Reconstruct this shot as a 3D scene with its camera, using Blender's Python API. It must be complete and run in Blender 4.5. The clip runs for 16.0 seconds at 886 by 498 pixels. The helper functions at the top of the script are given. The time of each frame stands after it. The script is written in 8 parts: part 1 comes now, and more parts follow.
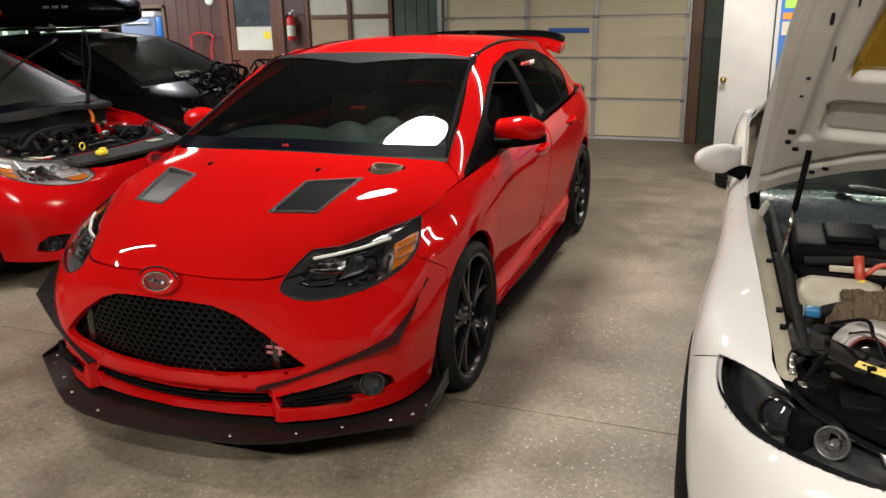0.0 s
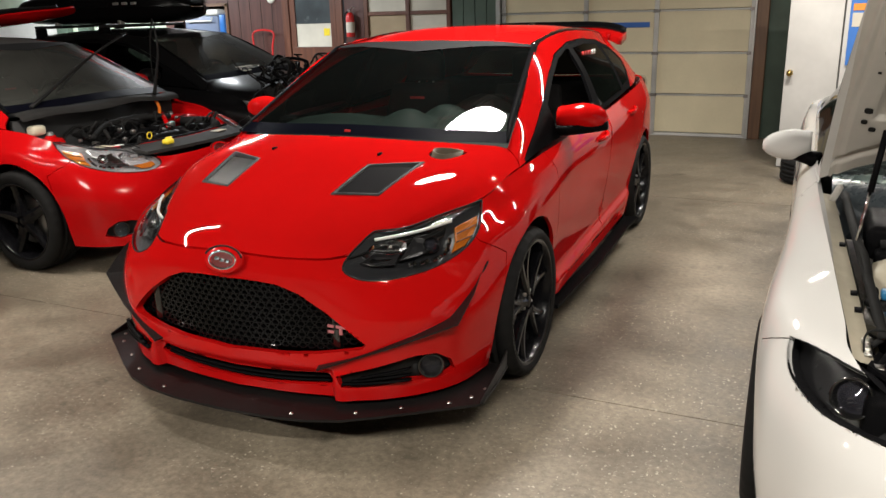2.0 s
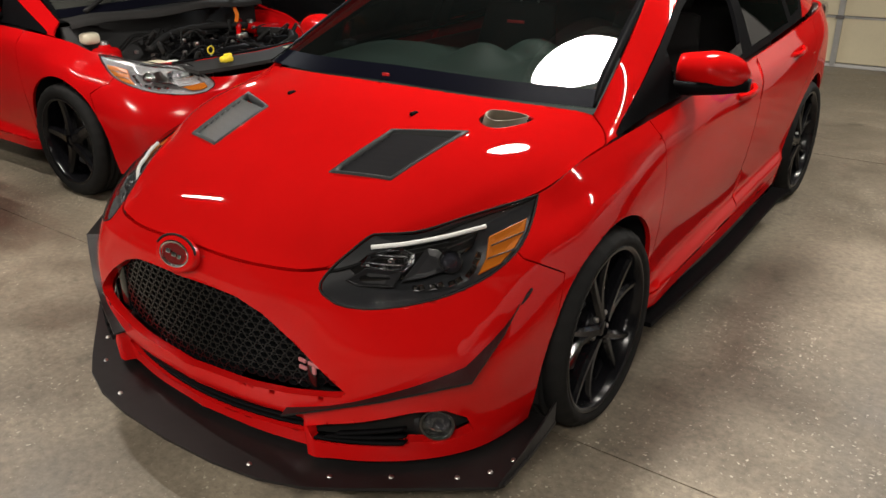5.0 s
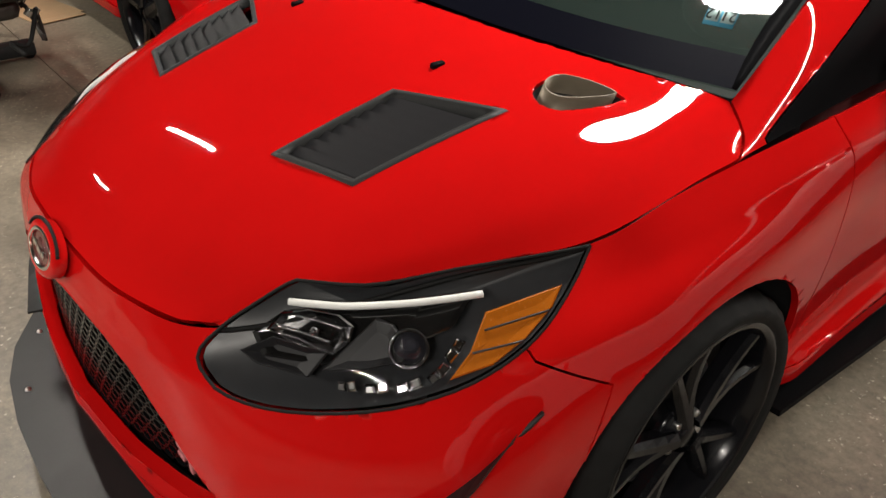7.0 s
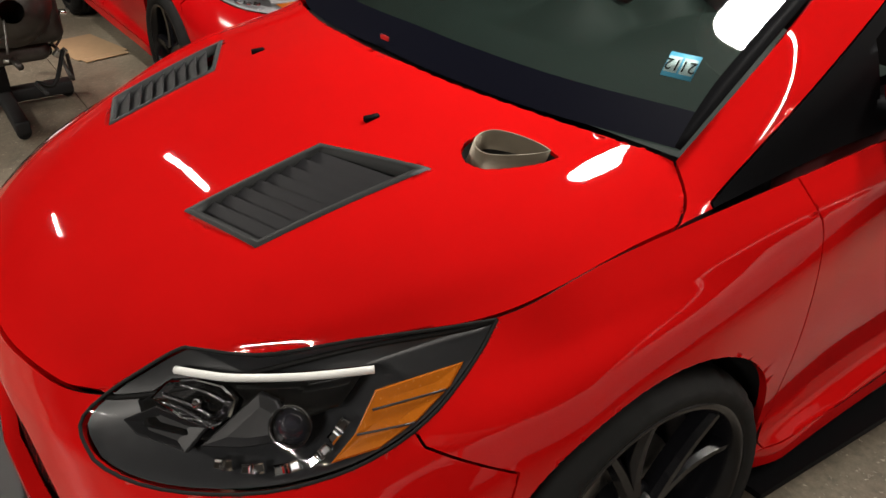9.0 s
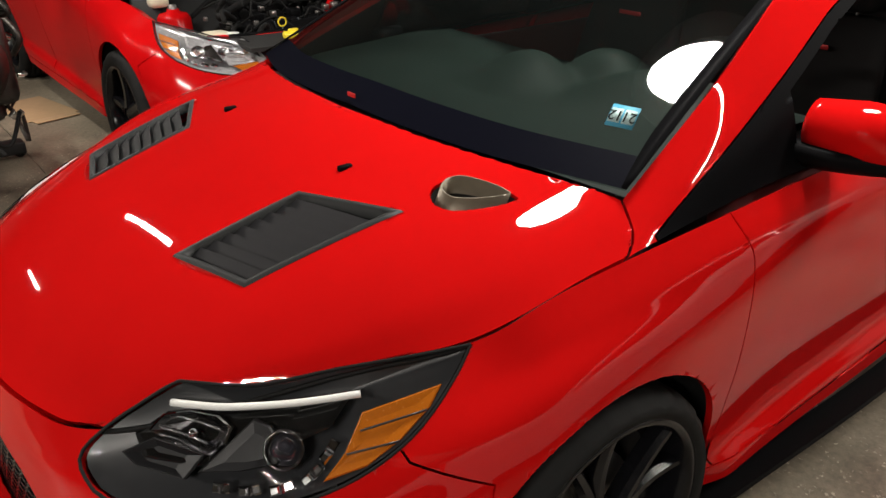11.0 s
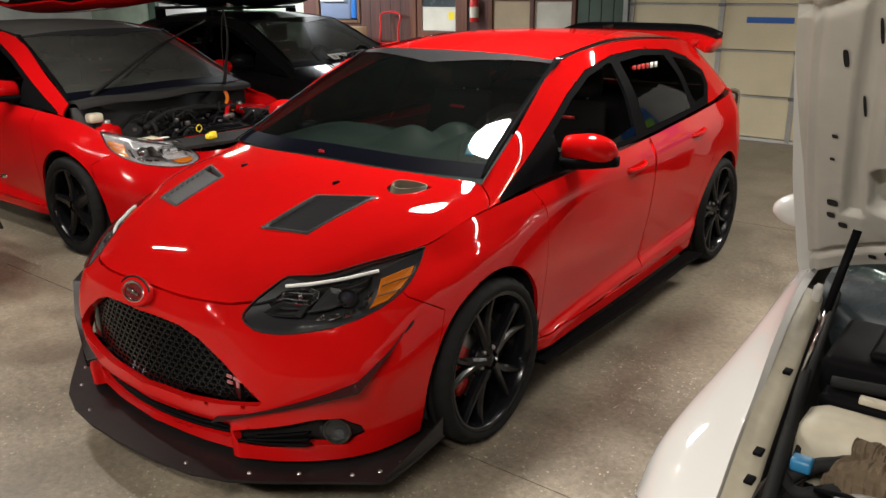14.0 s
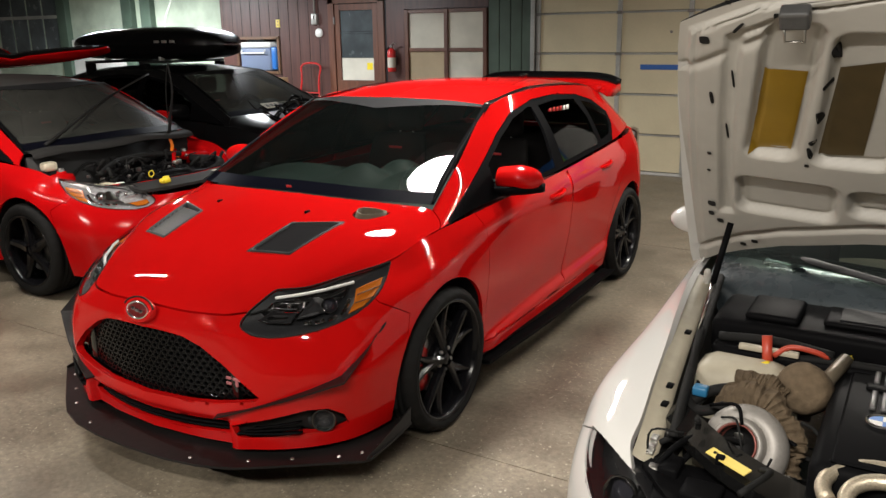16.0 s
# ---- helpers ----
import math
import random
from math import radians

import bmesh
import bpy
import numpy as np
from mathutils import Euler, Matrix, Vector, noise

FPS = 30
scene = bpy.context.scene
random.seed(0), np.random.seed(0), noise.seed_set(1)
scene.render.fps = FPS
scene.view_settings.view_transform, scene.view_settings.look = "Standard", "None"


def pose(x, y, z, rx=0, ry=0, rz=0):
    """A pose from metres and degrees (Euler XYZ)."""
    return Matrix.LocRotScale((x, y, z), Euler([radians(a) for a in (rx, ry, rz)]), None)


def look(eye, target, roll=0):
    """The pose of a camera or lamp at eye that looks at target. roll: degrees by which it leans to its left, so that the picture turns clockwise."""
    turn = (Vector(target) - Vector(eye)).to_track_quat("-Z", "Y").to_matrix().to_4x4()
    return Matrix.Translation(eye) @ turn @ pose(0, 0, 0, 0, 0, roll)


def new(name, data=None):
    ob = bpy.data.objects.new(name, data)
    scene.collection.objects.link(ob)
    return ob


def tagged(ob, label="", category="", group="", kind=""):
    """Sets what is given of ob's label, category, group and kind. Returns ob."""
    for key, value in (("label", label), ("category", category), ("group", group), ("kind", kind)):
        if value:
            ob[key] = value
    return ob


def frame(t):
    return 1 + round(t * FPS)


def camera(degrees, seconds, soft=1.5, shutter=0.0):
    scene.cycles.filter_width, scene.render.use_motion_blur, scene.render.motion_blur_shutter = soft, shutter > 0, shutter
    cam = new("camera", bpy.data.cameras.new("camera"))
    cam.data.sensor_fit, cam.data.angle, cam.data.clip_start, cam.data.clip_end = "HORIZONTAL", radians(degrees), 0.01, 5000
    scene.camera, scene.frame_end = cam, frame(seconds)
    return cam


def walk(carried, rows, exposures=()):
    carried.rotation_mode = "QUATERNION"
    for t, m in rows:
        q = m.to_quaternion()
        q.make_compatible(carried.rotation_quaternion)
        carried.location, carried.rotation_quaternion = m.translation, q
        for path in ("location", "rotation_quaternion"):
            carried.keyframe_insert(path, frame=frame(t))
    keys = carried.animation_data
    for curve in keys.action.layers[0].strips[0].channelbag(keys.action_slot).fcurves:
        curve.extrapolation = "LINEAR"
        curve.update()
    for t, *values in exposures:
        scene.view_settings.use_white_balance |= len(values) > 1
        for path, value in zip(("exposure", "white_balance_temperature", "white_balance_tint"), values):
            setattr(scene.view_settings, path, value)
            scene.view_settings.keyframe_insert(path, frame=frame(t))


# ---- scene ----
cam = camera(58.0, 16.0)
PATH = [
    (0, (1.957, -3.077, 1.624), (1.26, -1.294, 1.044), -1.2),
    (0.5, (1.946, -3.082, 1.628), (1.276, -1.291, 1.043), -0.8),
    (1, (1.94, -3.094, 1.631), (1.268, -1.306, 1.038), -0.7),
    (1.5, (1.94, -3.104, 1.606), (1.204, -1.34, 1.015), -1.0),
    (2, (1.936, -3.104, 1.56), (1.117, -1.372, 0.985), -1.6),
    (2.5, (1.932, -3.093, 1.529), (1.054, -1.387, 0.966), -2.7),
    (3, (1.935, -3.065, 1.527), (1.031, -1.387, 0.921), -2.9),
    (3.5, (1.872, -2.88, 1.523), (0.953, -1.232, 0.86), -2.5),
    (4, (1.771, -2.65, 1.551), (0.869, -1.014, 0.836), -2.4),
    (4.5, (1.763, -2.364, 1.566), (0.821, -0.777, 0.796), -1.4),
    (5, (1.803, -2.093, 1.583), (0.708, -0.621, 0.787), -0.5),
    (5.2, (1.769, -2.014, 1.576), (0.637, -0.573, 0.775), -0.2),
    (7.3, (1.412, -1.042, 1.519), (0.106, 0.012, 0.430), 1.2),
    (7.55, (1.384, -0.995, 1.528), (0.102, 0.072, 0.427), 1.9),
    (7.8, (1.388, -0.949, 1.533), (0.102, 0.121, 0.434), 2.2),
    (8.0, (1.420, -0.912, 1.531), (0.108, 0.142, 0.452), 2.0),
    (8.2, (1.470, -0.868, 1.524), (0.100, 0.140, 0.474), 1.1),
    (10.3, (1.566, -0.853, 1.54), (0.105, 0.099, 0.561), -0.6),
    (10.5, (1.58, -0.865, 1.548), (0.127, 0.112, 0.582), -0.4),
    (11, (1.607, -0.968, 1.555), (0.195, 0.137, 0.67), 0.1),
    (11.5, (1.603, -1.19, 1.565), (0.312, 0.077, 0.71), 0.4),
    (12, (1.692, -1.376, 1.601), (0.463, -0.049, 0.747), 0.4),
    (12.5, (1.895, -1.597, 1.64), (0.662, -0.232, 0.856), -0.5),
    (13, (2.026, -1.844, 1.653), (0.832, -0.409, 0.937), -1.4),
    (13.5, (2.198, -2.098, 1.681), (1.054, -0.602, 1.007), -0.8),
    (14, (2.432, -2.3, 1.699), (1.269, -0.799, 1.072), -0.4),
    (14.5, (2.51, -2.472, 1.726), (1.353, -0.946, 1.149), -0.9),
    (15, (2.525, -2.683, 1.716), (1.435, -1.101, 1.162), -1.2),
    (15.5, (2.563, -2.83, 1.735), (1.529, -1.207, 1.192), -0.9),
    (16, (2.592, -2.848, 1.738), (1.591, -1.196, 1.218), -0.8),
]
walk(cam, [(t, look(eye, target, roll)) for t, eye, target, roll in PATH])

# ---- world and lamps ----
world = bpy.data.worlds.new("world")
scene.world = world
world.use_nodes = True
world.node_tree.nodes["Background"].inputs[0].default_value = (0.9, 0.95, 1.0, 1)
world.node_tree.nodes["Background"].inputs[1].default_value = 0.035


def area_lamp(name, x, y, z, sx, sy, watts, colour=(1.0, 0.935, 0.85), aim=None):
    lamp = bpy.data.lights.new(name, "AREA")
    lamp.shape, lamp.size, lamp.size_y, lamp.energy, lamp.color = "RECTANGLE", sx, sy, watts, colour
    ob = new(name, lamp)
    ob.matrix_basis = look((x, y, z), aim or (x, y + 0.0001, z - 1))
    return ob


disc = area_lamp("bay_light_glow", 0.2, 0.97, 2.59, 0.54, 0.36, 88, (1.0, 0.95, 0.88))
disc.data.shape = "ELLIPSE"
disc.matrix_basis = disc.matrix_basis @ Matrix.Rotation(radians(35), 4, "Z")
# First two match bonnet streaks; the others are unseen fill tuned for brightness.
TUBES_AND_FILL = ((-2.5, -0.66), (-4.1, -2.2), (2.3, -2.9), (-1.6, -4.6), (-5.2, 4.9), (1.9, 4.0), (-8.6, 5.2), (2.0, 1.6))
WATTS = (62, 70, 130, 260, 140, 84, 330, 40)
WARM, COOL = (1.0, 0.935, 0.85), (0.93, 0.97, 1.0)
for (lx, ly), watts in zip(TUBES_AND_FILL, WATTS):
    area_lamp("tube_and_fill_glow", lx, ly, 2.59, 1.2, 0.035, watts, COOL if lx < -5 else WARM)


# ---- materials ----
def nodes_of(name):
    m = bpy.data.materials.new(name)
    m.use_nodes = True
    t = m.node_tree
    return m, t, t.nodes["Principled BSDF"]


def plain(name, colour, rough=0.5, metal=0.0, coat=0.0, grain=0.0, scale=40.0, bump=0.0, mottle=0.0, spec=0.5):
    """A material with a base colour, fine grain, slow mottling and a little relief."""
    m, t, b = nodes_of(name)
    b.inputs["Base Color"].default_value = (*colour, 1)
    b.inputs["Roughness"].default_value = rough
    b.inputs["Metallic"].default_value = metal
    b.inputs["Coat Weight"].default_value = coat
    b.inputs["Coat Roughness"].default_value = 0.04
    b.inputs["Specular IOR Level"].default_value = spec
    co = t.nodes.new("ShaderNodeTexCoord")
    if grain or mottle:
        n1 = t.nodes.new("ShaderNodeTexNoise")
        n1.inputs["Scale"].default_value = scale
        n1.inputs["Detail"].default_value = 6
        n2 = t.nodes.new("ShaderNodeTexNoise")
        n2.inputs["Scale"].default_value = 2.3
        n2.inputs["Detail"].default_value = 3
        t.links.new(co.outputs["Object"], n1.inputs["Vector"])
        t.links.new(co.outputs["Object"], n2.inputs["Vector"])
        f1 = t.nodes.new("ShaderNodeMapRange")
        f1.inputs[3].default_value, f1.inputs[4].default_value = 1 - grain, 1 + grain
        f2 = t.nodes.new("ShaderNodeMapRange")
        f2.inputs[1].default_value, f2.inputs[2].default_value = 0.3, 0.7
        f2.inputs[3].default_value, f2.inputs[4].default_value = 1 - mottle, 1 + mottle
        t.links.new(n1.outputs["Fac"], f1.inputs[0])
        t.links.new(n2.outputs["Fac"], f2.inputs[0])
        mul = t.nodes.new("ShaderNodeMath")
        mul.operation = "MULTIPLY"
        t.links.new(f1.outputs[0], mul.inputs[0])
        t.links.new(f2.outputs[0], mul.inputs[1])
        mix = t.nodes.new("ShaderNodeVectorMath")
        mix.operation = "SCALE"
        mix.inputs[0].default_value = colour
        t.links.new(mul.outputs[0], mix.inputs["Scale"])
        t.links.new(mix.outputs[0], b.inputs["Base Color"])
        r = t.nodes.new("ShaderNodeMapRange")
        r.inputs[3].default_value, r.inputs[4].default_value = max(0.0, rough - 0.08), min(1.0, rough + 0.08)
        t.links.new(n1.outputs["Fac"], r.inputs[0])
        t.links.new(r.outputs[0], b.inputs["Roughness"])
        if bump:
            bp = t.nodes.new("ShaderNodeBump")
            bp.inputs["Strength"].default_value = bump
            bp.inputs["Distance"].default_value = 0.004
            t.links.new(n1.outputs["Fac"], bp.inputs["Height"])
            t.links.new(bp.outputs[0], b.inputs["Normal"])
    return m


PAINT_RED = plain("red_paint", (0.44, 0.0042, 0.0042), 0.55, coat=0.68, spec=0.0, mottle=0.05, grain=0.04, scale=9)


def hazy_coat(m, low, high, scale):
    """Lets polish haze and fine dust vary the clear coat's gloss."""
    t = m.node_tree
    n, r, co = t.nodes.new("ShaderNodeTexNoise"), t.nodes.new("ShaderNodeMapRange"), t.nodes.new("ShaderNodeTexCoord")
    n.inputs["Scale"].default_value, n.inputs["Detail"].default_value = scale, 8
    r.inputs[1].default_value, r.inputs[2].default_value = 0.35, 0.70
    r.inputs[3].default_value, r.inputs[4].default_value = low, high
    t.links.new(co.outputs["Object"], n.inputs["Vector"])
    t.links.new(n.outputs["Fac"], r.inputs[0])
    t.links.new(r.outputs[0], t.nodes["Principled BSDF"].inputs["Coat Roughness"])


hazy_coat(PAINT_RED, 0.008, 0.045, 3.5)


def orange_peel(m, scale, distance):
    """A faint ripple in the clear coat."""
    t = m.node_tree
    n, b, co = t.nodes.new("ShaderNodeTexNoise"), t.nodes.new("ShaderNodeBump"), t.nodes.new("ShaderNodeTexCoord")
    n.inputs["Scale"].default_value, n.inputs["Detail"].default_value = scale, 2
    b.inputs["Strength"].default_value, b.inputs["Distance"].default_value = 0.6, distance
    t.links.new(co.outputs["Object"], n.inputs["Vector"])
    t.links.new(n.outputs["Fac"], b.inputs["Height"])
    t.links.new(b.outputs[0], t.nodes["Principled BSDF"].inputs["Coat Normal"])


orange_peel(PAINT_RED, 28, 0.00010)
PAINT_DUSTY = plain("dusty_red_paint", (0.40, 0.0030, 0.0040), 0.55, coat=0.45, spec=0.0, grain=0.06, scale=30, mottle=0.05)
PAINT_DUSTY.node_tree.nodes["Principled BSDF"].inputs["Coat Roughness"].default_value = 0.13
PAINT_WHITE = plain("white_paint", (0.56, 0.555, 0.535), 0.5, coat=1.0, spec=0.1)
PAINT_BLACK = plain("black_paint", (0.005, 0.005, 0.0055), 0.4, coat=0.35, spec=0.1, grain=0.2, scale=40)
PAINT_BLACK.node_tree.nodes["Principled BSDF"].inputs["Coat Roughness"].default_value = 0.16
BLACK_PLASTIC = plain("black_plastic", (0.0042, 0.0042, 0.0046), 0.45, grain=0.2, scale=300, bump=0.1, spec=0.02)
TRIM_BLACK = plain("trim_black", (0.004, 0.004, 0.0045), 0.5, spec=0.008, grain=0.2, scale=200)
GLOSS_BLACK = plain("gloss_black", (0.006, 0.006, 0.006), 0.12, coat=0.6)
SCREEN_BLACK = plain("screen_black", (0.003, 0.0032, 0.006), 0.45, spec=0.008)
SUN_STRIP = plain("sun_strip", (0.018, 0.018, 0.019), 0.5, spec=0.05, grain=0.1, scale=90)
RUBBER = plain("rubber", (0.010, 0.010, 0.0098), 0.7, grain=0.25, scale=60, bump=0.1, spec=0.12)
WALL_GREY = plain("wall_paint", (0.30, 0.29, 0.26), 0.8, grain=0.1, mottle=0.15)
DOOR_CREAM = plain("cream_panel", (0.62, 0.55, 0.38), 0.6, grain=0.05, mottle=0.06)
# for the unseen right wall, darkened to weaken its reflection in the red car
WALL_DARK = plain("unseen_dark_wall", (0.10, 0.075, 0.055), 0.6, grain=0.2, mottle=0.2)
DARK_GLASS = plain("dark_glass", (0.01, 0.013, 0.014), 0.03)


# ---- building helpers ----
def part(name, bm, material, parent=None, label="", smooth=True):
    """Links a bmesh as one mesh object, under a parent if one is given."""
    me = bpy.data.meshes.new(name)
    bm.to_mesh(me)
    bm.free()
    if smooth:
        me.polygons.foreach_set("use_smooth", [True] * len(me.polygons))
    me.materials.append(material)
    ob = new(name, me)
    ob.parent = parent
    if label:
        ob["label"] = label
    return ob


def thing(name, m=None, label="", category="", group="", kind=""):
    ob = new(name)
    ob.empty_display_size = 0.2
    if m is not None:
        ob.matrix_basis = m
    return tagged(ob, label, category, group, kind)


def box(bm, x0, y0, z0, x1, y1, z1, bevel=0.0, m=None):
    """A box with bevelled edges added to bm."""
    vs = [bm.verts.new((x, y, z)) for z in (z0, z1) for y in (y0, y1) for x in (x0, x1)]
    fs = [bm.faces.new([vs[i] for i in q]) for q in ((0, 2, 3, 1), (4, 5, 7, 6), (0, 1, 5, 4), (2, 6, 7, 3), (0, 4, 6, 2), (1, 3, 7, 5))]
    if bevel:
        es = list({e for f in fs for e in f.edges})
        r = bmesh.ops.bevel(bm, geom=es, offset=bevel, segments=2, affect="EDGES", profile=0.5)
        vs = list({v for f in r["faces"] for v in f.verts} | {v for v in vs if v.is_valid})
    if m is not None:
        bmesh.ops.transform(bm, matrix=m, verts=vs)
    return bm


def box_bm(*a, **k):
    return box(bmesh.new(), *a, **k)


def lathe(bm, profile, n=32, axis="x", m=None):
    """Turns a profile of (radius, along) round an axis."""
    rings = []
    for r, a in profile:
        ring = []
        for i in range(n):
            c, s = math.cos(2 * math.pi * i / n) * r, math.sin(2 * math.pi * i / n) * r
            co = {"x": (a, c, s), "y": (c, a, s), "z": (c, s, a)}[axis]
            ring.append(bm.verts.new(co))
        rings.append(ring)
    for p, q in zip(rings, rings[1:]):
        for i in range(n):
            bm.faces.new((p[i], p[(i + 1) % n], q[(i + 1) % n], q[i]))
    if m is not None:
        bmesh.ops.transform(bm, matrix=m, verts=[v for ring in rings for v in ring])
    return rings


def spline(points, n):
    """n points along a smooth curve through the given ones, evenly in their index."""
    p = np.array(points, float)
    d = np.gradient(p, axis=0)
    d[0], d[-1] = p[1] - p[0], p[-1] - p[-2]
    u = np.linspace(0, len(p) - 1, n)
    i = np.minimum(u.astype(int), len(p) - 2)
    f = (u - i)[:, None]
    h00, h10 = 2 * f**3 - 3 * f**2 + 1, f**3 - 2 * f**2 + f
    h01, h11 = -2 * f**3 + 3 * f**2, f**3 - f**2
    return h00 * p[i] + h10 * d[i] + h01 * p[i + 1] + h11 * d[i + 1]


def loft(lines, nu, nv):
    """A grid nv x nu x 3 through longitudinal lines, smooth both ways."""
    rows = np.stack([spline(l, nu) for l in lines])
    return np.stack([spline(rows[:, k], nv) for k in range(nu)], axis=1)


def sheet(bm, grid, flip=False, mirror=False):
    """Adds a grid of points as quads; mirror adds its twin across x = 0."""
    for sign in (1, -1) if mirror else (1,):
        v = [[bm.verts.new((sign * p[0], p[1], p[2])) for p in row] for row in grid]
        for a, b in zip(v, v[1:]):
            for i in range(len(a) - 1):
                q = (a[i], a[i + 1], b[i + 1], b[i])
                bm.faces.new(q[::-1] if flip != (sign < 0) else q)
    bmesh.ops.remove_doubles(bm, verts=bm.verts, dist=0.0004)
    return bm


# ---- the hatchback's design lines: left half, nose at -y, front axle at y = 0 ----
# stations: nose centre, quarter, lamp, corner, arch front, axle, mirror, pillar, rear axle, rear corner, tail quarter, tail centre
SILL = [(0, -0.93, 0.19), (0.30, -0.90, 0.19), (0.57, -0.815, 0.19), (0.78, -0.605, 0.19), (0.84, -0.30, 0.19), (0.85, 0.0, 0.2),
        (0.82, 0.70, 0.20), (0.81, 1.50, 0.20), (0.785, 2.65, 0.22), (0.72, 3.08, 0.26), (0.45, 3.24, 0.28), (0, 3.28, 0.28)]
LOW = [(0, -0.935, 0.30), (0.30, -0.905, 0.30), (0.59, -0.815, 0.30), (0.803, -0.585, 0.31), (0.872, -0.29, 0.33), (0.885, 0.0, 0.36),
       (0.835, 0.70, 0.34), (0.825, 1.50, 0.35), (0.825, 2.65, 0.40), (0.76, 3.08, 0.40), (0.45, 3.26, 0.40), (0, 3.30, 0.40)]
MID = [(0, -0.925, 0.48), (0.30, -0.895, 0.48), (0.592, -0.815, 0.49), (0.826, -0.588, 0.50), (0.893, -0.28, 0.54), (0.91, 0.0, 0.58),
       (0.87, 0.70, 0.55), (0.865, 1.50, 0.57), (0.850, 2.65, 0.62), (0.78, 3.08, 0.60), (0.45, 3.26, 0.60), (0, 3.30, 0.60)]
HIGH = [(0, -0.91, 0.63), (0.28, -0.885, 0.625), (0.545, -0.80, 0.63), (0.79, -0.54, 0.672), (0.875, -0.26, 0.71), (0.90, 0.0, 0.75),
        (0.885, 0.70, 0.74), (0.885, 1.50, 0.76), (0.865, 2.65, 0.80), (0.77, 3.06, 0.80), (0.45, 3.24, 0.80), (0, 3.28, 0.80)]
CREASE = [(0, -0.90, 0.68), (0.27, -0.875, 0.672), (0.505, -0.785, 0.675), (0.738, -0.465, 0.765), (0.81, -0.24, 0.79), (0.855, 0.0, 0.83),
          (0.885, 0.70, 0.86), (0.885, 1.50, 0.88), (0.860, 2.65, 0.92), (0.75, 3.02, 0.93), (0.45, 3.22, 0.93), (0, 3.26, 0.93)]
BELT = [(0, -0.885, 0.725), (0.26, -0.86, 0.715), (0.46, -0.755, 0.72), (0.66, -0.43, 0.80), (0.766, -0.24, 0.84), (0.80, 0.0, 0.895),
        (0.84, 0.70, 0.945), (0.84, 1.50, 0.975), (0.810, 2.65, 1.04), (0.70, 2.98, 1.06), (0.45, 3.18, 1.04), (0, 3.22, 1.03)]
NOSE = spline(BELT[:7], 61)
over = lambda a, b, bulge: ((a[0] + b[0]) / 2, (a[1] + b[1]) / 2 - bulge * 0.4, (a[2] + b[2]) / 2 + bulge)
HOOD_EDGE = [tuple(NOSE[20]), tuple(NOSE[25]), tuple(NOSE[30]), tuple(NOSE[40]), tuple(NOSE[50]), tuple(NOSE[53])]
HOOD_D = [tuple(NOSE[18]), over(NOSE[18], (0.60, -0.45, 0.840), 0.013), (0.60, -0.45, 0.840), (0.675, -0.237, 0.908), (0.700, -0.01, 0.9425), (0.708, 0.19, 0.988)]
HOOD_C = [tuple(NOSE[15]), over(NOSE[15], (0.49, -0.47, 0.867), 0.018), (0.49, -0.47, 0.867), (0.545, -0.24, 0.933), (0.56, -0.03, 0.9715), (0.55, 0.17, 1.0115)]
HOOD_B = [tuple(NOSE[8]), over(NOSE[8], (0.27, -0.55, 0.880), 0.022), (0.27, -0.55, 0.880), (0.275, -0.28, 0.958), (0.275, -0.1, 0.9935), (0.275, 0.10, 1.027)]
HOOD_A = [tuple(NOSE[0]), over(NOSE[0], (0.0, -0.56, 0.888), 0.024), (0.0, -0.56, 0.888), (0.0, -0.29, 0.967), (0.0, -0.12, 1.001), (0.0, 0.08, 1.036)]
HOOD_REAR = [(0.0, -0.015, 1.0), (0.275, 0.01, 1.0), (0.55, 0.08, 1.0), (0.722, 0.150, 1.0)]
HOOD_SEAM = [(0.722, 0.150, 0.99), (0.778, 0.122, 0.95), (0.806, 0.078, 0.91)]
RAIL = [(0.722, 0.150, 0.986), (0.69, 0.45, 1.14), (0.60, 0.95, 1.365), (0.57, 1.60, 1.415), (0.54, 2.40, 1.385), (0.51, 2.85, 1.32), (0.57, 3.0, 1.16), (0.66, 3.0, 1.05)]
GLASS_BELT = [(0.806, 0.078, 0.904), (0.815, 0.45, 0.94), (0.825, 0.95, 0.955), (0.815, 1.60, 0.98), (0.788, 2.40, 1.02), (0.757, 2.72, 1.045), (0.708, 2.95, 1.058), (0.695, 2.98, 1.06)]
ROOF_MID = [(0.36, 0.90, 1.39), (0.35, 1.60, 1.445), (0.34, 2.40, 1.42), (0.32, 2.92, 1.35)]
ROOF_TOP = [(0.0, 0.87, 1.398), (0.0, 1.60, 1.455), (0.0, 2.40, 1.43), (0.0, 2.96, 1.36)]
ROOF_RAIL = [(0.60, 0.95, 1.365), (0.57, 1.60, 1.415), (0.54, 2.40, 1.385), (0.51, 2.85, 1.32)]


# ---- cutting panels out of a skin ----
def basis_of(d):
    d = Vector(d).normalized()
    a = d.orthogonal().normalized()
    return d, a, d.cross(a)


def inside(p, poly):
    x, y, hit = p[0], p[1], False
    for (ax, ay), (bx, by) in zip(poly, poly[1:] + poly[:1]):
        if (ay > y) != (by > y) and x < (bx - ax) * (y - ay) / (by - ay) + ax:
            hit = not hit
    return hit


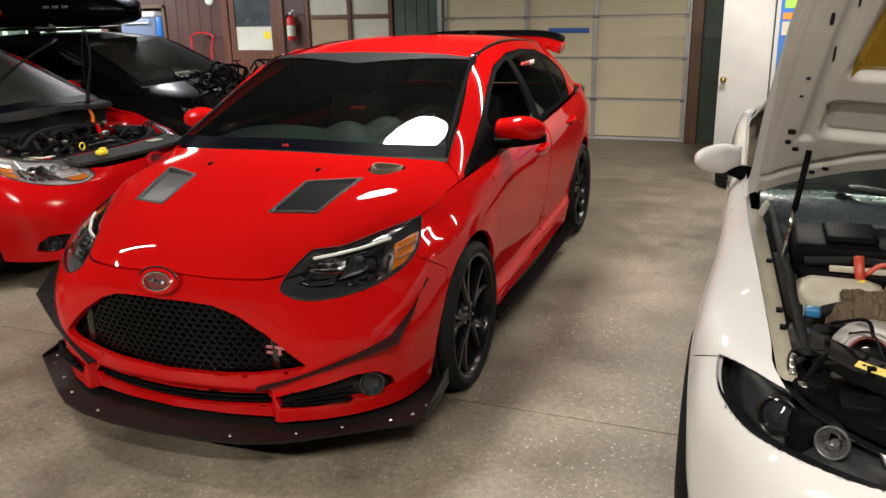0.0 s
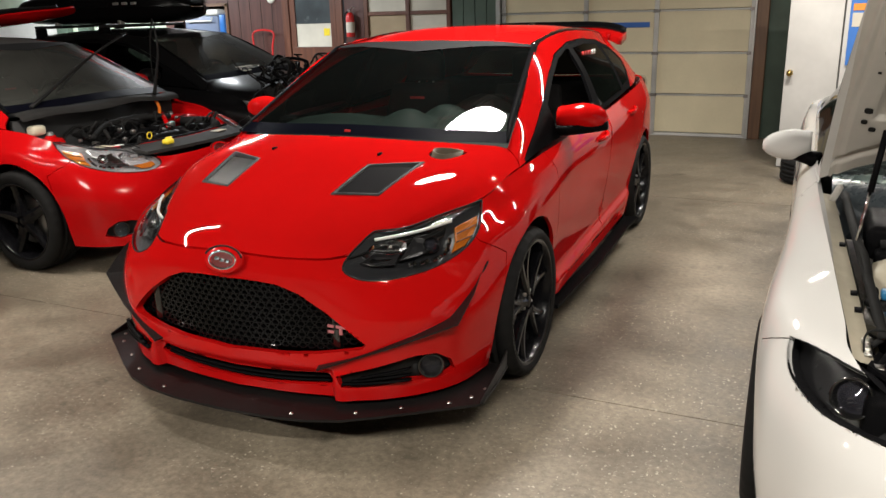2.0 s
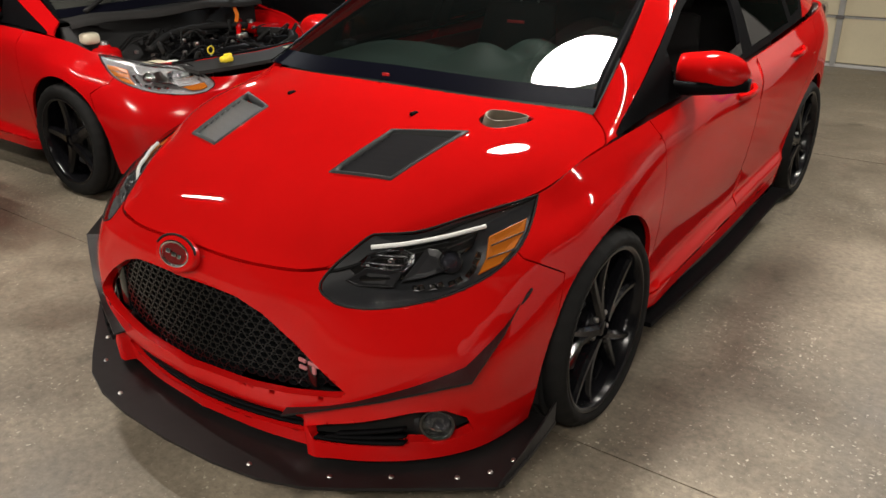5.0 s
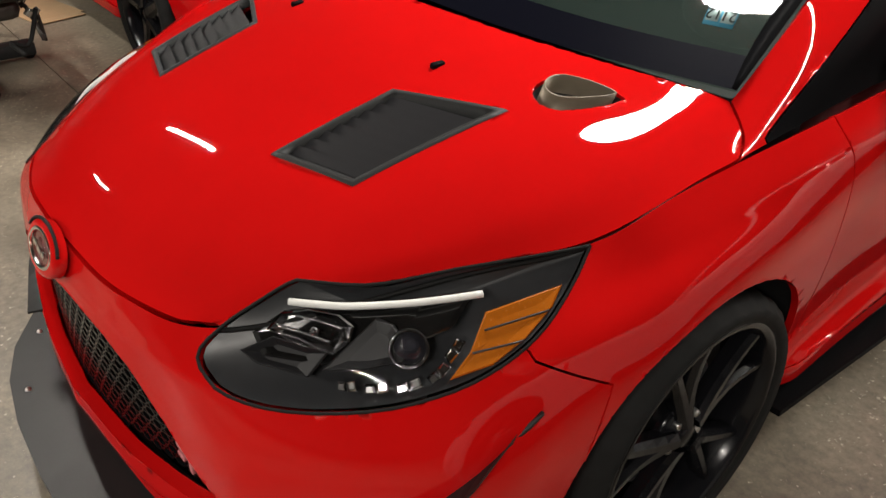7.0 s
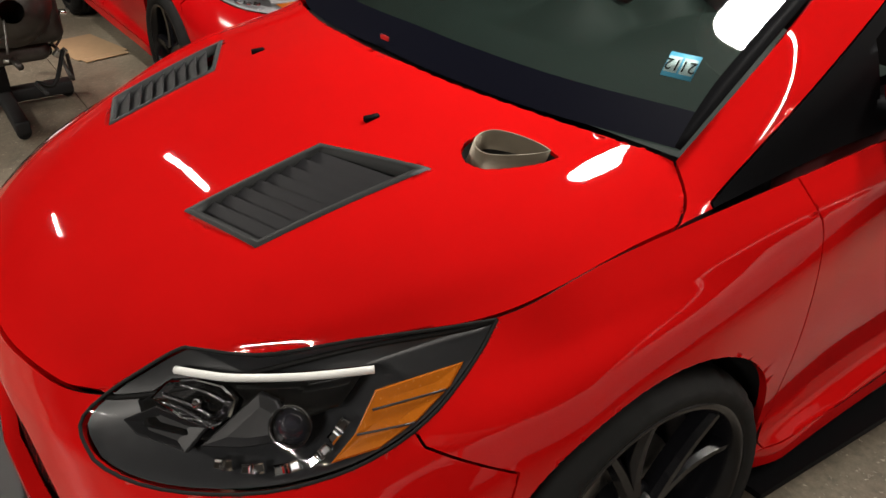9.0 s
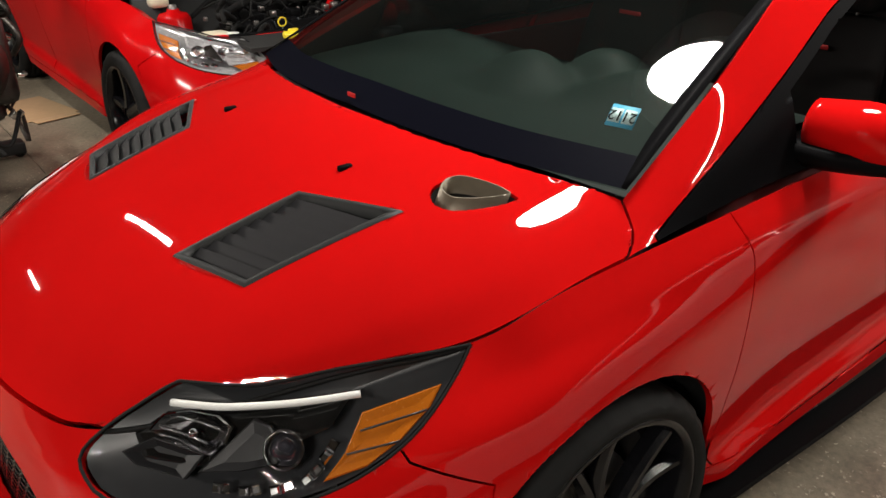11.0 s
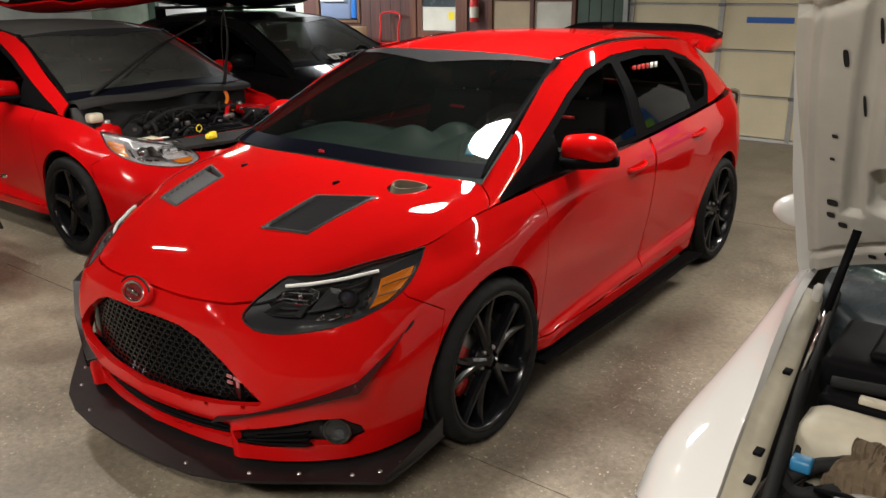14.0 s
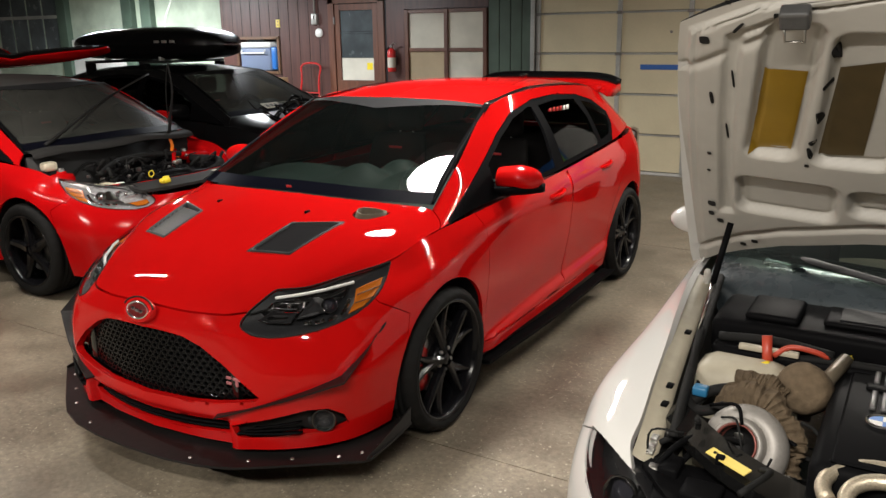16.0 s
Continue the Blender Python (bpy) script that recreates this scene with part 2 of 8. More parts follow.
def cut(bm, outline, d):
    """Cuts the skin along an outline seen in the direction d, and returns the faces within it."""
    d, a, b = basis_of(d)
    pts = [Vector(p) for p in outline]
    flat = [(p.dot(a), p.dot(b)) for p in pts]
    for i, p in enumerate(pts):
        q = pts[(i + 1) % len(pts)]
        p2, q2 = Vector(flat[i]), Vector(flat[(i + 1) % len(pts)])
        run = (q2 - p2).length
        if run < 1e-6:
            continue
        way = (q2 - p2) / run
        near = []
        for f in bm.faces:
            c = f.calc_center_median()
            c2 = Vector((c.dot(a), c.dot(b))) - p2
            along = c2.dot(way)
            if -0.03 < along < run + 0.03 and abs(c2.x * way.y - c2.y * way.x) < 0.04:
                near.append(f)
        if near:
            geom = list({v for f in near for v in f.verts}) + list({e for f in near for e in f.edges}) + near
            bmesh.ops.bisect_plane(bm, geom=geom, dist=1e-5, plane_co=p, plane_no=(q - p).cross(d))
    got = []
    for f in bm.faces:
        c = f.calc_center_median()
        if inside((c.dot(a), c.dot(b)), flat):
            got.append(f)
    return got


def take(bm, faces):
    """Moves faces out of bm into a bmesh of their own."""
    out, seen = bmesh.new(), {}
    for f in faces:
        vs = []
        for v in f.verts:
            if v.index not in seen or not seen[v.index].is_valid:
                seen[v.index] = out.verts.new(v.co)
            vs.append(seen[v.index])
        out.faces.new(vs)
    bmesh.ops.delete(bm, geom=faces, context="FACES")
    bm.verts.index_update()
    return out


def cut_out(bm, outline, d, where=None):
    faces = cut(bm, outline, d)
    if where:
        faces = [f for f in faces if where(f.calc_center_median())]
    bm.verts.index_update()
    return take(bm, faces)


def finish(bm, gap=0.0018, depth=0.014, seam=True, nose=0.0):
    """Draws a panel's border in by the gap (wider by nose at the car's front) and folds it inward."""
    bm.normal_update()
    bm.verts.ensure_lookup_table()
    rim = [e for e in bm.edges if e.is_boundary and not (seam and all(abs(v.co.x) < 1e-4 for v in e.verts))]
    move, normal = {}, {}
    for e in rim:
        f = e.link_faces[0]
        inward = (f.calc_center_median() - e.verts[0].co)
        t = (e.verts[1].co - e.verts[0].co).normalized()
        inward = (inward - t * inward.dot(t)).normalized()
        for v in e.verts:
            move[v] = move.get(v, Vector()) + inward
            normal[v] = normal.get(v, Vector()) + f.normal
    for v, w in move.items():
        wide = gap + nose * max(0.0, min(1.0, (-0.70 - v.co.y) / 0.05))
        step = w.normalized() * wide if w.length > 1e-6 else Vector()
        if seam and abs(v.co.x) < 1e-4:
            step.x = 0
        v.co += step
    low = {v: bm.verts.new(v.co - normal[v].normalized() * depth) for v in move}
    for v, w in low.items():
        if seam and abs(v.co.x) < 1e-4:
            w.co.x = 0
    for e in rim:
        loop = e.link_loops[0]
        a, b = loop.vert, loop.link_loop_next.vert
        bm.faces.new((b, a, low[a], low[b]))
        e.smooth = False
    return bm


def mirrored(bm, join=False):
    """The bmesh's twin across x = 0; with join, both halves in one."""
    out = bm.copy()
    if join:
        twin = bmesh.ops.duplicate(out, geom=out.verts[:] + out.edges[:] + out.faces[:])["geom"]
    else:
        twin = out.verts[:] + out.edges[:] + out.faces[:]
    vs = [g for g in twin if isinstance(g, bmesh.types.BMVert)]
    fs = [g for g in twin if isinstance(g, bmesh.types.BMFace)]
    for v in vs:
        v.co.x = -v.co.x
    bmesh.ops.reverse_faces(out, faces=fs)
    if join:
        bmesh.ops.remove_doubles(out, verts=[v for v in out.verts if abs(v.co.x) < 5e-4], dist=4e-4)
    return out


def circle(cy, cz, r, x=0.9, n=28, floor_z=0.0):
    """A wheel arch's outline in the car's side view."""
    pts = [(x, cy + r * math.cos(a), cz + r * math.sin(a)) for a in np.linspace(0, math.pi, n)]
    return [(x, cy + r, floor_z)] + pts + [(x, cy - r, floor_z)]


def rod(bm, points, r, n=8, caps=True):
    """A round bar along points, r a radius or one for each point."""
    pts = [Vector(p) for p in points]
    rs = [r] * len(pts) if isinstance(r, (int, float)) else r
    rings, side = [], None
    for i, p in enumerate(pts):
        t = (pts[min(i + 1, len(pts) - 1)] - pts[max(i - 1, 0)]).normalized()
        side = t.orthogonal().normalized() if side is None else (side - t * side.dot(t)).normalized()
        up = t.cross(side)
        rings.append([bm.verts.new(p + (side * math.cos(2 * math.pi * k / n) + up * math.sin(2 * math.pi * k / n)) * rs[i]) for k in range(n)])
    for a, b in zip(rings, rings[1:]):
        for k in range(n):
            bm.faces.new((a[k], a[(k + 1) % n], b[(k + 1) % n], b[k]))
    if caps:
        bm.faces.new(rings[0][::-1])
        bm.faces.new(rings[-1])
    return bm


def rod_bm(points, r, n=8):
    return rod(bmesh.new(), points, r, n)


def slab(bm, outline, thick, up=(0, 0, 1)):
    """A flat plate from an outline of points, thickened along up."""
    up = Vector(up)
    a = [bm.verts.new(Vector(p)) for p in outline]
    b = [bm.verts.new(Vector(p) + up * thick) for p in outline]
    bm.faces.new(a[::-1])
    bm.faces.new(b)
    for i in range(len(a)):
        j = (i + 1) % len(a)
        bm.faces.new((a[i], a[j], b[j], b[i]))
    bmesh.ops.recalc_face_normals(bm, faces=bm.faces)
    return bm


def ribbon(bm, path, widths, thick):
    """A bevelled strip along a path: widths is a vector for each point, thick a vector across."""
    n = len(path)
    rows = []
    for p, w in zip(path, widths):
        p, w, t = Vector(p), Vector(w), Vector(thick)
        rows.append([bm.verts.new(q) for q in (p, p + w, p + w + t, p + t)])
    for a, b in zip(rows, rows[1:]):
        for k in range(4):
            bm.faces.new((a[k], a[(k + 1) % 4], b[(k + 1) % 4], b[k]))
    bm.faces.new(rows[0][::-1])
    bm.faces.new(rows[-1])
    bmesh.ops.recalc_face_normals(bm, faces=bm.faces)
    return bm


def top_of(tree, x, y, lift=0.0):
    hit = tree.ray_cast(Vector((x, y, 3)), Vector((0, 0, -1)))
    return (Vector((x, y, hit[0].z + lift)), hit[1]) if hit[0] else (Vector((x, y, 1)), Vector((0, 0, 1)))


from mathutils.bvhtree import BVHTree


# ---- the hatchback's panels, made once ----
HEADLAMP = [(0.446, -0.806, 0.671), (0.449, -0.768, 0.716), (0.466, -0.705, 0.748), (0.486, -0.650, 0.774), (0.505, -0.630, 0.778), (0.575, -0.55, 0.778),
            (0.65, -0.437, 0.802), (0.72, -0.334, 0.822), (0.766, -0.257, 0.835), (0.777, -0.300, 0.795), (0.800, -0.385, 0.752), (0.802, -0.465, 0.722),
            (0.775, -0.548, 0.690), (0.713, -0.645, 0.660), (0.608, -0.745, 0.640), (0.510, -0.80, 0.642)]
HEADLAMP = [tuple(q) for q in spline(HEADLAMP[8:] + HEADLAMP[:9], 57)[:-1]]
GRILLE = [(-0.1, -0.9, 0.630), (0.0, -0.9, 0.630), (0.14, -0.9, 0.628), (0.22, -0.9, 0.620), (0.30, -0.9, 0.592), (0.41, -0.9, 0.525), (0.5, -0.9, 0.452),
          (0.543, -0.9, 0.413), (0.53, -0.9, 0.401), (0.49, -0.9, 0.394), (0.36, -0.9, 0.375), (0.235, -0.9, 0.366), (0.0, -0.9, 0.361), (-0.1, -0.9, 0.361)]
SLOT = [(-0.1, -0.9, 0.277), (0.14, -0.9, 0.277), (0.385, -0.9, 0.287), (0.405, -0.9, 0.262), (0.388, -0.9, 0.240), (0.13, -0.9, 0.226), (-0.1, -0.9, 0.226)]
FOG = [(0.438, -0.9, 0.292), (0.573, -0.9, 0.324), (0.689, -0.9, 0.353), (0.745, -0.9, 0.348), (0.778, -0.9, 0.31), (0.786, -0.9, 0.262), (0.75, -0.9, 0.247),
       (0.668, -0.9, 0.260), (0.508, -0.9, 0.246), (0.457, -0.9, 0.250)]
VENT = [(0.275, -0.291, 1), (0.476, -0.196, 1), (0.427, -0.488, 1), (0.254, -0.54, 1)]
DLO = [(0.8, 0.16, 0.922), (0.8, 0.36, 1.015), (0.8, 0.66, 1.145), (0.8, 0.86, 1.232), (0.8, 1.11, 1.315), (0.8, 1.45, 1.362), (0.8, 1.8, 1.368), (0.8, 2.2, 1.342),
       (0.8, 2.43, 1.29), (0.8, 2.58, 1.2), (0.8, 2.55, 1.12), (0.8, 2.46, 1.055), (0.8, 2.4, 1.0), (0.8, 0.16, 0.88)]
FRONT_WINDOW = [(0.8, 0.62, 0.972), (0.8, 0.64, 1.105), (0.8, 0.87, 1.205), (0.8, 1.11, 1.285), (0.8, 1.36, 1.328), (0.8, 1.40, 1.325), (0.8, 1.40, 1.2), (0.8, 1.36, 0.992)]
REAR_WINDOW = [(0.8, 1.50, 1.325), (0.8, 1.8, 1.335), (0.8, 2.10, 1.318), (0.8, 2.14, 1.2), (0.8, 2.14, 1.032), (0.8, 1.50, 1.005)]
QUARTER_WINDOW = [(0.8, 2.21, 1.30), (0.8, 2.40, 1.265), (0.8, 2.52, 1.19), (0.8, 2.48, 1.12), (0.8, 2.40, 1.07), (0.8, 2.22, 1.05)]
DOOR_FRONT = [(0.9, 0.30, 1.1), (0.9, 0.385, 0.85), (0.9, 0.385, 0.5), (0.9, 0.40, 0.30), (0.9, 0.43, 0.262), (0.9, 1.42, 0.262), (0.9, 1.45, 0.30), (0.9, 1.46, 1.1)]
DOOR_REAR = [(0.9, 1.464, 1.1), (0.9, 1.454, 0.30), (0.9, 1.47, 0.262), (0.9, 2.10, 0.262), (0.9, 2.20, 0.36), (0.9, 2.24, 0.55), (0.9, 2.35, 0.72), (0.9, 2.44, 0.90), (0.9, 2.46, 1.1)]
BUMPER = [(0, -1.2, 0), (0.95, -1.2, 0), (0.95, -0.39, 0), (0.95, -0.36, 0.45), (0.95, -0.30, 0.642), (0.95, -0.425, 0.716), (0.95, -0.5, 1.0), (0, -1.2, 1.0)]


LAMP_NORMAL = Vector((0.62, -0.58, 0.53)).normalized()


def bowl(rim, bulge, inset):
    """A smooth cap over a rim of points, bulged (or sunk) along the lamp's normal."""
    bm = bmesh.new()
    n = LAMP_NORMAL
    c = sum(rim, Vector()) / len(rim)
    ax = (Vector((0, 0, 1)) - n * n.z).normalized()
    ay = n.cross(ax)
    flat = [((q - c).dot(ax), (q - c).dot(ay), (q - c).dot(n)) for q in rim]
    # one smooth quadratic through the rim's heights
    terms = lambda x, y: (1, x, y, x * x, x * y, y * y)
    k = np.linalg.lstsq(np.array([terms(x, y) for x, y, h in flat]), np.array([h for x, y, h in flat]), rcond=None)[0]
    rings = []
    for f in (1.0, 0.96, 0.90, 0.82, 0.72, 0.60, 0.46, 0.30, 0.14):
        ring = []
        for x, y, h in flat:
            r = f * (1 - inset / max(math.hypot(x, y), 0.05))
            fit = float(np.dot(k, terms(x * r, y * r)))
            w = f**10
            ring.append(bm.verts.new(c + ax * x * r + ay * y * r + n * (h * w + fit * (1 - w) + bulge * (1 - f * f) - (0.012 if inset else 0.0))))
        rings.append(ring)
    for a, b in zip(rings, rings[1:]):
        for i in range(len(rim)):
            j = (i + 1) % len(rim)
            bm.faces.new((a[i], a[j], b[j], b[i]))
    bm.faces.new(rings[-1])
    bmesh.ops.recalc_face_normals(bm, faces=bm.faces)
    if sum((f.normal.dot(n) for f in bm.faces)) < 0:
        bmesh.ops.reverse_faces(bm, faces=bm.faces)
    return bm


def teardrop(grow, dx=0.0, dy=0.0):
    """The bonnet pipe's outline in plan: round at the front, pointed at the rear."""
    c, way, side = Vector((0.508 + dx, -0.068 + dy)), Vector((0.75, 0.66)), Vector((0.66, -0.75))
    out = []
    for a in np.linspace(-math.pi, math.pi, 36, endpoint=False):
        u, v = math.cos(a), math.sin(a)
        long = (0.038 + grow) * u if u < 0 else (0.098 + grow) * u
        wide = (0.038 + grow) * v if u < 0 else (0.038 + grow) * math.copysign(abs(v) ** 1.5, v) * (1 - 0.25 * u)
        out.append(c + way * long + side * wide)
    return [(q.x, q.y) for q in out]


def fair(bm):
    """Draws a half bonnet's skin to one smooth crown, holding its border."""
    vs = bm.verts[:]
    q = np.array([v.co for v in vs])
    a = np.stack([q[:, 0] ** (2 * i) * q[:, 1] ** j for i in range(4) for j in range(6)], axis=1)
    crown = a @ np.linalg.lstsq(a, q[:, 2], rcond=None)[0]
    rim = np.array([v.co for v in vs if v.is_boundary and v.co.x > 1e-4])
    away = np.sqrt(((q[:, None, :2] - rim[None, :, :2]) ** 2).sum(axis=2).min(axis=1))
    hold = np.clip(1 - away / 0.11, 0, 1)
    hold = hold * hold * (3 - 2 * hold)
    for v, z0, z1, w in zip(vs, q[:, 2], crown, hold):
        v.co.z = z1 + (z0 - z1) * w


def make_panels():
    """The hatchback's skin, cut into half panels."""
    wall = sheet(bmesh.new(), loft([SILL, LOW, MID, HIGH, CREASE, BELT], 330, 54))
    # the lower intake's lip lies back between two proud corner fangs
    ease = lambda f: (lambda k: k * k * (3 - 2 * k))(min(1.0, max(0.0, f)))
    for v in wall.verts:
        if v.co.y < -0.5:
            low = ease((0.312 - v.co.z) / 0.022)
            v.co.y += 0.030 * ease((0.425 - v.co.x) / 0.022) * low - 0.012 * math.exp(-((v.co.x - 0.45) / 0.035) ** 2) * low
    # the sill flares out below a crease that climbs towards the rear wheel
    for v in wall.verts:
        if 0.36 < v.co.y < 2.30 and v.co.x > 0.5:
            crease = 0.300 + 0.045 * (v.co.y - 0.4)
            v.co.x += 0.034 * ease((crease - v.co.z) / 0.055) * ease((v.co.y - 0.36) / 0.15) * ease((2.30 - v.co.y) / 0.12)
    hood = sheet(bmesh.new(), loft([HOOD_EDGE, HOOD_D, HOOD_C, HOOD_B, HOOD_A], 64, 72))
    fair(hood)
    tree = BVHTree.FromBMesh(hood)
    side_grid = loft([GLASS_BELT, [tuple((np.array(a) + np.array(b)) / 2 + (0.022, 0, 0.004)) for a, b in zip(GLASS_BELT, RAIL)], RAIL], 120, 26)
    # the pillar's foot starts along the bonnet's seam and eases into the pillar
    for row, q in zip(side_grid, spline(HOOD_SEAM[::-1], 26)):
        step = np.array(top_of(tree, q[0], q[1])[0]) - row[0]
        for k in range(26):
            row[k] += step * (1 - k / 26) ** 2
    side = sheet(bmesh.new(), side_grid)
    rear = [tuple(q) for q in spline(HOOD_REAR, 20)] + [tuple(q) for q in spline(HOOD_SEAM, 10)[1:]]
    whole_hood = hood.copy()
    cut_out(hood, [(-0.1, -0.015, 1)] + rear + [(0.9, 0.045, 1), (0.9, 0.7, 1), (-0.1, 0.7, 1)], (0, 0, 1))
    roof = sheet(bmesh.new(), loft([ROOF_RAIL, ROOF_MID, ROOF_TOP], 60, 30))
    p = {"tree_hood": BVHTree.FromBMesh(whole_hood), "tree_wall": BVHTree.FromBMesh(wall)}
    tilt = (0.62, -0.58, 0.53)
    cut_out(wall, circle(-0.01, 0.335, 0.372), (1, 0, 0), lambda c: c.x > 0.5)
    cut_out(wall, circle(2.648, 0.335, 0.368), (1, 0, 0), lambda c: c.x > 0.5)
    cut_out(wall, HEADLAMP, tilt, lambda c: c.y < 0)
    cut_out(hood, HEADLAMP, tilt, lambda c: c.x > 0.3)
    both_trees = (BVHTree.FromBMesh(whole_hood), p["tree_wall"])
    rim = []
    for q in HEADLAMP:
        near = min((tr.find_nearest(Vector(q)) for tr in both_trees), key=lambda h: h[3])
        rim.append(near[0])
    p["lamp_rim"] = rim
    p["lens"] = bowl(rim, 0.034, 0.0)
    p["lamp_hull"] = bowl(rim, -0.030, 0.006)
    p["grille_skin"] = cut_out(wall, GRILLE, (0, 1, 0), lambda c: c.y < -0.5)
    p["slot_skin"] = cut_out(wall, SLOT, (0, 1, 0), lambda c: c.y < -0.5)
    p["fog_skin"] = cut_out(wall, FOG, (0, 1, 0), lambda c: c.y < -0.4)
    p["bumper"] = cut_out(wall, BUMPER, (1, 0, 0), lambda c: c.y < -0.2)
    p["door_front"] = cut_out(wall, DOOR_FRONT, (1, 0, 0), lambda c: c.x > 0.5)
    p["door_rear"] = cut_out(wall, DOOR_REAR, (1, 0, 0), lambda c: c.x > 0.5)
    p["sill"] = cut_out(wall, [(0.9, 0.36, 0.1), (0.9, 0.36, 0.262), (0.9, 2.28, 0.262), (0.9, 2.28, 0.1)], (1, 0, 0), lambda c: c.x > 0.5)
    p["fender"] = cut_out(wall, [(0.9, -0.6, 0), (0.9, -0.6, 1.2), (0.9, 0.6, 1.2), (0.9, 0.6, 0)], (1, 0, 0), lambda c: c.x > 0.3)
    p["rear_quarter"] = wall
    bare = hood.copy()
    p["bare_hood"] = bare
    p["vent_skin"] = cut_out(hood, VENT, (0, 0, 1))
    p["hood_far"] = hood.copy()
    cut_out(hood, [(x, y, 1) for x, y in teardrop(0.014, 0.004, -0.009)], (0, 0, 1))
    p["hood"] = hood
    dlo = cut_out(side, DLO, (1, 0, 0))
    p["pillar"] = side
    p["front_window"] = cut_out(dlo, FRONT_WINDOW, (1, 0, 0))
    p["rear_window"] = cut_out(dlo, REAR_WINDOW, (1, 0, 0))
    p["quarter_window"] = cut_out(dlo, QUARTER_WINDOW, (1, 0, 0))
    p["window_trim"] = dlo
    p["roof"] = roof
    return p


P = make_panels()
for key in ("bumper", "door_front", "door_rear", "sill", "fender", "rear_quarter", "hood", "hood_far", "bare_hood", "roof", "pillar", "window_trim"):
    finish(P[key], {"roof": 0.0, "hood": 0.0034, "hood_far": 0.0034}.get(key, 0.0022), 0.03 if key in ("bumper", "hood", "hood_far") else 0.016, nose=0.004 if "hood" in key else 0.0)
for key in ("front_window", "rear_window", "quarter_window"):
    finish(P[key], 0.001, 0.012)


def half_pair(name, key, material, parent, label=""):
    return [part(name, P[key].copy(), material, parent, label), part(name, mirrored(P[key]), material, parent, label)]


def whole(name, key, material, parent, label=""):
    return part(name, mirrored(P[key], join=True), material, parent, label)


def both(name, build, material, parent, label="", smooth=True):
    """A left part from build() and its mirrored twin."""
    bm = build()
    twin = mirrored(bm)
    return [part(name, bm, material, parent, label, smooth), part(name, twin, material, parent, label, smooth)]


# ---- wheels ----
def tyre_bm(r=0.33, rim=0.245, w=0.118, grooves=True):
    bm = bmesh.new()
    prof = [(rim - 0.008, w - 0.012), (rim + 0.012, w - 0.002), ((r + rim) / 2, w + 0.004), (r - 0.022, w - 0.004), (r - 0.008, w - 0.016), (r - 0.001, w - 0.034)]
    for g in (0.055, 0.02, -0.02, -0.055) if grooves else ():
        prof += [(r, g + 0.006), (r - 0.008, g + 0.004), (r - 0.008, g - 0.004), (r, g - 0.006)]
    prof += [(a, -b) for a, b in prof[5::-1]]
    rings = lathe(bm, prof, 96)
    # side blocks cut into the tread's shoulder
    for ring in (rings[3], rings[4], rings[5], rings[-4], rings[-5], rings[-6]):
        for i, v in enumerate(ring):
            if i % 3 == 0:
                k = (r - 0.006) / r
                v.co.y, v.co.z = v.co.y * k, v.co.z * k
    return bm


def rim_bm(rim=0.245, w=0.112):
    bm = bmesh.new()
    lathe(bm, [(rim + 0.006, w - 0.004), (rim + 0.004, w + 0.002), (rim - 0.008, w + 0.001), (rim - 0.014, w - 0.008), (rim - 0.022, w - 0.03), (rim - 0.028, 0.0), (rim - 0.02, -w), (rim + 0.004, -w)], 64)
    return bm


def spoke_bm(angle, rim, split, width, face):
    """One wheel spoke from hub to rim; split makes it a forked pair."""
    bm = bmesh.new()
    arms = (-split, split) if split else (0.0,)
    for s in arms:
        path, ws = [], []
        for f in np.linspace(0, 1, 7):
            r = 0.035 + (rim - 0.052) * f
            a = angle + s * f**0.8
            x = face - 0.022 * (1 - (1 - f) ** 2) + 0.018 * f * f
            path.append((x, r * math.cos(a), r * math.sin(a)))
            t = Vector((0, -math.sin(a), math.cos(a)))
            ws.append(t * width * (1.15 - 0.45 * f))
        rows = []
        for p, w in zip(path, ws):
            p = Vector(p)
            rows.append([bm.verts.new(q) for q in (p - w / 2, p - w * 0.22 + Vector((0.012, 0, 0)), p + w * 0.22 + Vector((0.012, 0, 0)), p + w / 2, p + w * 0.4 - Vector((0.03, 0, 0)), p - w * 0.4 - Vector((0.03, 0, 0)))])
        for a, b in zip(rows, rows[1:]):
            for k in range(6):
                bm.faces.new((a[k], a[(k + 1) % 6], b[(k + 1) % 6], b[k]))
        bm.faces.new(rows[-1])
        bm.faces.new(rows[0][::-1])
    bmesh.ops.recalc_face_normals(bm, faces=bm.faces)
    return bm


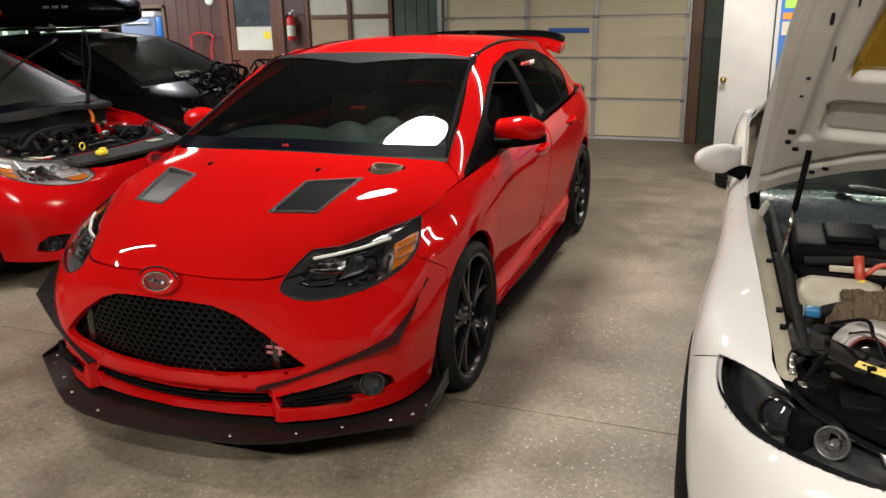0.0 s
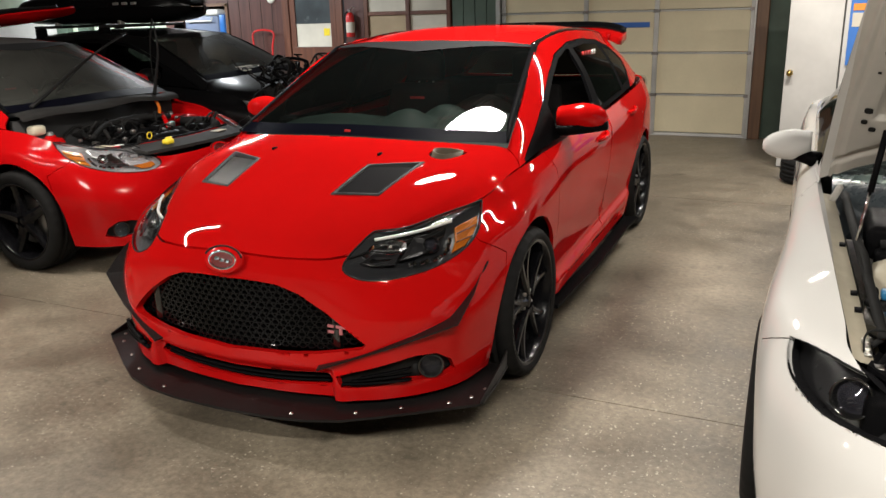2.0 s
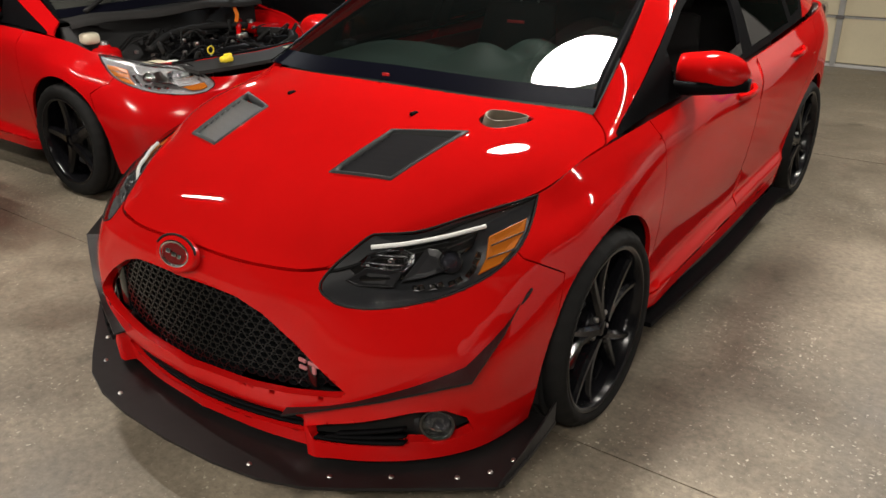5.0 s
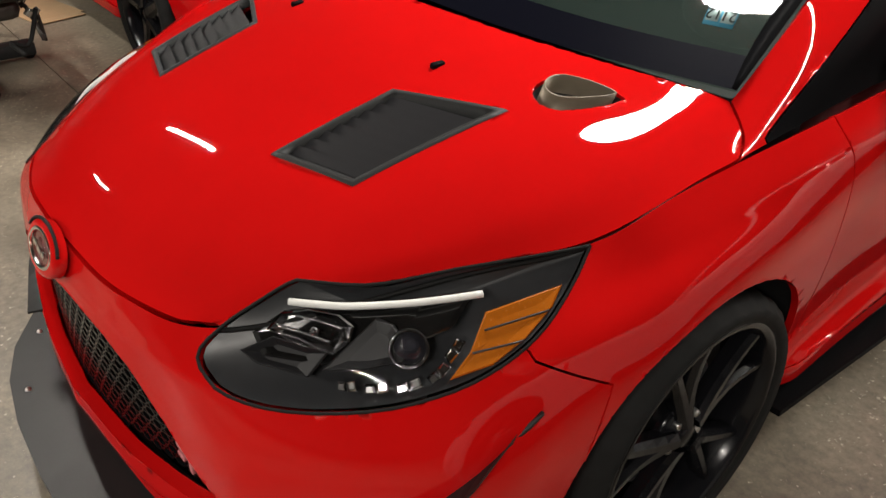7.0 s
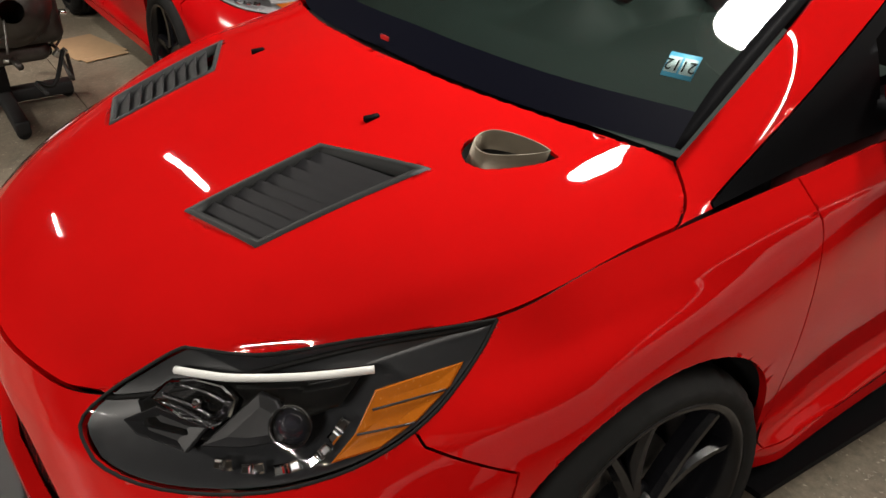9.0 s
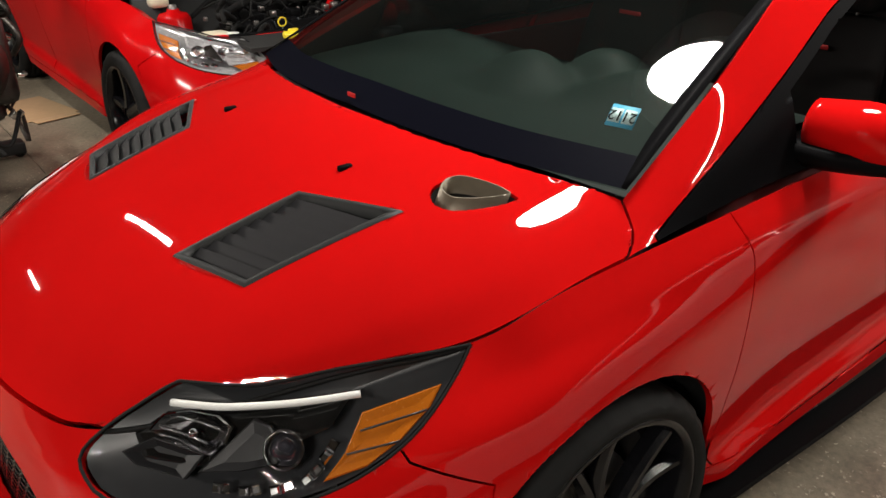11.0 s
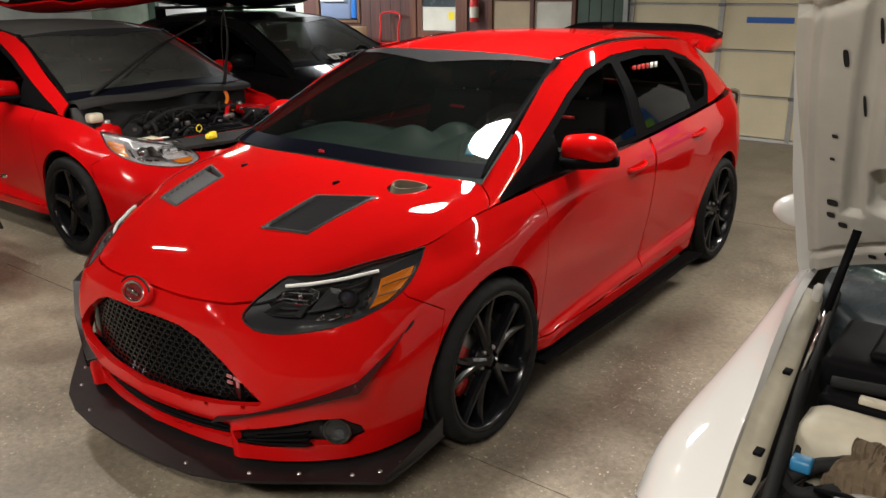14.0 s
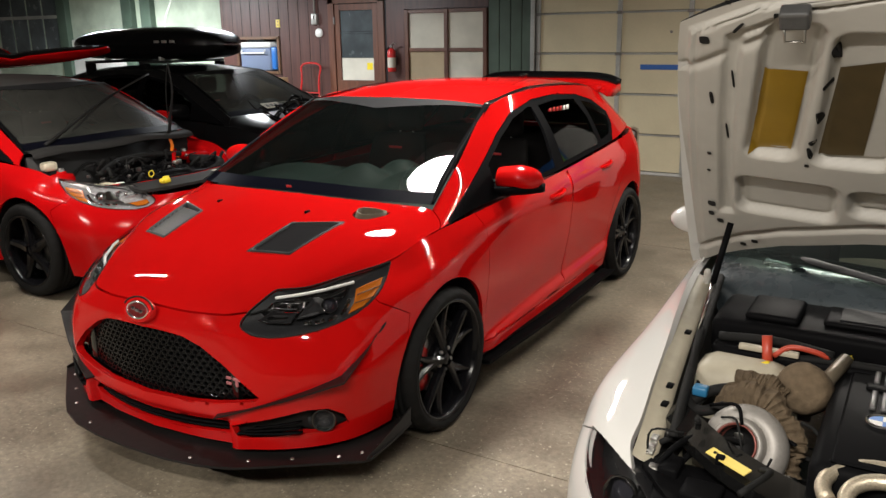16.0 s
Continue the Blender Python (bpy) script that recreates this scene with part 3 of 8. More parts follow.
def wheel(m, parent, split, width, metal, caliper, r=0.33, rim=0.245, flip=False):
    """A wheel facing +x (or -x with flip): rim, tyre, spokes, hub, nuts, disc and caliper."""
    w = part("wheel", rim_bm(rim), metal, parent, "black alloy rim")
    w.matrix_basis = m @ pose(0, 0, 0, 0, 0, 180 if flip else 0)
    part("tyre", tyre_bm(r, rim), RUBBER, w, "black rubber tyre with a worn tread")
    for k in range(5):
        part("spoke", spoke_bm(math.radians(90 + 72 * k + 10), rim, split, width, 0.086), metal, w, smooth=False)
    bm = bmesh.new()
    lathe(bm, [(0.0005, 0.095), (0.024, 0.094), (0.03, 0.088), (0.032, 0.08), (0.07, 0.072), (0.074, 0.06), (0.07, 0.02), (0.001, 0.02)], 28)
    part("hub", bm, metal, w)
    for k in range(5):
        bm = bmesh.new()
        a = math.radians(54 + 72 * k)
        lathe(bm, [(0.0005, 0.088), (0.008, 0.088), (0.0095, 0.084), (0.0095, 0.07)], 6, m=pose(0, 0.05 * math.cos(a), 0.05 * math.sin(a)))
        part("wheel_nut", bm, STEEL, w)
    bm = bmesh.new()
    lathe(bm, [(0.06, 0.032), (0.155, 0.03), (0.157, 0.026), (0.157, 0.008), (0.06, 0.006)], 48)
    part("brake_disc", bm, STEEL_DARK, w)
    if caliper:
        bm = bmesh.new()
        rows = []
        for a in np.radians(np.linspace(-38, 38, 9)):
            d = -1 if not flip else -1
            c, s = d * math.cos(a), math.sin(a)
            rows.append([bm.verts.new((x, r2 * c, r2 * s)) for x, r2 in ((0.046, 0.105), (0.05, 0.14), (0.046, 0.178), (0.0, 0.182), (-0.03, 0.17), (-0.03, 0.105))])
        for a, b in zip(rows, rows[1:]):
            for k in range(6):
                bm.faces.new((a[k], a[(k + 1) % 6], b[(k + 1) % 6], b[k]))
        bm.faces.new(rows[0][::-1])
        bm.faces.new(rows[-1])
        bmesh.ops.recalc_face_normals(bm, faces=bm.faces)
        part("brake_caliper", bm, caliper, w, "painted brake caliper")
    return w


def glass(name, tint, rough=0.02, ior=1.52):
    """Thin glass: tinted see-through with Fresnel gloss."""
    m, t, b = nodes_of(name)
    t.nodes.remove(b)
    clear, gloss = t.nodes.new("ShaderNodeBsdfTransparent"), t.nodes.new("ShaderNodeBsdfGlossy")
    clear.inputs[0].default_value = (*tint, 1)
    gloss.inputs["Roughness"].default_value = rough
    fr, mix = t.nodes.new("ShaderNodeFresnel"), t.nodes.new("ShaderNodeMixShader")
    fr.inputs[0].default_value = ior
    t.links.new(fr.outputs[0], mix.inputs[0])
    t.links.new(clear.outputs[0], mix.inputs[1])
    t.links.new(gloss.outputs[0], mix.inputs[2])
    t.links.new(mix.outputs[0], t.nodes["Material Output"].inputs[0])
    return m


def dusty_glass(name, tint, dust, amount, rough=0.35, ior=1.05):
    """Thin glass under an uneven film of dust."""
    m = glass(name, tint, rough, ior)
    t = m.node_tree
    out = t.nodes["Material Output"]
    old = out.inputs[0].links[0].from_socket
    film, mix, n, r = t.nodes.new("ShaderNodeBsdfDiffuse"), t.nodes.new("ShaderNodeMixShader"), t.nodes.new("ShaderNodeTexNoise"), t.nodes.new("ShaderNodeMapRange")
    film.inputs[0].default_value = (*dust, 1)
    n.inputs["Scale"].default_value = 5
    n.inputs["Detail"].default_value = 8
    r.inputs[3].default_value, r.inputs[4].default_value = amount * 0.5, amount * 1.5
    t.links.new(n.outputs["Fac"], r.inputs[0])
    t.links.new(r.outputs[0], mix.inputs[0])
    t.links.new(old, mix.inputs[1])
    t.links.new(film.outputs[0], mix.inputs[2])
    t.links.new(mix.outputs[0], out.inputs[0])
    return m


STICKER_BLUE = plain("sticker_blue", (0.10, 0.45, 0.72), 0.5, grain=0.1, scale=400)
STEEL = plain("steel", (0.45, 0.44, 0.42), 0.3, metal=1.0, grain=0.15, scale=80)
STEEL_DARK = plain("dull_steel", (0.22, 0.21, 0.2), 0.45, metal=1.0, grain=0.25, scale=60)
CHROME = plain("chrome", (0.75, 0.75, 0.76), 0.08, metal=1.0)
WHEEL_BLACK = plain("wheel_black", (0.005, 0.005, 0.006), 0.2, spec=0.2, coat=0.1, grain=0.1, scale=90)
RED_CALIPER = plain("caliper_red", (0.4, 0.01, 0.01), 0.35, coat=0.5, grain=0.08)
MATT_BLACK = plain("matt_black", (0.008, 0.008, 0.008), 0.6, spec=0.25, grain=0.25, scale=120, mottle=0.2)
SPLITTER_BLACK = plain("scuffed_black", (0.009, 0.008, 0.008), 0.42, spec=0.22, grain=0.3, scale=25, mottle=0.35, bump=0.1)
GRILLE_BLACK = plain("grille_black", (0.005, 0.005, 0.0055), 0.2, spec=0.2)
LAMP_CHARCOAL = plain("lamp_charcoal", (0.022, 0.023, 0.025), 0.4, grain=0.15, scale=80)
VENT_GREY = plain("vent_grey", (0.022, 0.023, 0.023), 0.55, spec=0.2, grain=0.2, scale=200, bump=0.08)
VENT_SLAT = plain("vent_slat", (0.015, 0.015, 0.017), 0.36, spec=0.5, grain=0.2, scale=200)
CABIN = plain("cabin_cloth", (0.012, 0.011, 0.011), 0.85, spec=0.15, grain=0.2, scale=90, bump=0.1)
CABIN_RED = plain("cabin_red", (0.07, 0.005, 0.005), 0.7, grain=0.1)
DASH = plain("dashboard_vinyl", (0.0075, 0.0125, 0.0105), 0.65, spec=0.10, grain=0.12, scale=150, mottle=0.12, bump=0.06)
AMBER = plain("amber_reflector", (0.38, 0.105, 0.006), 0.25, coat=0.8, grain=0.15, scale=180)
WHITE_PLASTIC = plain("white_plastic", (0.75, 0.75, 0.72), 0.35, grain=0.04)
LAMP_BRIGHT = plain("lamp_bright", (0.36, 0.36, 0.37), 0.25, metal=0.35, grain=0.25, scale=70, mottle=0.2)
LAMP_GREY = plain("lamp_grey", (0.10, 0.10, 0.10), 0.35, metal=0.4, grain=0.2, scale=60)
WINDSCREEN = dusty_glass("windscreen_glass", (0.54, 0.63, 0.59), (0.25, 0.33, 0.32), 0.005, 0.02, 1.52)
TINTED = glass("tinted_glass", (0.08, 0.085, 0.08), 0.03, 1.14)
LENS = glass("clear_lens", (0.86, 0.86, 0.86), 0.02, 1.25)
DUSTY = dusty_glass("dusty_glass", (0.25, 0.26, 0.25), (0.15, 0.15, 0.135), 0.19)
SUPPORT_DUST = plain("dusty_black_wrap", (0.055, 0.053, 0.05), 0.75, grain=0.3, scale=18, mottle=0.3)


def honeycomb(parent, material, pitch=0.034, row=0.021):
    """Hexagonal mesh set behind the grille's opening."""
    bm = bmesh.new()
    outline = [(p[0], p[2]) for p in GRILLE[1:-1]]
    outline = outline + [(-x, z) for x, z in outline[::-1]]
    j, z = 0, 0.365
    while z < 0.635:
        for i in range(-18, 19):
            x = i * pitch + (pitch / 2 if j % 2 else 0)
            if not inside((x, z), outline):
                continue
            ring = []
            for k in range(6):
                a = math.pi / 3 * k
                for s, dy in ((1.0, 0.0), (0.74, 0.0), (0.74, 0.02)):
                    px, pz = x + pitch * 0.52 * s * math.cos(a), z + row * 0.62 * s * math.sin(a)
                    ring.append(bm.verts.new((px, -0.895 + 0.36 * px * px + dy, pz)))
            for k in range(6):
                a, b = ring[3 * k:3 * k + 3], ring[3 * ((k + 1) % 6):3 * ((k + 1) % 6) + 3]
                bm.faces.new((a[0], b[0], b[1], a[1]))
                bm.faces.new((a[1], b[1], b[2], a[2]))
        z += row
        j += 1
    return part("grille_mesh", bm, material, parent, "black honeycomb mesh", smooth=False)


def push(bm, dx, dy, dz, depth_flip=False):
    for v in bm.verts:
        v.co += Vector((dx, dy, dz))
    return bm


def bumper_parts(car, paint, badge=True):
    bumper = whole("front_bumper", "bumper", paint, car)
    part("grille_backing", push(mirrored(P["grille_skin"], join=True), 0, 0.07, 0), MATT_BLACK, bumper)
    honeycomb(bumper, GRILLE_BLACK)
    for x in (-0.42, 0.42):
        bm = bmesh.new()
        box(bm, x - 0.016, -0.84, 0.385, x + 0.016, -0.80, 0.53, 0.004, m=pose(0, 0, 0, 0, 0, 0))
        part("grille_strut", bm, GLOSS_BLACK, bumper)
    part("intake_backing", push(mirrored(P["slot_skin"], join=True), 0, 0.05, 0), MATT_BLACK, bumper)
    for z in (0.238, 0.254):
        path = [(x, -0.897 + 0.345 * x * x, z + 0.06 * x * x) for x in np.linspace(-0.385, 0.385, 25)]
        part("intake_blade", ribbon(bmesh.new(), path, [(0, 0.025, 0)] * 25, (0, 0, 0.006)), BLACK_PLASTIC, bumper)
    for s in (1, -1):
        bm = P["fog_skin"].copy() if s > 0 else mirrored(P["fog_skin"])
        part("fog_pocket", push(bm, -0.03 * s, 0.035, 0), MATT_BLACK, bumper)
        for k, (z0, z1) in enumerate(((0.262, 0.268), (0.272, 0.289), (0.285, 0.313))):
            path = []
            for f in np.linspace(0, 1, 12):
                x = 0.46 + 0.03 * k + (0.22 - 0.03 * k) * f
                path.append((s * x, -0.948 + 0.22 * x**2 + 0.32 * x**4, z0 + (z1 - z0) * f))
            part("fog_blade", ribbon(bmesh.new(), path, [(0, 0.02, 0)] * 12, (0, 0, 0.007)), BLACK_PLASTIC, bumper)
        bm = bmesh.new()
        turn = look((s * 0.722, -0.682, 0.299), (s * 1.05, -1.277, 0.29))
        lathe(bm, [(0.046, 0.0), (0.050, 0.006), (0.046, 0.012), (0.039, 0.004), (0.034, -0.012)], 32, "z", m=turn @ pose(0, 0, 0, 180))
        lamp = part("fog_lamp", bm, GLOSS_BLACK, bumper, "round fog lamp")
        bm = bmesh.new()
        lathe(bm, [(0.0005, 0.006), (0.02, 0.003), (0.036, -0.004)], 28, "z", m=turn @ pose(0, 0, 0, 180))
        part("fog_lens", bm, LENS, lamp)
        bm = bmesh.new()
        lathe(bm, [(0.0005, -0.03), (0.02, -0.026), (0.034, -0.008)], 28, "z", m=turn @ pose(0, 0, 0, 180))
        part("fog_reflector", bm, LENS_DARK, lamp)
    # oval badge on a raised boss that bites into the bonnet's edge
    seat = pose(0, -0.915, 0.700, 68)
    bm = bmesh.new()
    lathe(bm, [(0.62, 0.0035), (0.80, 0.004), (0.93, 0.002), (1.0, -0.003), (1.0, -0.02)], 48, "z", m=seat @ Matrix.Diagonal((0.084, 0.050, 1, 1)))
    part("badge_boss", bm, paint, bumper)
    # dark rod drawn as the shaded seam above the boss
    arc = [seat @ Vector((0.0865 * math.cos(a), 0.0525 * math.sin(a), -0.001)) for a in np.linspace(0.30, math.pi - 0.30, 24)]
    part("boss_seam_shade", rod_bm(arc, 0.0036, 6), RUBBER, bumper)
    bm = bmesh.new()
    lathe(bm, [(0.0005, 0.004), (0.9, 0.003), (1.0, 0.0), (1.0, -0.5)], 40, "z", m=pose(0, -0.915, 0.700, 68) @ Matrix.Diagonal((0.056, 0.030, 1, 1)) @ Matrix.Diagonal((1, 1, 0.02, 1)))
    oval = part("badge", bm, DARK_RED, bumper, "dark red oval badge with a chrome rim")
    bm = bmesh.new()
    ring = [(0.060 * math.cos(a), 0.033 * math.sin(a), 0) for a in np.linspace(0, 2 * math.pi, 41)]
    rod(bm, [pose(0, -0.915, 0.700, 68) @ Vector(p) for p in ring], 0.0055, 8, caps=False)
    part("badge_rim", bm, CHROME, oval)
    for x0, x1, z in ((-0.032, -0.012, 0.004), (-0.006, 0.014, -0.001), (0.02, 0.034, -0.003)):
        part("badge_mark", box_bm(x0, -0.006 + z, 0.003, x1, 0.006 + z, 0.007, 0.001, m=pose(0, -0.915, 0.700, 68)), CHROME, oval)
    if badge:
        for x0, x1, z0, z1 in ((0.40, 0.425, 0.472, 0.482), (0.40, 0.425, 0.450, 0.460), (0.435, 0.475, 0.472, 0.482), (0.448, 0.46, 0.448, 0.47)):
            part("grille_mark", box_bm(x0, -0.862, z0, x1, -0.856, z1, 0.001, m=pose(0, 0, 0)), MARK_PALE, bumper)
    return bumper


DARK_RED = plain("badge_red", (0.10, 0.006, 0.006), 0.25, coat=0.6)
MARK_PALE = plain("mark_pale", (0.42, 0.14, 0.15), 0.35, grain=0.1)
MARK_RED = plain("mark_red", (0.5, 0.03, 0.03), 0.3, metal=0.4)


def headlamp(car, s, dark):
    """A headlamp on the side s: clear lens, housing, reflectors, light bar, lamp row and amber corner."""
    bm = P["lens"].copy() if s > 0 else mirrored(P["lens"])
    lens = part("headlight", bm, LENS, car, "clear headlight lens over a dark housing" if dark else "clear headlight lens over chrome reflectors")
    lens.visible_shadow = False
    n = LAMP_NORMAL
    lens_tree = BVHTree.FromBMesh(P["lens"])
    part("housing", P["lamp_hull"].copy() if s > 0 else mirrored(P["lamp_hull"]), LAMP_CHARCOAL if dark else LAMP_BRIGHT, lens)
    flat = Matrix.Identity(4) if s > 0 else Matrix.Diagonal((-1, 1, 1, 1))

    def on(u, v, d):
        """A point of the lamp: u along it from the nose, v up it, d into it."""
        a, b = Vector((0.46, -0.79, 0.668)), Vector((0.765, -0.30, 0.795))
        up = (b - a).cross(n).normalized() * -1
        if up.z < 0:
            up = -up
        q = a + (b - a) * u + up * v
        hit = lens_tree.ray_cast(q + n * 0.2, -n)
        return (hit[0] if hit[0] else q) - n * d

    def place(name, b2, mat, smooth=True):
        bmesh.ops.transform(b2, matrix=flat, verts=b2.verts)
        bmesh.ops.recalc_face_normals(b2, faces=b2.faces)
        return part(name, b2, mat, lens, smooth=smooth)

    def add(name, points, r, mat):
        return place(name, rod(bmesh.new(), points, r, 8), mat)

    def plate(name, uv, d, thick, mat, sink=0.0):
        """A bevelled plate with an outline in the lamp, its middle sunk."""
        b2 = bmesh.new()
        cu, cv = sum(p[0] for p in uv) / len(uv), sum(p[1] for p in uv) / len(uv)
        rings = []
        for k, (f, dd) in enumerate(((1.0, thick), (1.0, 0.002), (0.94, 0.0), (0.55, sink))):
            rings.append([b2.verts.new(on(cu + (u - cu) * f, cv + (v - cv) * f, d + dd)) for u, v in uv])
        for p, q in zip(rings, rings[1:]):
            for i in range(len(uv)):
                k = (i + 1) % len(uv)
                b2.faces.new((p[i], p[k], q[k], q[i]))
        b2.faces.new(rings[-1])
        return place(name, b2, mat, smooth=False)

    # black seal round the lens
    b2 = bmesh.new()
    rod(b2, P["lamp_rim"] + P["lamp_rim"][:1], 0.0030, 6, caps=False)
    place("lamp_seal", b2, RUBBER)
    # the light bar under the upper edge, with the eyebrow panel over it
    path = spline([on(u, v, 0.010) for u, v in ((0.241, 0.064), (0.315, 0.05), (0.404, 0.035), (0.547, 0.019), (0.654, 0.011), (0.758, 0.005))], 24)
    if dark:
        add("light_bar", [Vector(q) for q in path], 0.0062, WHITE_PLASTIC)
    else:
        plate("lamp_brow", ((0.06, 0.035), (0.15, 0.062), (0.28, 0.078), (0.40, 0.066), (0.60, 0.044), (0.90, 0.042), (0.70, 0.020), (0.45, 0.038), (0.28, 0.050), (0.16, 0.035)), 0.010, 0.012, LAMP_SILVER, 0.002)
        plate("amber_reflector", ((0.02, -0.01), (0.06, 0.008), (0.13, -0.02), (0.22, -0.055), (0.14, -0.06), (0.06, -0.04)), 0.010, 0.010, AMBER, 0.002)
    plate("bezel", ((0.12, 0.03), (0.22, 0.052), (0.38, 0.040), (0.56, 0.024), (0.74, 0.012), (0.66, -0.035), (0.5, -0.05), (0.3, -0.045), (0.14, -0.01)), 0.022, 0.02, GLOSS_BLACK if dark else LAMP_BRIGHT, 0.014)
    bright = CHROME
    plate("reflector", ((0.165, 0.030), (0.21, 0.050), (0.29, 0.045), (0.37, 0.026), (0.405, 0.002), (0.385, -0.020), (0.335, -0.032), (0.25, -0.008)), 0.016, 0.014, bright, 0.024)
    add("bulb_shield", [on(0.285, 0.012, 0.030), on(0.30, 0.008, 0.014)], 0.007, bright)
    for a, b in (((0.20, 0.030), (0.33, -0.012)), ((0.25, 0.040), (0.37, 0.004))):
        add("reflector_flute", [on(a[0] + (b[0] - a[0]) * f, a[1] + (b[1] - a[1]) * f, 0.019 + 0.012 * math.sin(math.pi * f)) for f in np.linspace(0, 1, 6)], 0.0022, LAMP_SILVER)
    plate("bezel", ((0.082, 0.007), (0.182, 0.017), (0.324, -0.028), (0.258, -0.058), (0.12, -0.019)), 0.016, 0.012, LAMP_GLOSS if dark else LAMP_BRIGHT, 0.010)
    plate("bezel", ((0.298, -0.052), (0.467, 0.007), (0.508, -0.009), (0.539, -0.053), (0.514, -0.068), (0.404, -0.065)), 0.014, 0.014, LAMP_GLOSS if dark else CHROME, 0.006)
    for (u, v), r in (((0.535, -0.050), 0.026),):
        c = on(u, v, 0.016)
        face = look(c, c + n)
        b2 = bmesh.new()
        lathe(b2, [(r * 1.25, -0.004), (r * 1.2, 0.006), (r * 1.02, 0.004), (r, -0.010)], 28, "z", m=face @ pose(0, 0, 0, 180))
        place("projector_ring", b2, CHROME if r < 0.02 or not dark else GLOSS_BLACK)
        b2 = bmesh.new()
        lathe(b2, [(0.0005, 0.012), (r * 0.5, 0.008), (r * 0.98, -0.006)], 28, "z", m=face @ pose(0, 0, 0, 180))
        place("projector", b2, CHROME if not dark else LENS_DARK)
    # row of faceted chrome cups along the lower edge
    for u, v, lean, long in ((0.355, -0.083, -12, 0.016), (0.43, -0.096, -6, 0.020), (0.515, -0.104, 4, 0.022), (0.598, -0.096, 30, 0.021), (0.652, -0.068, 42, 0.021)):
        c, w = math.cos(radians(lean)), math.sin(radians(lean))
        for side in (-1, 1):
            quad = []
            for p, q in ((side * 0.04, -0.5), (side * 1.0, -0.42), (side * 0.86, 0.5), (side * 0.04, 0.42)):
                dx, dy = p * long, q * 0.017
                quad.append((u + (dx * c - dy * w) / 0.59, v + dx * w + dy * c))
            plate("lamp_bead", quad[::side], 0.010 if side > 0 else 0.013, 0.010, CHROME, 0.005 * side)
    # amber corner, ribbed by dark lines
    plate("amber_reflector", ((0.752, -0.024), (0.86, -0.018), (0.972, -0.012), (0.93, -0.042), (0.84, -0.078), (0.74, -0.104), (0.622, -0.110), (0.69, -0.077)), 0.012, 0.012, AMBER, 0.003)
    for a, b in (((0.740, -0.050), (0.920, -0.045)), ((0.695, -0.079), (0.835, -0.080))):
        add("reflector_rib", [on(a[0] + (b[0] - a[0]) * f, a[1] + (b[1] - a[1]) * f, 0.0115) for f in np.linspace(0, 1, 5)], 0.0018, LAMP_CHARCOAL)
    return lens


LAMP_SILVER = plain("lamp_silver", (0.27, 0.27, 0.28), 0.22, metal=0.8, grain=0.2, scale=60)
LAMP_GLOSS = plain("lamp_gloss", (0.012, 0.012, 0.013), 0.42, spec=0.25, grain=0.15, scale=70)
LENS_DARK = plain("lens_dark", (0.02, 0.02, 0.025), 0.06, coat=1.0)


def mirror_part(car, paint, s):
    """A door mirror: painted cap, black foot and base."""
    bm = bmesh.new()
    rows = []
    for f in np.linspace(0, 1, 13):
        x = 0.80 + 0.245 * f
        k = math.sqrt(max(0.0, 1 - (2 * f - 0.9) ** 2 / 1.22)) if f > 0.45 else 0.80 + 0.2 * f / 0.45
        h, d = 0.072 * k + 0.004, 0.062 * k + 0.004
        y, z = 0.655 + 0.025 * (1 - f), 1.035 + 0.012 * f
        rows.append([bm.verts.new((s * x, y + d * math.cos(a) * (1.0 if math.cos(a) < 0 else 0.75), z + h * math.sin(a) * (0.95 if math.sin(a) > 0 else 0.8))) for a in np.linspace(0, 2 * math.pi, 20, endpoint=False)])
    for a, b in zip(rows, rows[1:]):
        for k in range(20):
            bm.faces.new((a[k], a[(k + 1) % 20], b[(k + 1) % 20], b[k]))
    bm.faces.new(rows[0])
    bm.faces.new(rows[-1])
    bmesh.ops.recalc_face_normals(bm, faces=bm.faces)
    cap = part("door_mirror", bm, paint, car)
    bm = bmesh.new()
    rows = []
    for f in np.linspace(0, 1, 12):
        x = 0.755 + 0.287 * f
        w = 0.068 * (0.55 + 0.5 * math.sin(math.pi * min(1, f * 0.75 + 0.15))) * (1 - 0.5 * f**4)
        z0, z1 = 0.952 + 0.036 * f**1.5, 1.004 + 0.024 * f**1.6
        y = 0.67
        rows.append([bm.verts.new(q) for q in ((s * x, y - w, (z0 + z1) / 2), (s * x, y - w * 0.6, z0), (s * x, y + w * 0.6, z0), (s * x, y + w * 0.8, z1), (s * x, y - w * 0.9, z1))])
    for a, b in zip(rows, rows[1:]):
        for k in range(5):
            bm.faces.new((a[k], a[(k + 1) % 5], b[(k + 1) % 5], b[k]))
    bm.faces.new(rows[0])
    bm.faces.new(rows[-1])
    bmesh.ops.recalc_face_normals(bm, faces=bm.faces)
    part("mirror_foot", bm, BLACK_PLASTIC, cap, "black plastic mirror foot")
    return cap


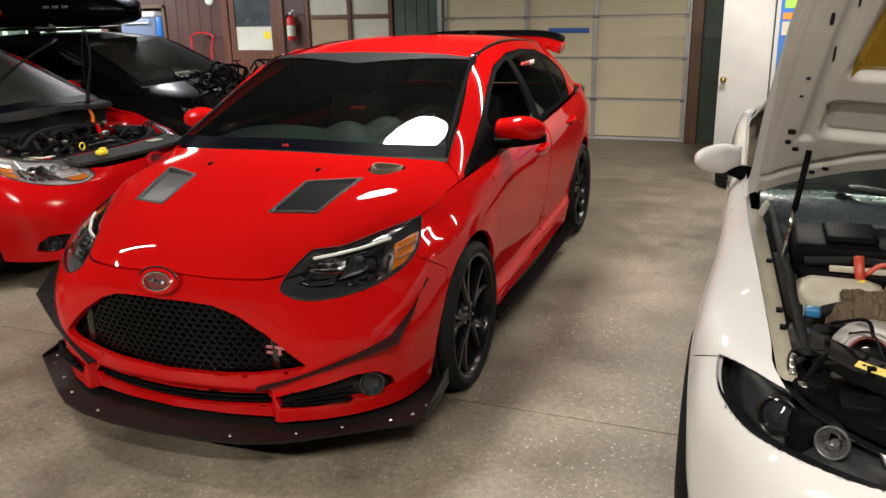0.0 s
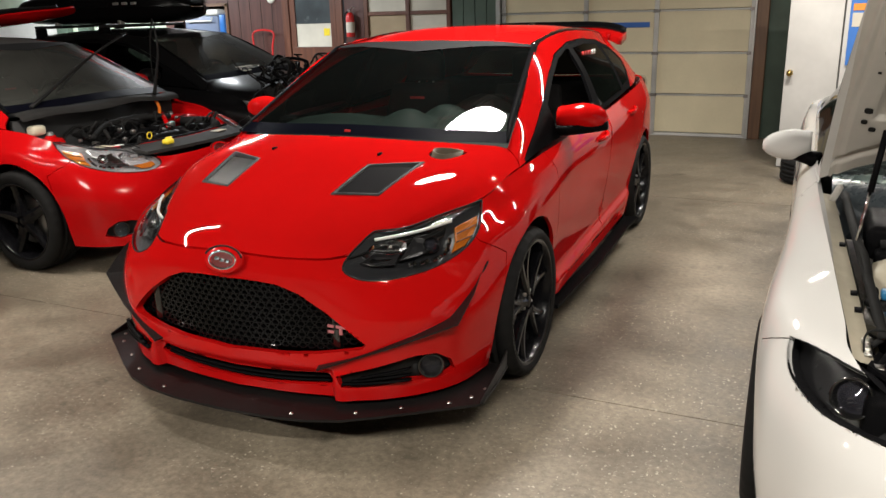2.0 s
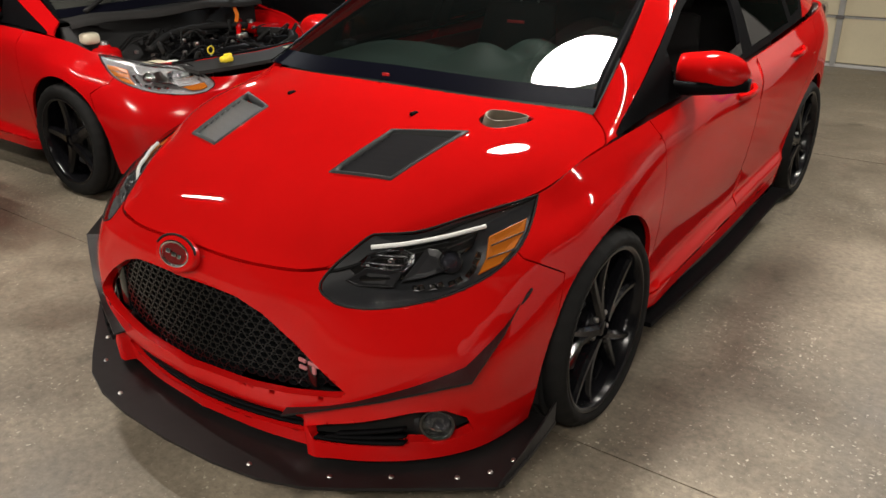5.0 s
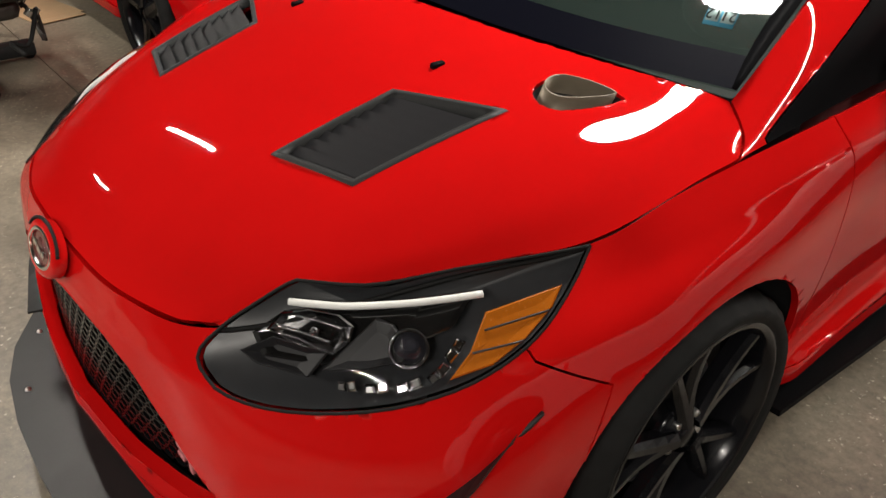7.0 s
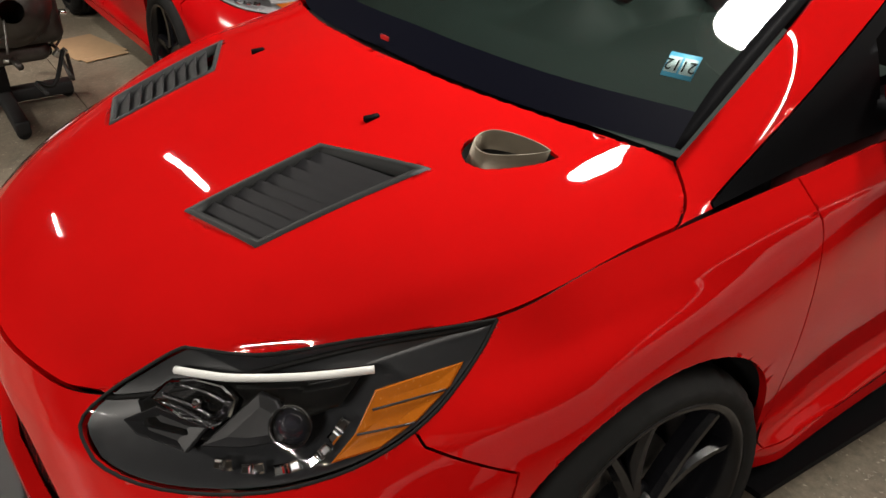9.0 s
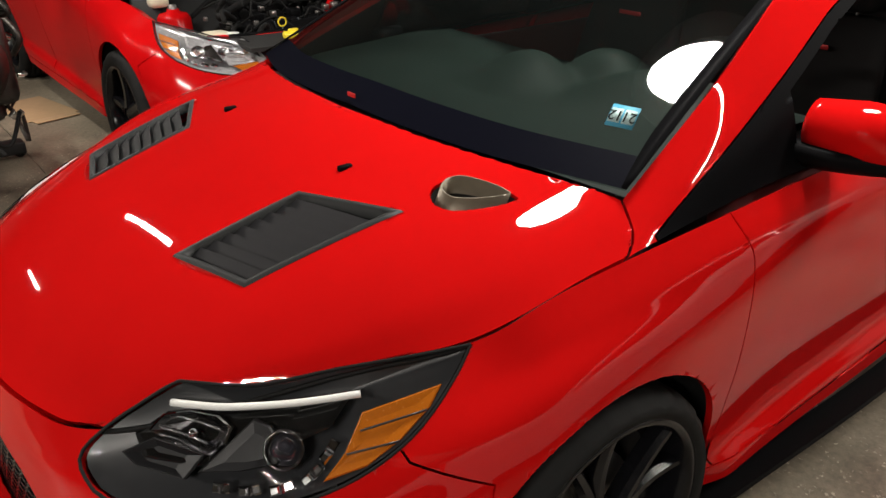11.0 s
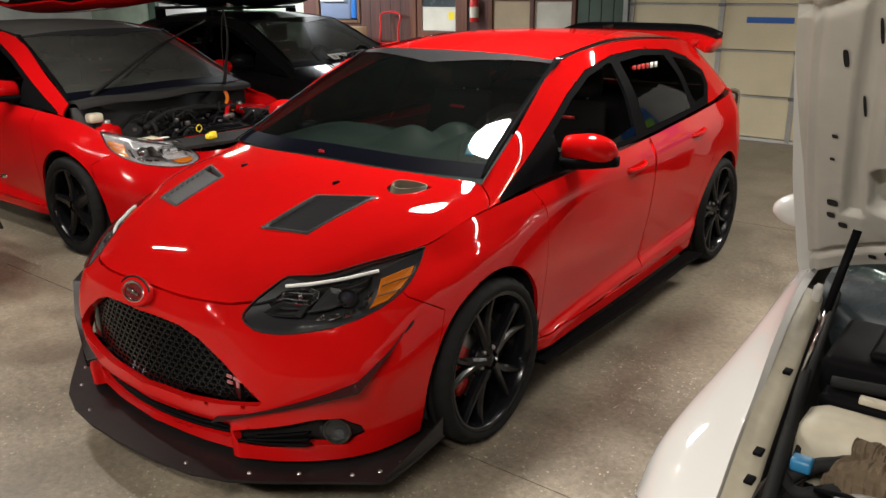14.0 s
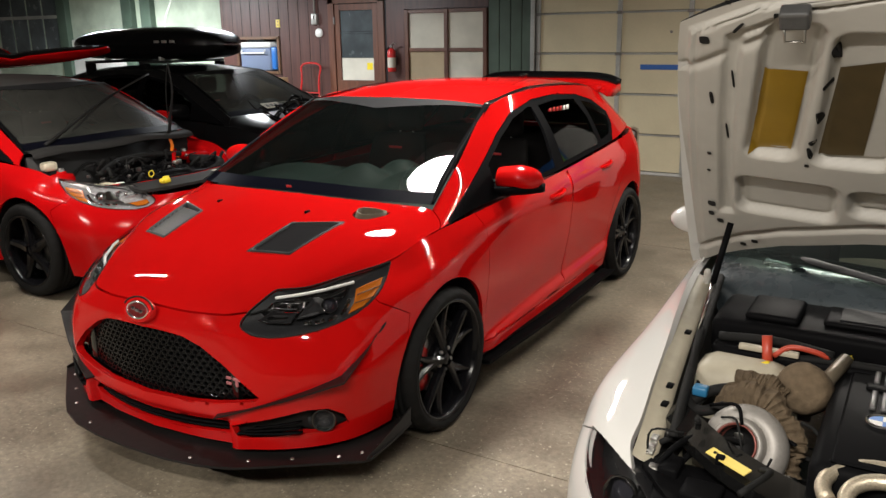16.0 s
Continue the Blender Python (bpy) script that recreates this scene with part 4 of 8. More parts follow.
def seat_parts(car, x):
    """A bucket seat: cushion, back with bolsters and headrest."""
    seat = part("seat", box_bm(x - 0.24, 1.0, 0.42, x + 0.24, 1.5, 0.58, 0.05), CABIN, car, "black cloth bucket seat")
    bm = bmesh.new()
    rows = []
    for f in np.linspace(0, 1, 8):
        z, y = 0.55 + 0.56 * f, 1.42 + 0.16 * f
        w = 0.25 - 0.05 * f**2
        rows.append([bm.verts.new((x + w * math.cos(a), y + 0.06 * math.sin(a) - (0.05 if abs(math.cos(a)) > 0.75 else 0), z)) for a in np.linspace(0, 2 * math.pi, 16, endpoint=False)])
    for a, b in zip(rows, rows[1:]):
        for k in range(16):
            bm.faces.new((a[k], a[(k + 1) % 16], b[(k + 1) % 16], b[k]))
    bm.faces.new(rows[-1])
    part("seat_back", bm, CABIN, seat)
    part("headrest", box_bm(x - 0.13, 1.56, 1.12, x + 0.13, 1.66, 1.30, 0.04), CABIN, seat)
    for dx in (-0.05, 0.05):
        part("headrest_post", rod_bm([(x + dx, 1.61, 1.08), (x + dx, 1.61, 1.15)], 0.006), STEEL, seat)
    part("seat_mark", box_bm(x - 0.05, 1.468, 1.02, x + 0.05, 1.474, 1.035, 0.002), MARK_RED, seat)


def dashboard(car):
    def z_at(x, y):
        lobe = lambda cx, cy, wx, wy, h: h * math.exp(-abs((x - cx) / wx) ** 2.6 - abs((y - cy) / wy) ** 2.6)
        fold = 0.075 * math.exp(-abs((x - 0.02) / 0.13) ** 2.2) * max(0.0, min(1.0, (y - 0.40) / 0.16)) * (1.0 if y < 0.62 else max(0.0, 1 - (y - 0.62) / 0.1))
        return 0.965 + 0.030 * math.sin(min(1, max(0, (y - 0.12) / 0.5)) * 1.7) + max(lobe(0.40, 0.66, 0.18, 0.14, 0.075), lobe(0.17, 0.74, 0.12, 0.10, 0.085), fold) + lobe(-0.42, 0.66, 0.24, 0.12, 0.03)
    ys = np.linspace(0.13, 0.82, 44)
    grid = [[(x, y + 0.12 * abs(x) ** 2, z_at(x, y) - 0.03 * abs(x) ** 4) for x in np.linspace(-0.70, 0.70, 90)] for y in ys]
    grid.append([(x, y + 0.02, z - 0.22) for x, y, z in grid[-1]])
    part("dashboard", sheet(bmesh.new(), grid), DASH, car, "dusty dark grey dashboard")
    bm = bmesh.new()
    ring = [Vector((0.185 * math.cos(a), 0.185 * math.sin(a), 0)) for a in np.linspace(0, 2 * math.pi, 33)]
    m = pose(0.37, 0.92, 0.93, 66)
    rod(bm, [m @ p for p in ring], 0.016, 8, caps=False)
    wheel_ob = part("steering_wheel", bm, CABIN, car, "black leather steering wheel")
    for a in (0, 180, 270):
        p = Vector((0.18 * math.cos(radians(a)), 0.18 * math.sin(radians(a)), 0))
        part("wheel_spoke", rod_bm([m @ Vector((0, 0, -0.02)), m @ p], 0.018, 6), CABIN, wheel_ob)


def wiper(car, base, tip, lift=0.012):
    base, tip = Vector(base), Vector(tip)
    mid = base.lerp(tip, 0.45)
    arm = part("wiper", rod_bm([base, base.lerp(tip, 0.1) + Vector((0, 0, 0.012)), mid + Vector((0, 0, 0.012))], [0.012, 0.009, 0.006]), MATT_BLACK, car)
    blade = ribbon(bmesh.new(), [base.lerp(tip, f) for f in np.linspace(0.08, 1, 10)], [(0, 0.012, 0.004)] * 10, (0, 0, 0.012))
    part("wiper_blade", blade, MATT_BLACK, arm)
    return arm


def hatchback(m, name, paint, roof_paint, label, kit):
    """A five-door hatchback; kit says what sets it apart."""
    car = thing(name, m, label, "car")
    bumper_parts(car, paint, kit["badge"])
    half_pair("fender", "fender", paint, car)
    for key, handle_x, handle_y, handle_z in (("door_front", 0.885, 1.22, 0.862), ("door_rear", 0.868, 2.05, 0.905)):
        for s, door in zip((1, -1), half_pair(key, key, paint, car)):
            bm = bmesh.new()
            rows = []
            for f in np.linspace(0, 1, 9):
                k = math.sin(math.pi * f)
                rows.append([bm.verts.new((s * (handle_x + 0.030 * k**0.6 + 0.012 * math.cos(a)), handle_y - 0.10 + 0.20 * f, handle_z + 0.014 * f + 0.014 * math.sin(a))) for a in np.linspace(0, 2 * math.pi, 8, endpoint=False)])
            for a, b in zip(rows, rows[1:]):
                for k in range(8):
                    bm.faces.new((a[k], a[(k + 1) % 8], b[(k + 1) % 8], b[k]))
            bm.faces.new(rows[0])
            bm.faces.new(rows[-1])
            bmesh.ops.recalc_face_normals(bm, faces=bm.faces)
            part("door_handle", bm, paint, door)
    half_pair("sill", "sill", paint, car)
    whole("rear_body", "rear_quarter", paint, car)
    half_pair("roof_pillar", "pillar", paint, car)
    for s, trim in zip((1, -1), half_pair("window_trim", "window_trim", TRIM_BLACK, car, "black window surround")):
        for key in ("front_window", "rear_window", "quarter_window"):
            if key == "front_window" and s > 0 and kit["open_window"]:
                bm = P[key].copy()
                bmesh.ops.bisect_plane(bm, geom=bm.verts[:] + bm.edges[:] + bm.faces[:], dist=1e-5, plane_co=(0.8, 1.1, 1.005), plane_no=(0, -0.12, 1), clear_outer=True)
            else:
                bm = P[key].copy() if s > 0 else mirrored(P[key])
            part(key, bm, TINTED, trim)
    whole("roof", "roof", roof_paint, car)
    for s in (1, -1):
        path = [(s * (p[0] - 0.035), p[1], p[2] + 0.010) for p in spline(ROOF_RAIL, 24)]
        part("roof_moulding", ribbon(bmesh.new(), path, [(s * 0.026, 0, -0.007)] * 24, (0, 0, 0.006)), GLOSS_BLACK, car)
    if kit["hood"]:
        # black rod added in the shut line to stand for the gap's shade
        for s in (1, -1):
            run = [(s * p[0] * 0.995, p[1] + 0.004 * (1 - i / 50), p[2] - 0.010) for i, p in enumerate(NOSE[:51])]
            part("bonnet_seam_shade", rod_bm(run, 0.0046, 6), RUBBER, car)
        if kit["vents"]:
            # only the near half has the pipe's hole
            bm, far = P["hood"].copy(), mirrored(P["hood_far"])
            me = bpy.data.meshes.new("half")
            far.to_mesh(me)
            far.free()
            bm.from_mesh(me)
            bpy.data.meshes.remove(me)
            bmesh.ops.remove_doubles(bm, verts=[v for v in bm.verts if abs(v.co.x) < 5e-4], dist=4e-4)
            bonnet_fittings(part("bonnet", bm, paint, car))
        else:
            whole("bonnet", "bare_hood", paint, car)
    base = [(0.724, 0.156, 0.988), (0.45, 0.056, 1.002), (0.2, 0.010, 1.014), (0, 0.004, 1.018)]
    top = [(0.60, 0.95, 1.365), (0.4, 0.9, 1.388), (0.2, 0.88, 1.395), (0, 0.87, 1.398)]
    mid = [(0.662, 0.55, 1.184), (0.43, 0.478, 1.195), (0.2, 0.444, 1.205), (0, 0.437, 1.208)]
    grid = loft([base, mid, top], 30, 31)
    screen = part("windscreen", sheet(bmesh.new(), grid, flip=True, mirror=True), kit["screen"], car)
    screen.visible_shadow = False
    lift = lambda p, k=0.004: (p[0], p[1] - 0.4 * k, p[2] + k)
    part("screen_border", sheet(bmesh.new(), [[lift(p) for p in row] for row in grid[:4]], mirror=True), SCREEN_BLACK, screen, "black printed border of the glass")
    # the strip hangs lower towards the middle
    strip = []
    for k in range(6):
        row = []
        for i in range(len(grid[0])):
            deep = (0.03 + 0.105 * (i / (len(grid[0]) - 1.0)) ** 1.4) * (1 - k / 5)
            at = (1 - deep) * (len(grid) - 1)
            j = min(int(at), len(grid) - 2)
            row.append(lift(grid[j][i] + (grid[j + 1][i] - grid[j][i]) * (at - j)))
        strip.append(row)
    part("sun_strip", sheet(bmesh.new(), strip, mirror=True), SUN_STRIP, screen, "dark sun strip")
    for s in (1, -1):
        path = [(s * (row[0][0] + 0.004), row[0][1] - 0.003, row[0][2] + 0.004) for row in grid]
        widths = [(-s * (0.005 + 0.026 * math.sin(math.pi * min(0.5, 0.02 + i / 14))), -0.006, 0.004) for i in range(len(path))]
        part("screen_trim", ribbon(bmesh.new(), path, widths, (0, -0.001, 0.003)), TRIM_BLACK, screen)
    tail_top = [(0.51, 2.85, 1.32), (0.32, 2.92, 1.35), (0.0, 2.96, 1.36)]
    tail_low = [(0.70, 2.98, 1.06), (0.45, 3.18, 1.04), (0, 3.22, 1.03)]
    part("tailgate_glass", sheet(bmesh.new(), loft([tail_low, tail_top], 16, 12), mirror=True), GLOSS_BLACK, car)
    for s in (1, -1):
        headlamp(car, s, kit["dark_lamps"])
        mirror_part(car, paint, s)
        part("tail_light", box_bm(s * 0.735 - 0.05, 2.80, 0.86, s * 0.735 + 0.05, 3.06, 1.05, 0.035), LENS_RED, car, "dark smoked tail light")
        seat_parts(car, 0.36 * s)
    dashboard(car)
    part("cabin_tub", box_bm(-0.78, 0.2, 0.22, 0.78, 2.9, 0.42, 0.02), CABIN, car)
    part("rear_seat", box_bm(-0.64, 2.0, 0.42, 0.64, 2.55, 1.08, 0.08), CABIN, car)
    part("parcel_shelf", box_bm(-0.66, 2.5, 0.98, 0.66, 3.0, 1.02, 0.01), CABIN, car)
    for s in (1, -1):
        part("door_lining", box_bm(s * 0.76 - 0.03, 0.42, 0.35, s * 0.76 + 0.03, 2.5, 0.93, 0.02), CABIN_RED if kit["badge"] else CABIN, car)
    part("bulkhead", box_bm(-0.72, 0.12, 0.2, 0.72, 0.17, 0.94), MATT_BLACK, car)
    if kit["hood"]:
        part("bay_floor", box_bm(-0.68, -0.70, 0.24, 0.68, 0.12, 0.30), MATT_BLACK, car)
    for x, y in ((0.785, 0), (-0.785, 0), (0.735, 2.648), (-0.735, 2.648)):
        wheel(pose(x, y, 0.33), car, kit["split"], kit["spoke"], WHEEL_BLACK, kit["caliper"], rim=kit["rim"], flip=x < 0)
        s = 1 if x > 0 else -1
        bm = bmesh.new()
        grid = [[(s * xx, y + 0.385 * math.cos(a), 0.335 + 0.385 * math.sin(a)) for a in np.linspace(-0.25, math.pi + 0.25, 24)] for xx in (0.50, 0.86 if y < 1 else 0.82)]
        part("arch_liner", sheet(bm, grid), MATT_BLACK, car)
    return car


LENS_RED = plain("smoked_red_lens", (0.035, 0.012, 0.01), 0.12, coat=1.0, grain=0.1)


def bonnet_fittings(hood):
    """Louvred vents, washer jets and the pipe that comes up through the bonnet."""
    tree = P["tree_hood"]
    for s in (1, -1):
        ri, ro, fo, fi = [Vector((s * p[0], p[1], 0)) for p in VENT]
        mid = (ri + ro + fo + fi) / 4

        def at(u, v, lift):
            """u from inner to outer edge, v from front to rear."""
            p = fi.lerp(fo, u).lerp(ri.lerp(ro, u), v)
            return top_of(tree, abs(p.x), p.y, lift)[0] * Vector((1, 1, 1)) if s > 0 else Vector((p.x, p.y, top_of(tree, abs(p.x), p.y, lift)[0].z))

        # raised border round the opening
        bm = bmesh.new()
        ring_in, ring_out, ring_top = [], [], []
        for (u0, v0), (u1, v1) in (((0, 0), (1, 0)), ((1, 0), (1, 1)), ((1, 1), (0, 1)), ((0, 1), (0, 0))):
            for f in np.linspace(0, 1, 9)[:-1]:
                u, v = u0 + (u1 - u0) * f, v0 + (v1 - v0) * f
                cu, cv = (u - 0.5), (v - 0.5)
                ring_out.append(bm.verts.new(at(0.5 + cu * 1.07, 0.5 + cv * 1.05, 0.001)))
                ring_top.append(bm.verts.new(at(0.5 + cu * 1.04, 0.5 + cv * 1.03, 0.005)))
                ring_in.append((bm.verts.new(at(0.5 + cu * 0.93, 0.5 + cv * 0.955, 0.004)), bm.verts.new(at(0.5 + cu * 0.93, 0.5 + cv * 0.955, -0.02))))
        n = len(ring_out)
        for i in range(n):
            j = (i + 1) % n
            bm.faces.new((ring_out[i], ring_out[j], ring_top[j], ring_top[i]))
            bm.faces.new((ring_top[i], ring_top[j], ring_in[j][0], ring_in[i][0]))
            bm.faces.new((ring_in[i][0], ring_in[j][0], ring_in[j][1], ring_in[i][1]))
        bmesh.ops.recalc_face_normals(bm, faces=bm.faces)
        vent = part("bonnet_vent", bm, VENT_GREY, hood, "black louvred bonnet vent")
        bm = bmesh.new()
        slab(bm, [at(u, v, -0.045) for u, v in ((0, 0), (1, 0), (1, 1), (0, 1))], 0.004)
        part("vent_backing", bm, MATT_BLACK, vent)
        for k in range(8):
            v0, v1 = 0.030 + 0.113 * k, 0.030 + 0.113 * k + 0.128
            bm = bmesh.new()
            rows = []
            for u in np.linspace(0.045, 0.955, 6):
                skew = 1 - 0.10 * u
                rows.append([bm.verts.new(at(u, v * skew, d)) for v, d in ((v0, -0.017), (v0 * 0.3 + v1 * 0.7, -0.006), (v1, -0.001), (v1, -0.004), (v0, -0.021))])
            for a, b in zip(rows, rows[1:]):
                for q in range(5):
                    bm.faces.new((a[q], a[(q + 1) % 5], b[(q + 1) % 5], b[q]))
            bm.faces.new(rows[0])
            bm.faces.new(rows[-1])
            bmesh.ops.recalc_face_normals(bm, faces=bm.faces)
            part("louvre", bm, VENT_SLAT, vent, smooth=False)
        p = top_of(tree, 0.269, -0.178)[0]
        bm = bmesh.new()
        box(bm, -0.016, -0.006, -0.004, 0.016, 0.006, 0.008, 0.003, m=Matrix.Translation((s * p.x, p.y, p.z)) @ pose(0, 0, 0, 12, 0, 90))
        part("washer_jet", bm, BLACK_PLASTIC, hood)
    # slash-cut pipe end
    bm = bmesh.new()
    inner, outer = [], []
    for (px, py), (qx, qy) in zip(teardrop(0.0), teardrop(-0.0035)):
        along = (px - 0.47) * 0.75 + (py + 0.10) * 0.66
        tall = 0.013 - 0.06 * along
        z = top_of(tree, px, py)[0].z
        outer.append((bm.verts.new((px - 0.016, py - 0.016, z - 0.06)), bm.verts.new((px, py, z + tall))))
        inner.append((bm.verts.new((qx, qy, z + tall)), bm.verts.new((qx - 0.03, qy - 0.03, z - 0.12))))
    n = len(outer)
    for i in range(n):
        j = (i + 1) % n
        bm.faces.new((outer[i][0], outer[j][0], outer[j][1], outer[i][1]))
        bm.faces.new((outer[i][1], outer[j][1], inner[j][0], inner[i][0]))
        bm.faces.new((inner[i][0], inner[j][0], inner[j][1], inner[i][1]))
    bmesh.ops.recalc_face_normals(bm, faces=bm.faces)
    # flat black plate across the pipe stands for the shade inside it
    bore = bmesh.new()
    bore.faces.new([bore.verts.new((x - 0.012, y - 0.012, top_of(tree, x, y)[0].z - 0.026)) for x, y in teardrop(-0.001)])
    bmesh.ops.solidify(bore, geom=bore.faces[:], thickness=0.004)
    part("pipe_bore_shade", bore, MATT_BLACK, hood, "black plate in the pipe, standing for the shade inside", smooth=False)
    well = bmesh.new()
    rim = [well.verts.new((x, y, top_of(tree, x, y)[0].z - 0.006)) for x, y in teardrop(0.015, 0.004, -0.009)]
    foot = [well.verts.new((x, y, 0.93)) for x, y in teardrop(0.008, 0.004, -0.009)]
    for k in range(n):
        well.faces.new((rim[k], rim[(k + 1) % n], foot[(k + 1) % n], foot[k]))
    part("pipe_shield", well, MATT_BLACK, hood, "black shield round the pipe's hole")
    part("bonnet_pipe", bm, PIPE, hood, "bare metal exhaust pipe cut flush with the bonnet")


PIPE = plain("heated_steel", (0.15, 0.125, 0.09), 0.4, metal=0.4, grain=0.25, scale=30, mottle=0.3)

SPLITTER = [(0, -1.045), (0.2, -1.037), (0.36, -1.012), (0.49, -0.965), (0.60, -0.893), (0.75, -0.785), (0.905, -0.672), (0.918, -0.65), (0.912, -0.50), (0.892, -0.32), (0.80, -0.32)]


def front_kit(car):
    """Splitter with end plates and bolts, canards, side blades and the wing."""
    outline = [(x, y, 0.158) for x, y in SPLITTER] + [(0.5, -0.5, 0.158)]
    outline = [(-x, y, z) for x, y, z in outline[:0:-1]] + outline
    bm = bmesh.new()
    slab(bm, outline, 0.010)
    splitter = part("splitter", bm, SPLITTER_BLACK, car, "scuffed black splitter plate", smooth=False)
    for s in (1, -1):
        bm = bmesh.new()
        path = [(s * x, y, 0.166) for x, y in ((0.906, -0.665), (0.902, -0.55), (0.896, -0.43), (0.885, -0.325))]
        ribbon(bm, path, [(0, 0, 0.012), (s * 0.002, 0, 0.035), (s * 0.003, 0, 0.055), (s * 0.003, 0, 0.075)], (s * 0.006, -0.002, 0))
        part("end_plate", bm, SPLITTER_BLACK, splitter, smooth=False)
        for x, y in ((0.30, -0.985), (0.517, -0.895), (0.653, -0.80), (0.80, -0.70), (0.86, -0.63), (0.885, -0.55)):
            bm = bmesh.new()
            lathe(bm, [(0.0005, 0.005), (0.006, 0.004), (0.008, 0.0)], 12, "z", m=pose(s * x, y, 0.168))
            part("bolt", bm, STEEL, splitter)
        # canard: a folded plate that stands out from the bumper's corner, cranked up at its bend
        tree = P["tree_wall"]
        inner = [(0.37, -0.90, 0.323), (0.50, -0.855, 0.362), (0.61, -0.80, 0.404), (0.70, -0.72, 0.44), (0.775, -0.635, 0.476), (0.815, -0.53, 0.555), (0.838, -0.43, 0.632)]
        outer = [(0.38, -0.925, 0.322), (0.51, -0.875, 0.366), (0.642, -0.815, 0.408), (0.75, -0.755, 0.446), (0.845, -0.700, 0.480), (0.858, -0.57, 0.562), (0.842, -0.432, 0.634)]
        rows = []
        bm = bmesh.new()
        for k in range(len(inner) - 1):
            for f in np.linspace(0, 1, 5)[: 5 if k == len(inner) - 2 else 4]:
                p, lip = Vector(inner[k]).lerp(Vector(inner[k + 1]), f), Vector(outer[k]).lerp(Vector(outer[k + 1]), f)
                q = tree.find_nearest(p)[0]
                q = q + (q - lip).normalized() * 0.006
                rows.append([bm.verts.new((s * v.x, v.y, v.z)) for v in (q, lip, lip + Vector((0, 0, 0.006)), q + Vector((0, 0, 0.006)))])
        for a, b in zip(rows, rows[1:]):
            for k in range(4):
                bm.faces.new((a[k], a[(k + 1) % 4], b[(k + 1) % 4], b[k]))
        bm.faces.new(rows[0])
        bm.faces.new(rows[-1])
        bmesh.ops.recalc_face_normals(bm, faces=bm.faces)
        part("canard", bm, SPLITTER_BLACK, car, "scuffed black canard fin", smooth=False)
        # side blade under the sill, turned up ahead of the rear wheel
        bm = bmesh.new()
        path = spline([(s * 0.815, 0.40, 0.150), (s * 0.84, 1.2, 0.150), (s * 0.825, 1.9, 0.150), (s * 0.82, 2.2, 0.155)], 20)
        ribbon(bm, path, [(s * (0.075 + 0.03 * (i / 19) ** 6), 0, 0.004) for i in range(20)], (0, 0, 0.018))
        part("side_blade", bm, BLACK_PLASTIC, car, "black side skirt blade", smooth=False)
    # wing: red base, black upper lip
    rows, rows2 = [], []
    b1, b2 = bmesh.new(), bmesh.new()
    for x in np.linspace(-0.60, 0.60, 31):
        k = abs(x) / 0.60
        drop = 0.05 * k**6
        y0 = 2.86 - 0.05 * k**2
        rows.append([b1.verts.new(q) for q in ((x, y0, 1.352 - drop - 0.02 * k**2), (x, y0 + 0.12, 1.392 - drop), (x, y0 + 0.30, 1.405 - drop), (x, y0 + 0.31, 1.385 - drop * 1.6), (x, y0 + 0.14, 1.352 - drop * 1.6))])
        rows2.append([b2.verts.new(q) for q in ((x * 0.985, y0 + 0.20, 1.398 - drop), (x * 0.985, y0 + 0.33, 1.440 - drop), (x * 0.985, y0 + 0.345, 1.436 - drop), (x * 0.985, y0 + 0.315, 1.392 - drop))])
    for bm, rr, n in ((b1, rows, 5), (b2, rows2, 4)):
        for a, b in zip(rr, rr[1:]):
            for k in range(n):
                bm.faces.new((a[k], a[(k + 1) % n], b[(k + 1) % n], b[k]))
        bm.faces.new(rr[0])
        bm.faces.new(rr[-1])
        bmesh.ops.recalc_face_normals(bm, faces=bm.faces)
    wing = part("roof_wing", b1, PAINT_RED, car, "red roof wing with a black upper lip")
    part("wing_lip", b2, BLACK_PLASTIC, wing)
    for s in (1, -1):
        part("wing_stay", box_bm(s * 0.50 - 0.03, 2.80, 1.31, s * 0.50 + 0.03, 3.10, 1.365, 0.02), PAINT_RED, wing)
    part("wing_mark", box_bm(0.40, 3.165, 1.41, 0.50, 3.172, 1.422, 0.001), MARK_RED, wing)
    # aerial stub, stickers and badge on the screen
    part("aerial", box_bm(-0.02, 2.62, 1.42, 0.02, 2.70, 1.445, 0.008), GLOSS_BLACK, car)


RED_CAR = hatchback(pose(-0.0035, 0, 0, 0, 0, 0.5), "hatchback_car", PAINT_RED, PAINT_RED, "glossy red hatchback with black bonnet vents and splitter, parked on concrete",
                    dict(badge=True, open_window=True, hood=True, vents=True, screen=WINDSCREEN, dark_lamps=True, split=0.24, spoke=0.036, caliper=RED_CALIPER, rim=0.272))
front_kit(RED_CAR)
DUSTY_CAR = hatchback(pose(-2.63, 1.116, 0, 0, 0, 91), "hatchback_car", PAINT_DUSTY, SUPPORT_DUST, "dusty red hatchback with its bonnet taken off and wipers raised",
          dict(badge=False, open_window=False, hood=False, vents=False, screen=DUSTY, dark_lamps=False, split=0.0, spoke=0.07, caliper=None, rim=0.25))
BLACK_CAR = hatchback(pose(-3.05, 3.5, 0, 0, 0, 90), "hatchback_car", PAINT_BLACK, PAINT_BLACK, "dusty black hatchback with a roof box",
          dict(badge=False, open_window=False, hood=True, vents=False, screen=DUSTY, dark_lamps=False, split=0.0, spoke=0.06, caliper=None, rim=0.25))


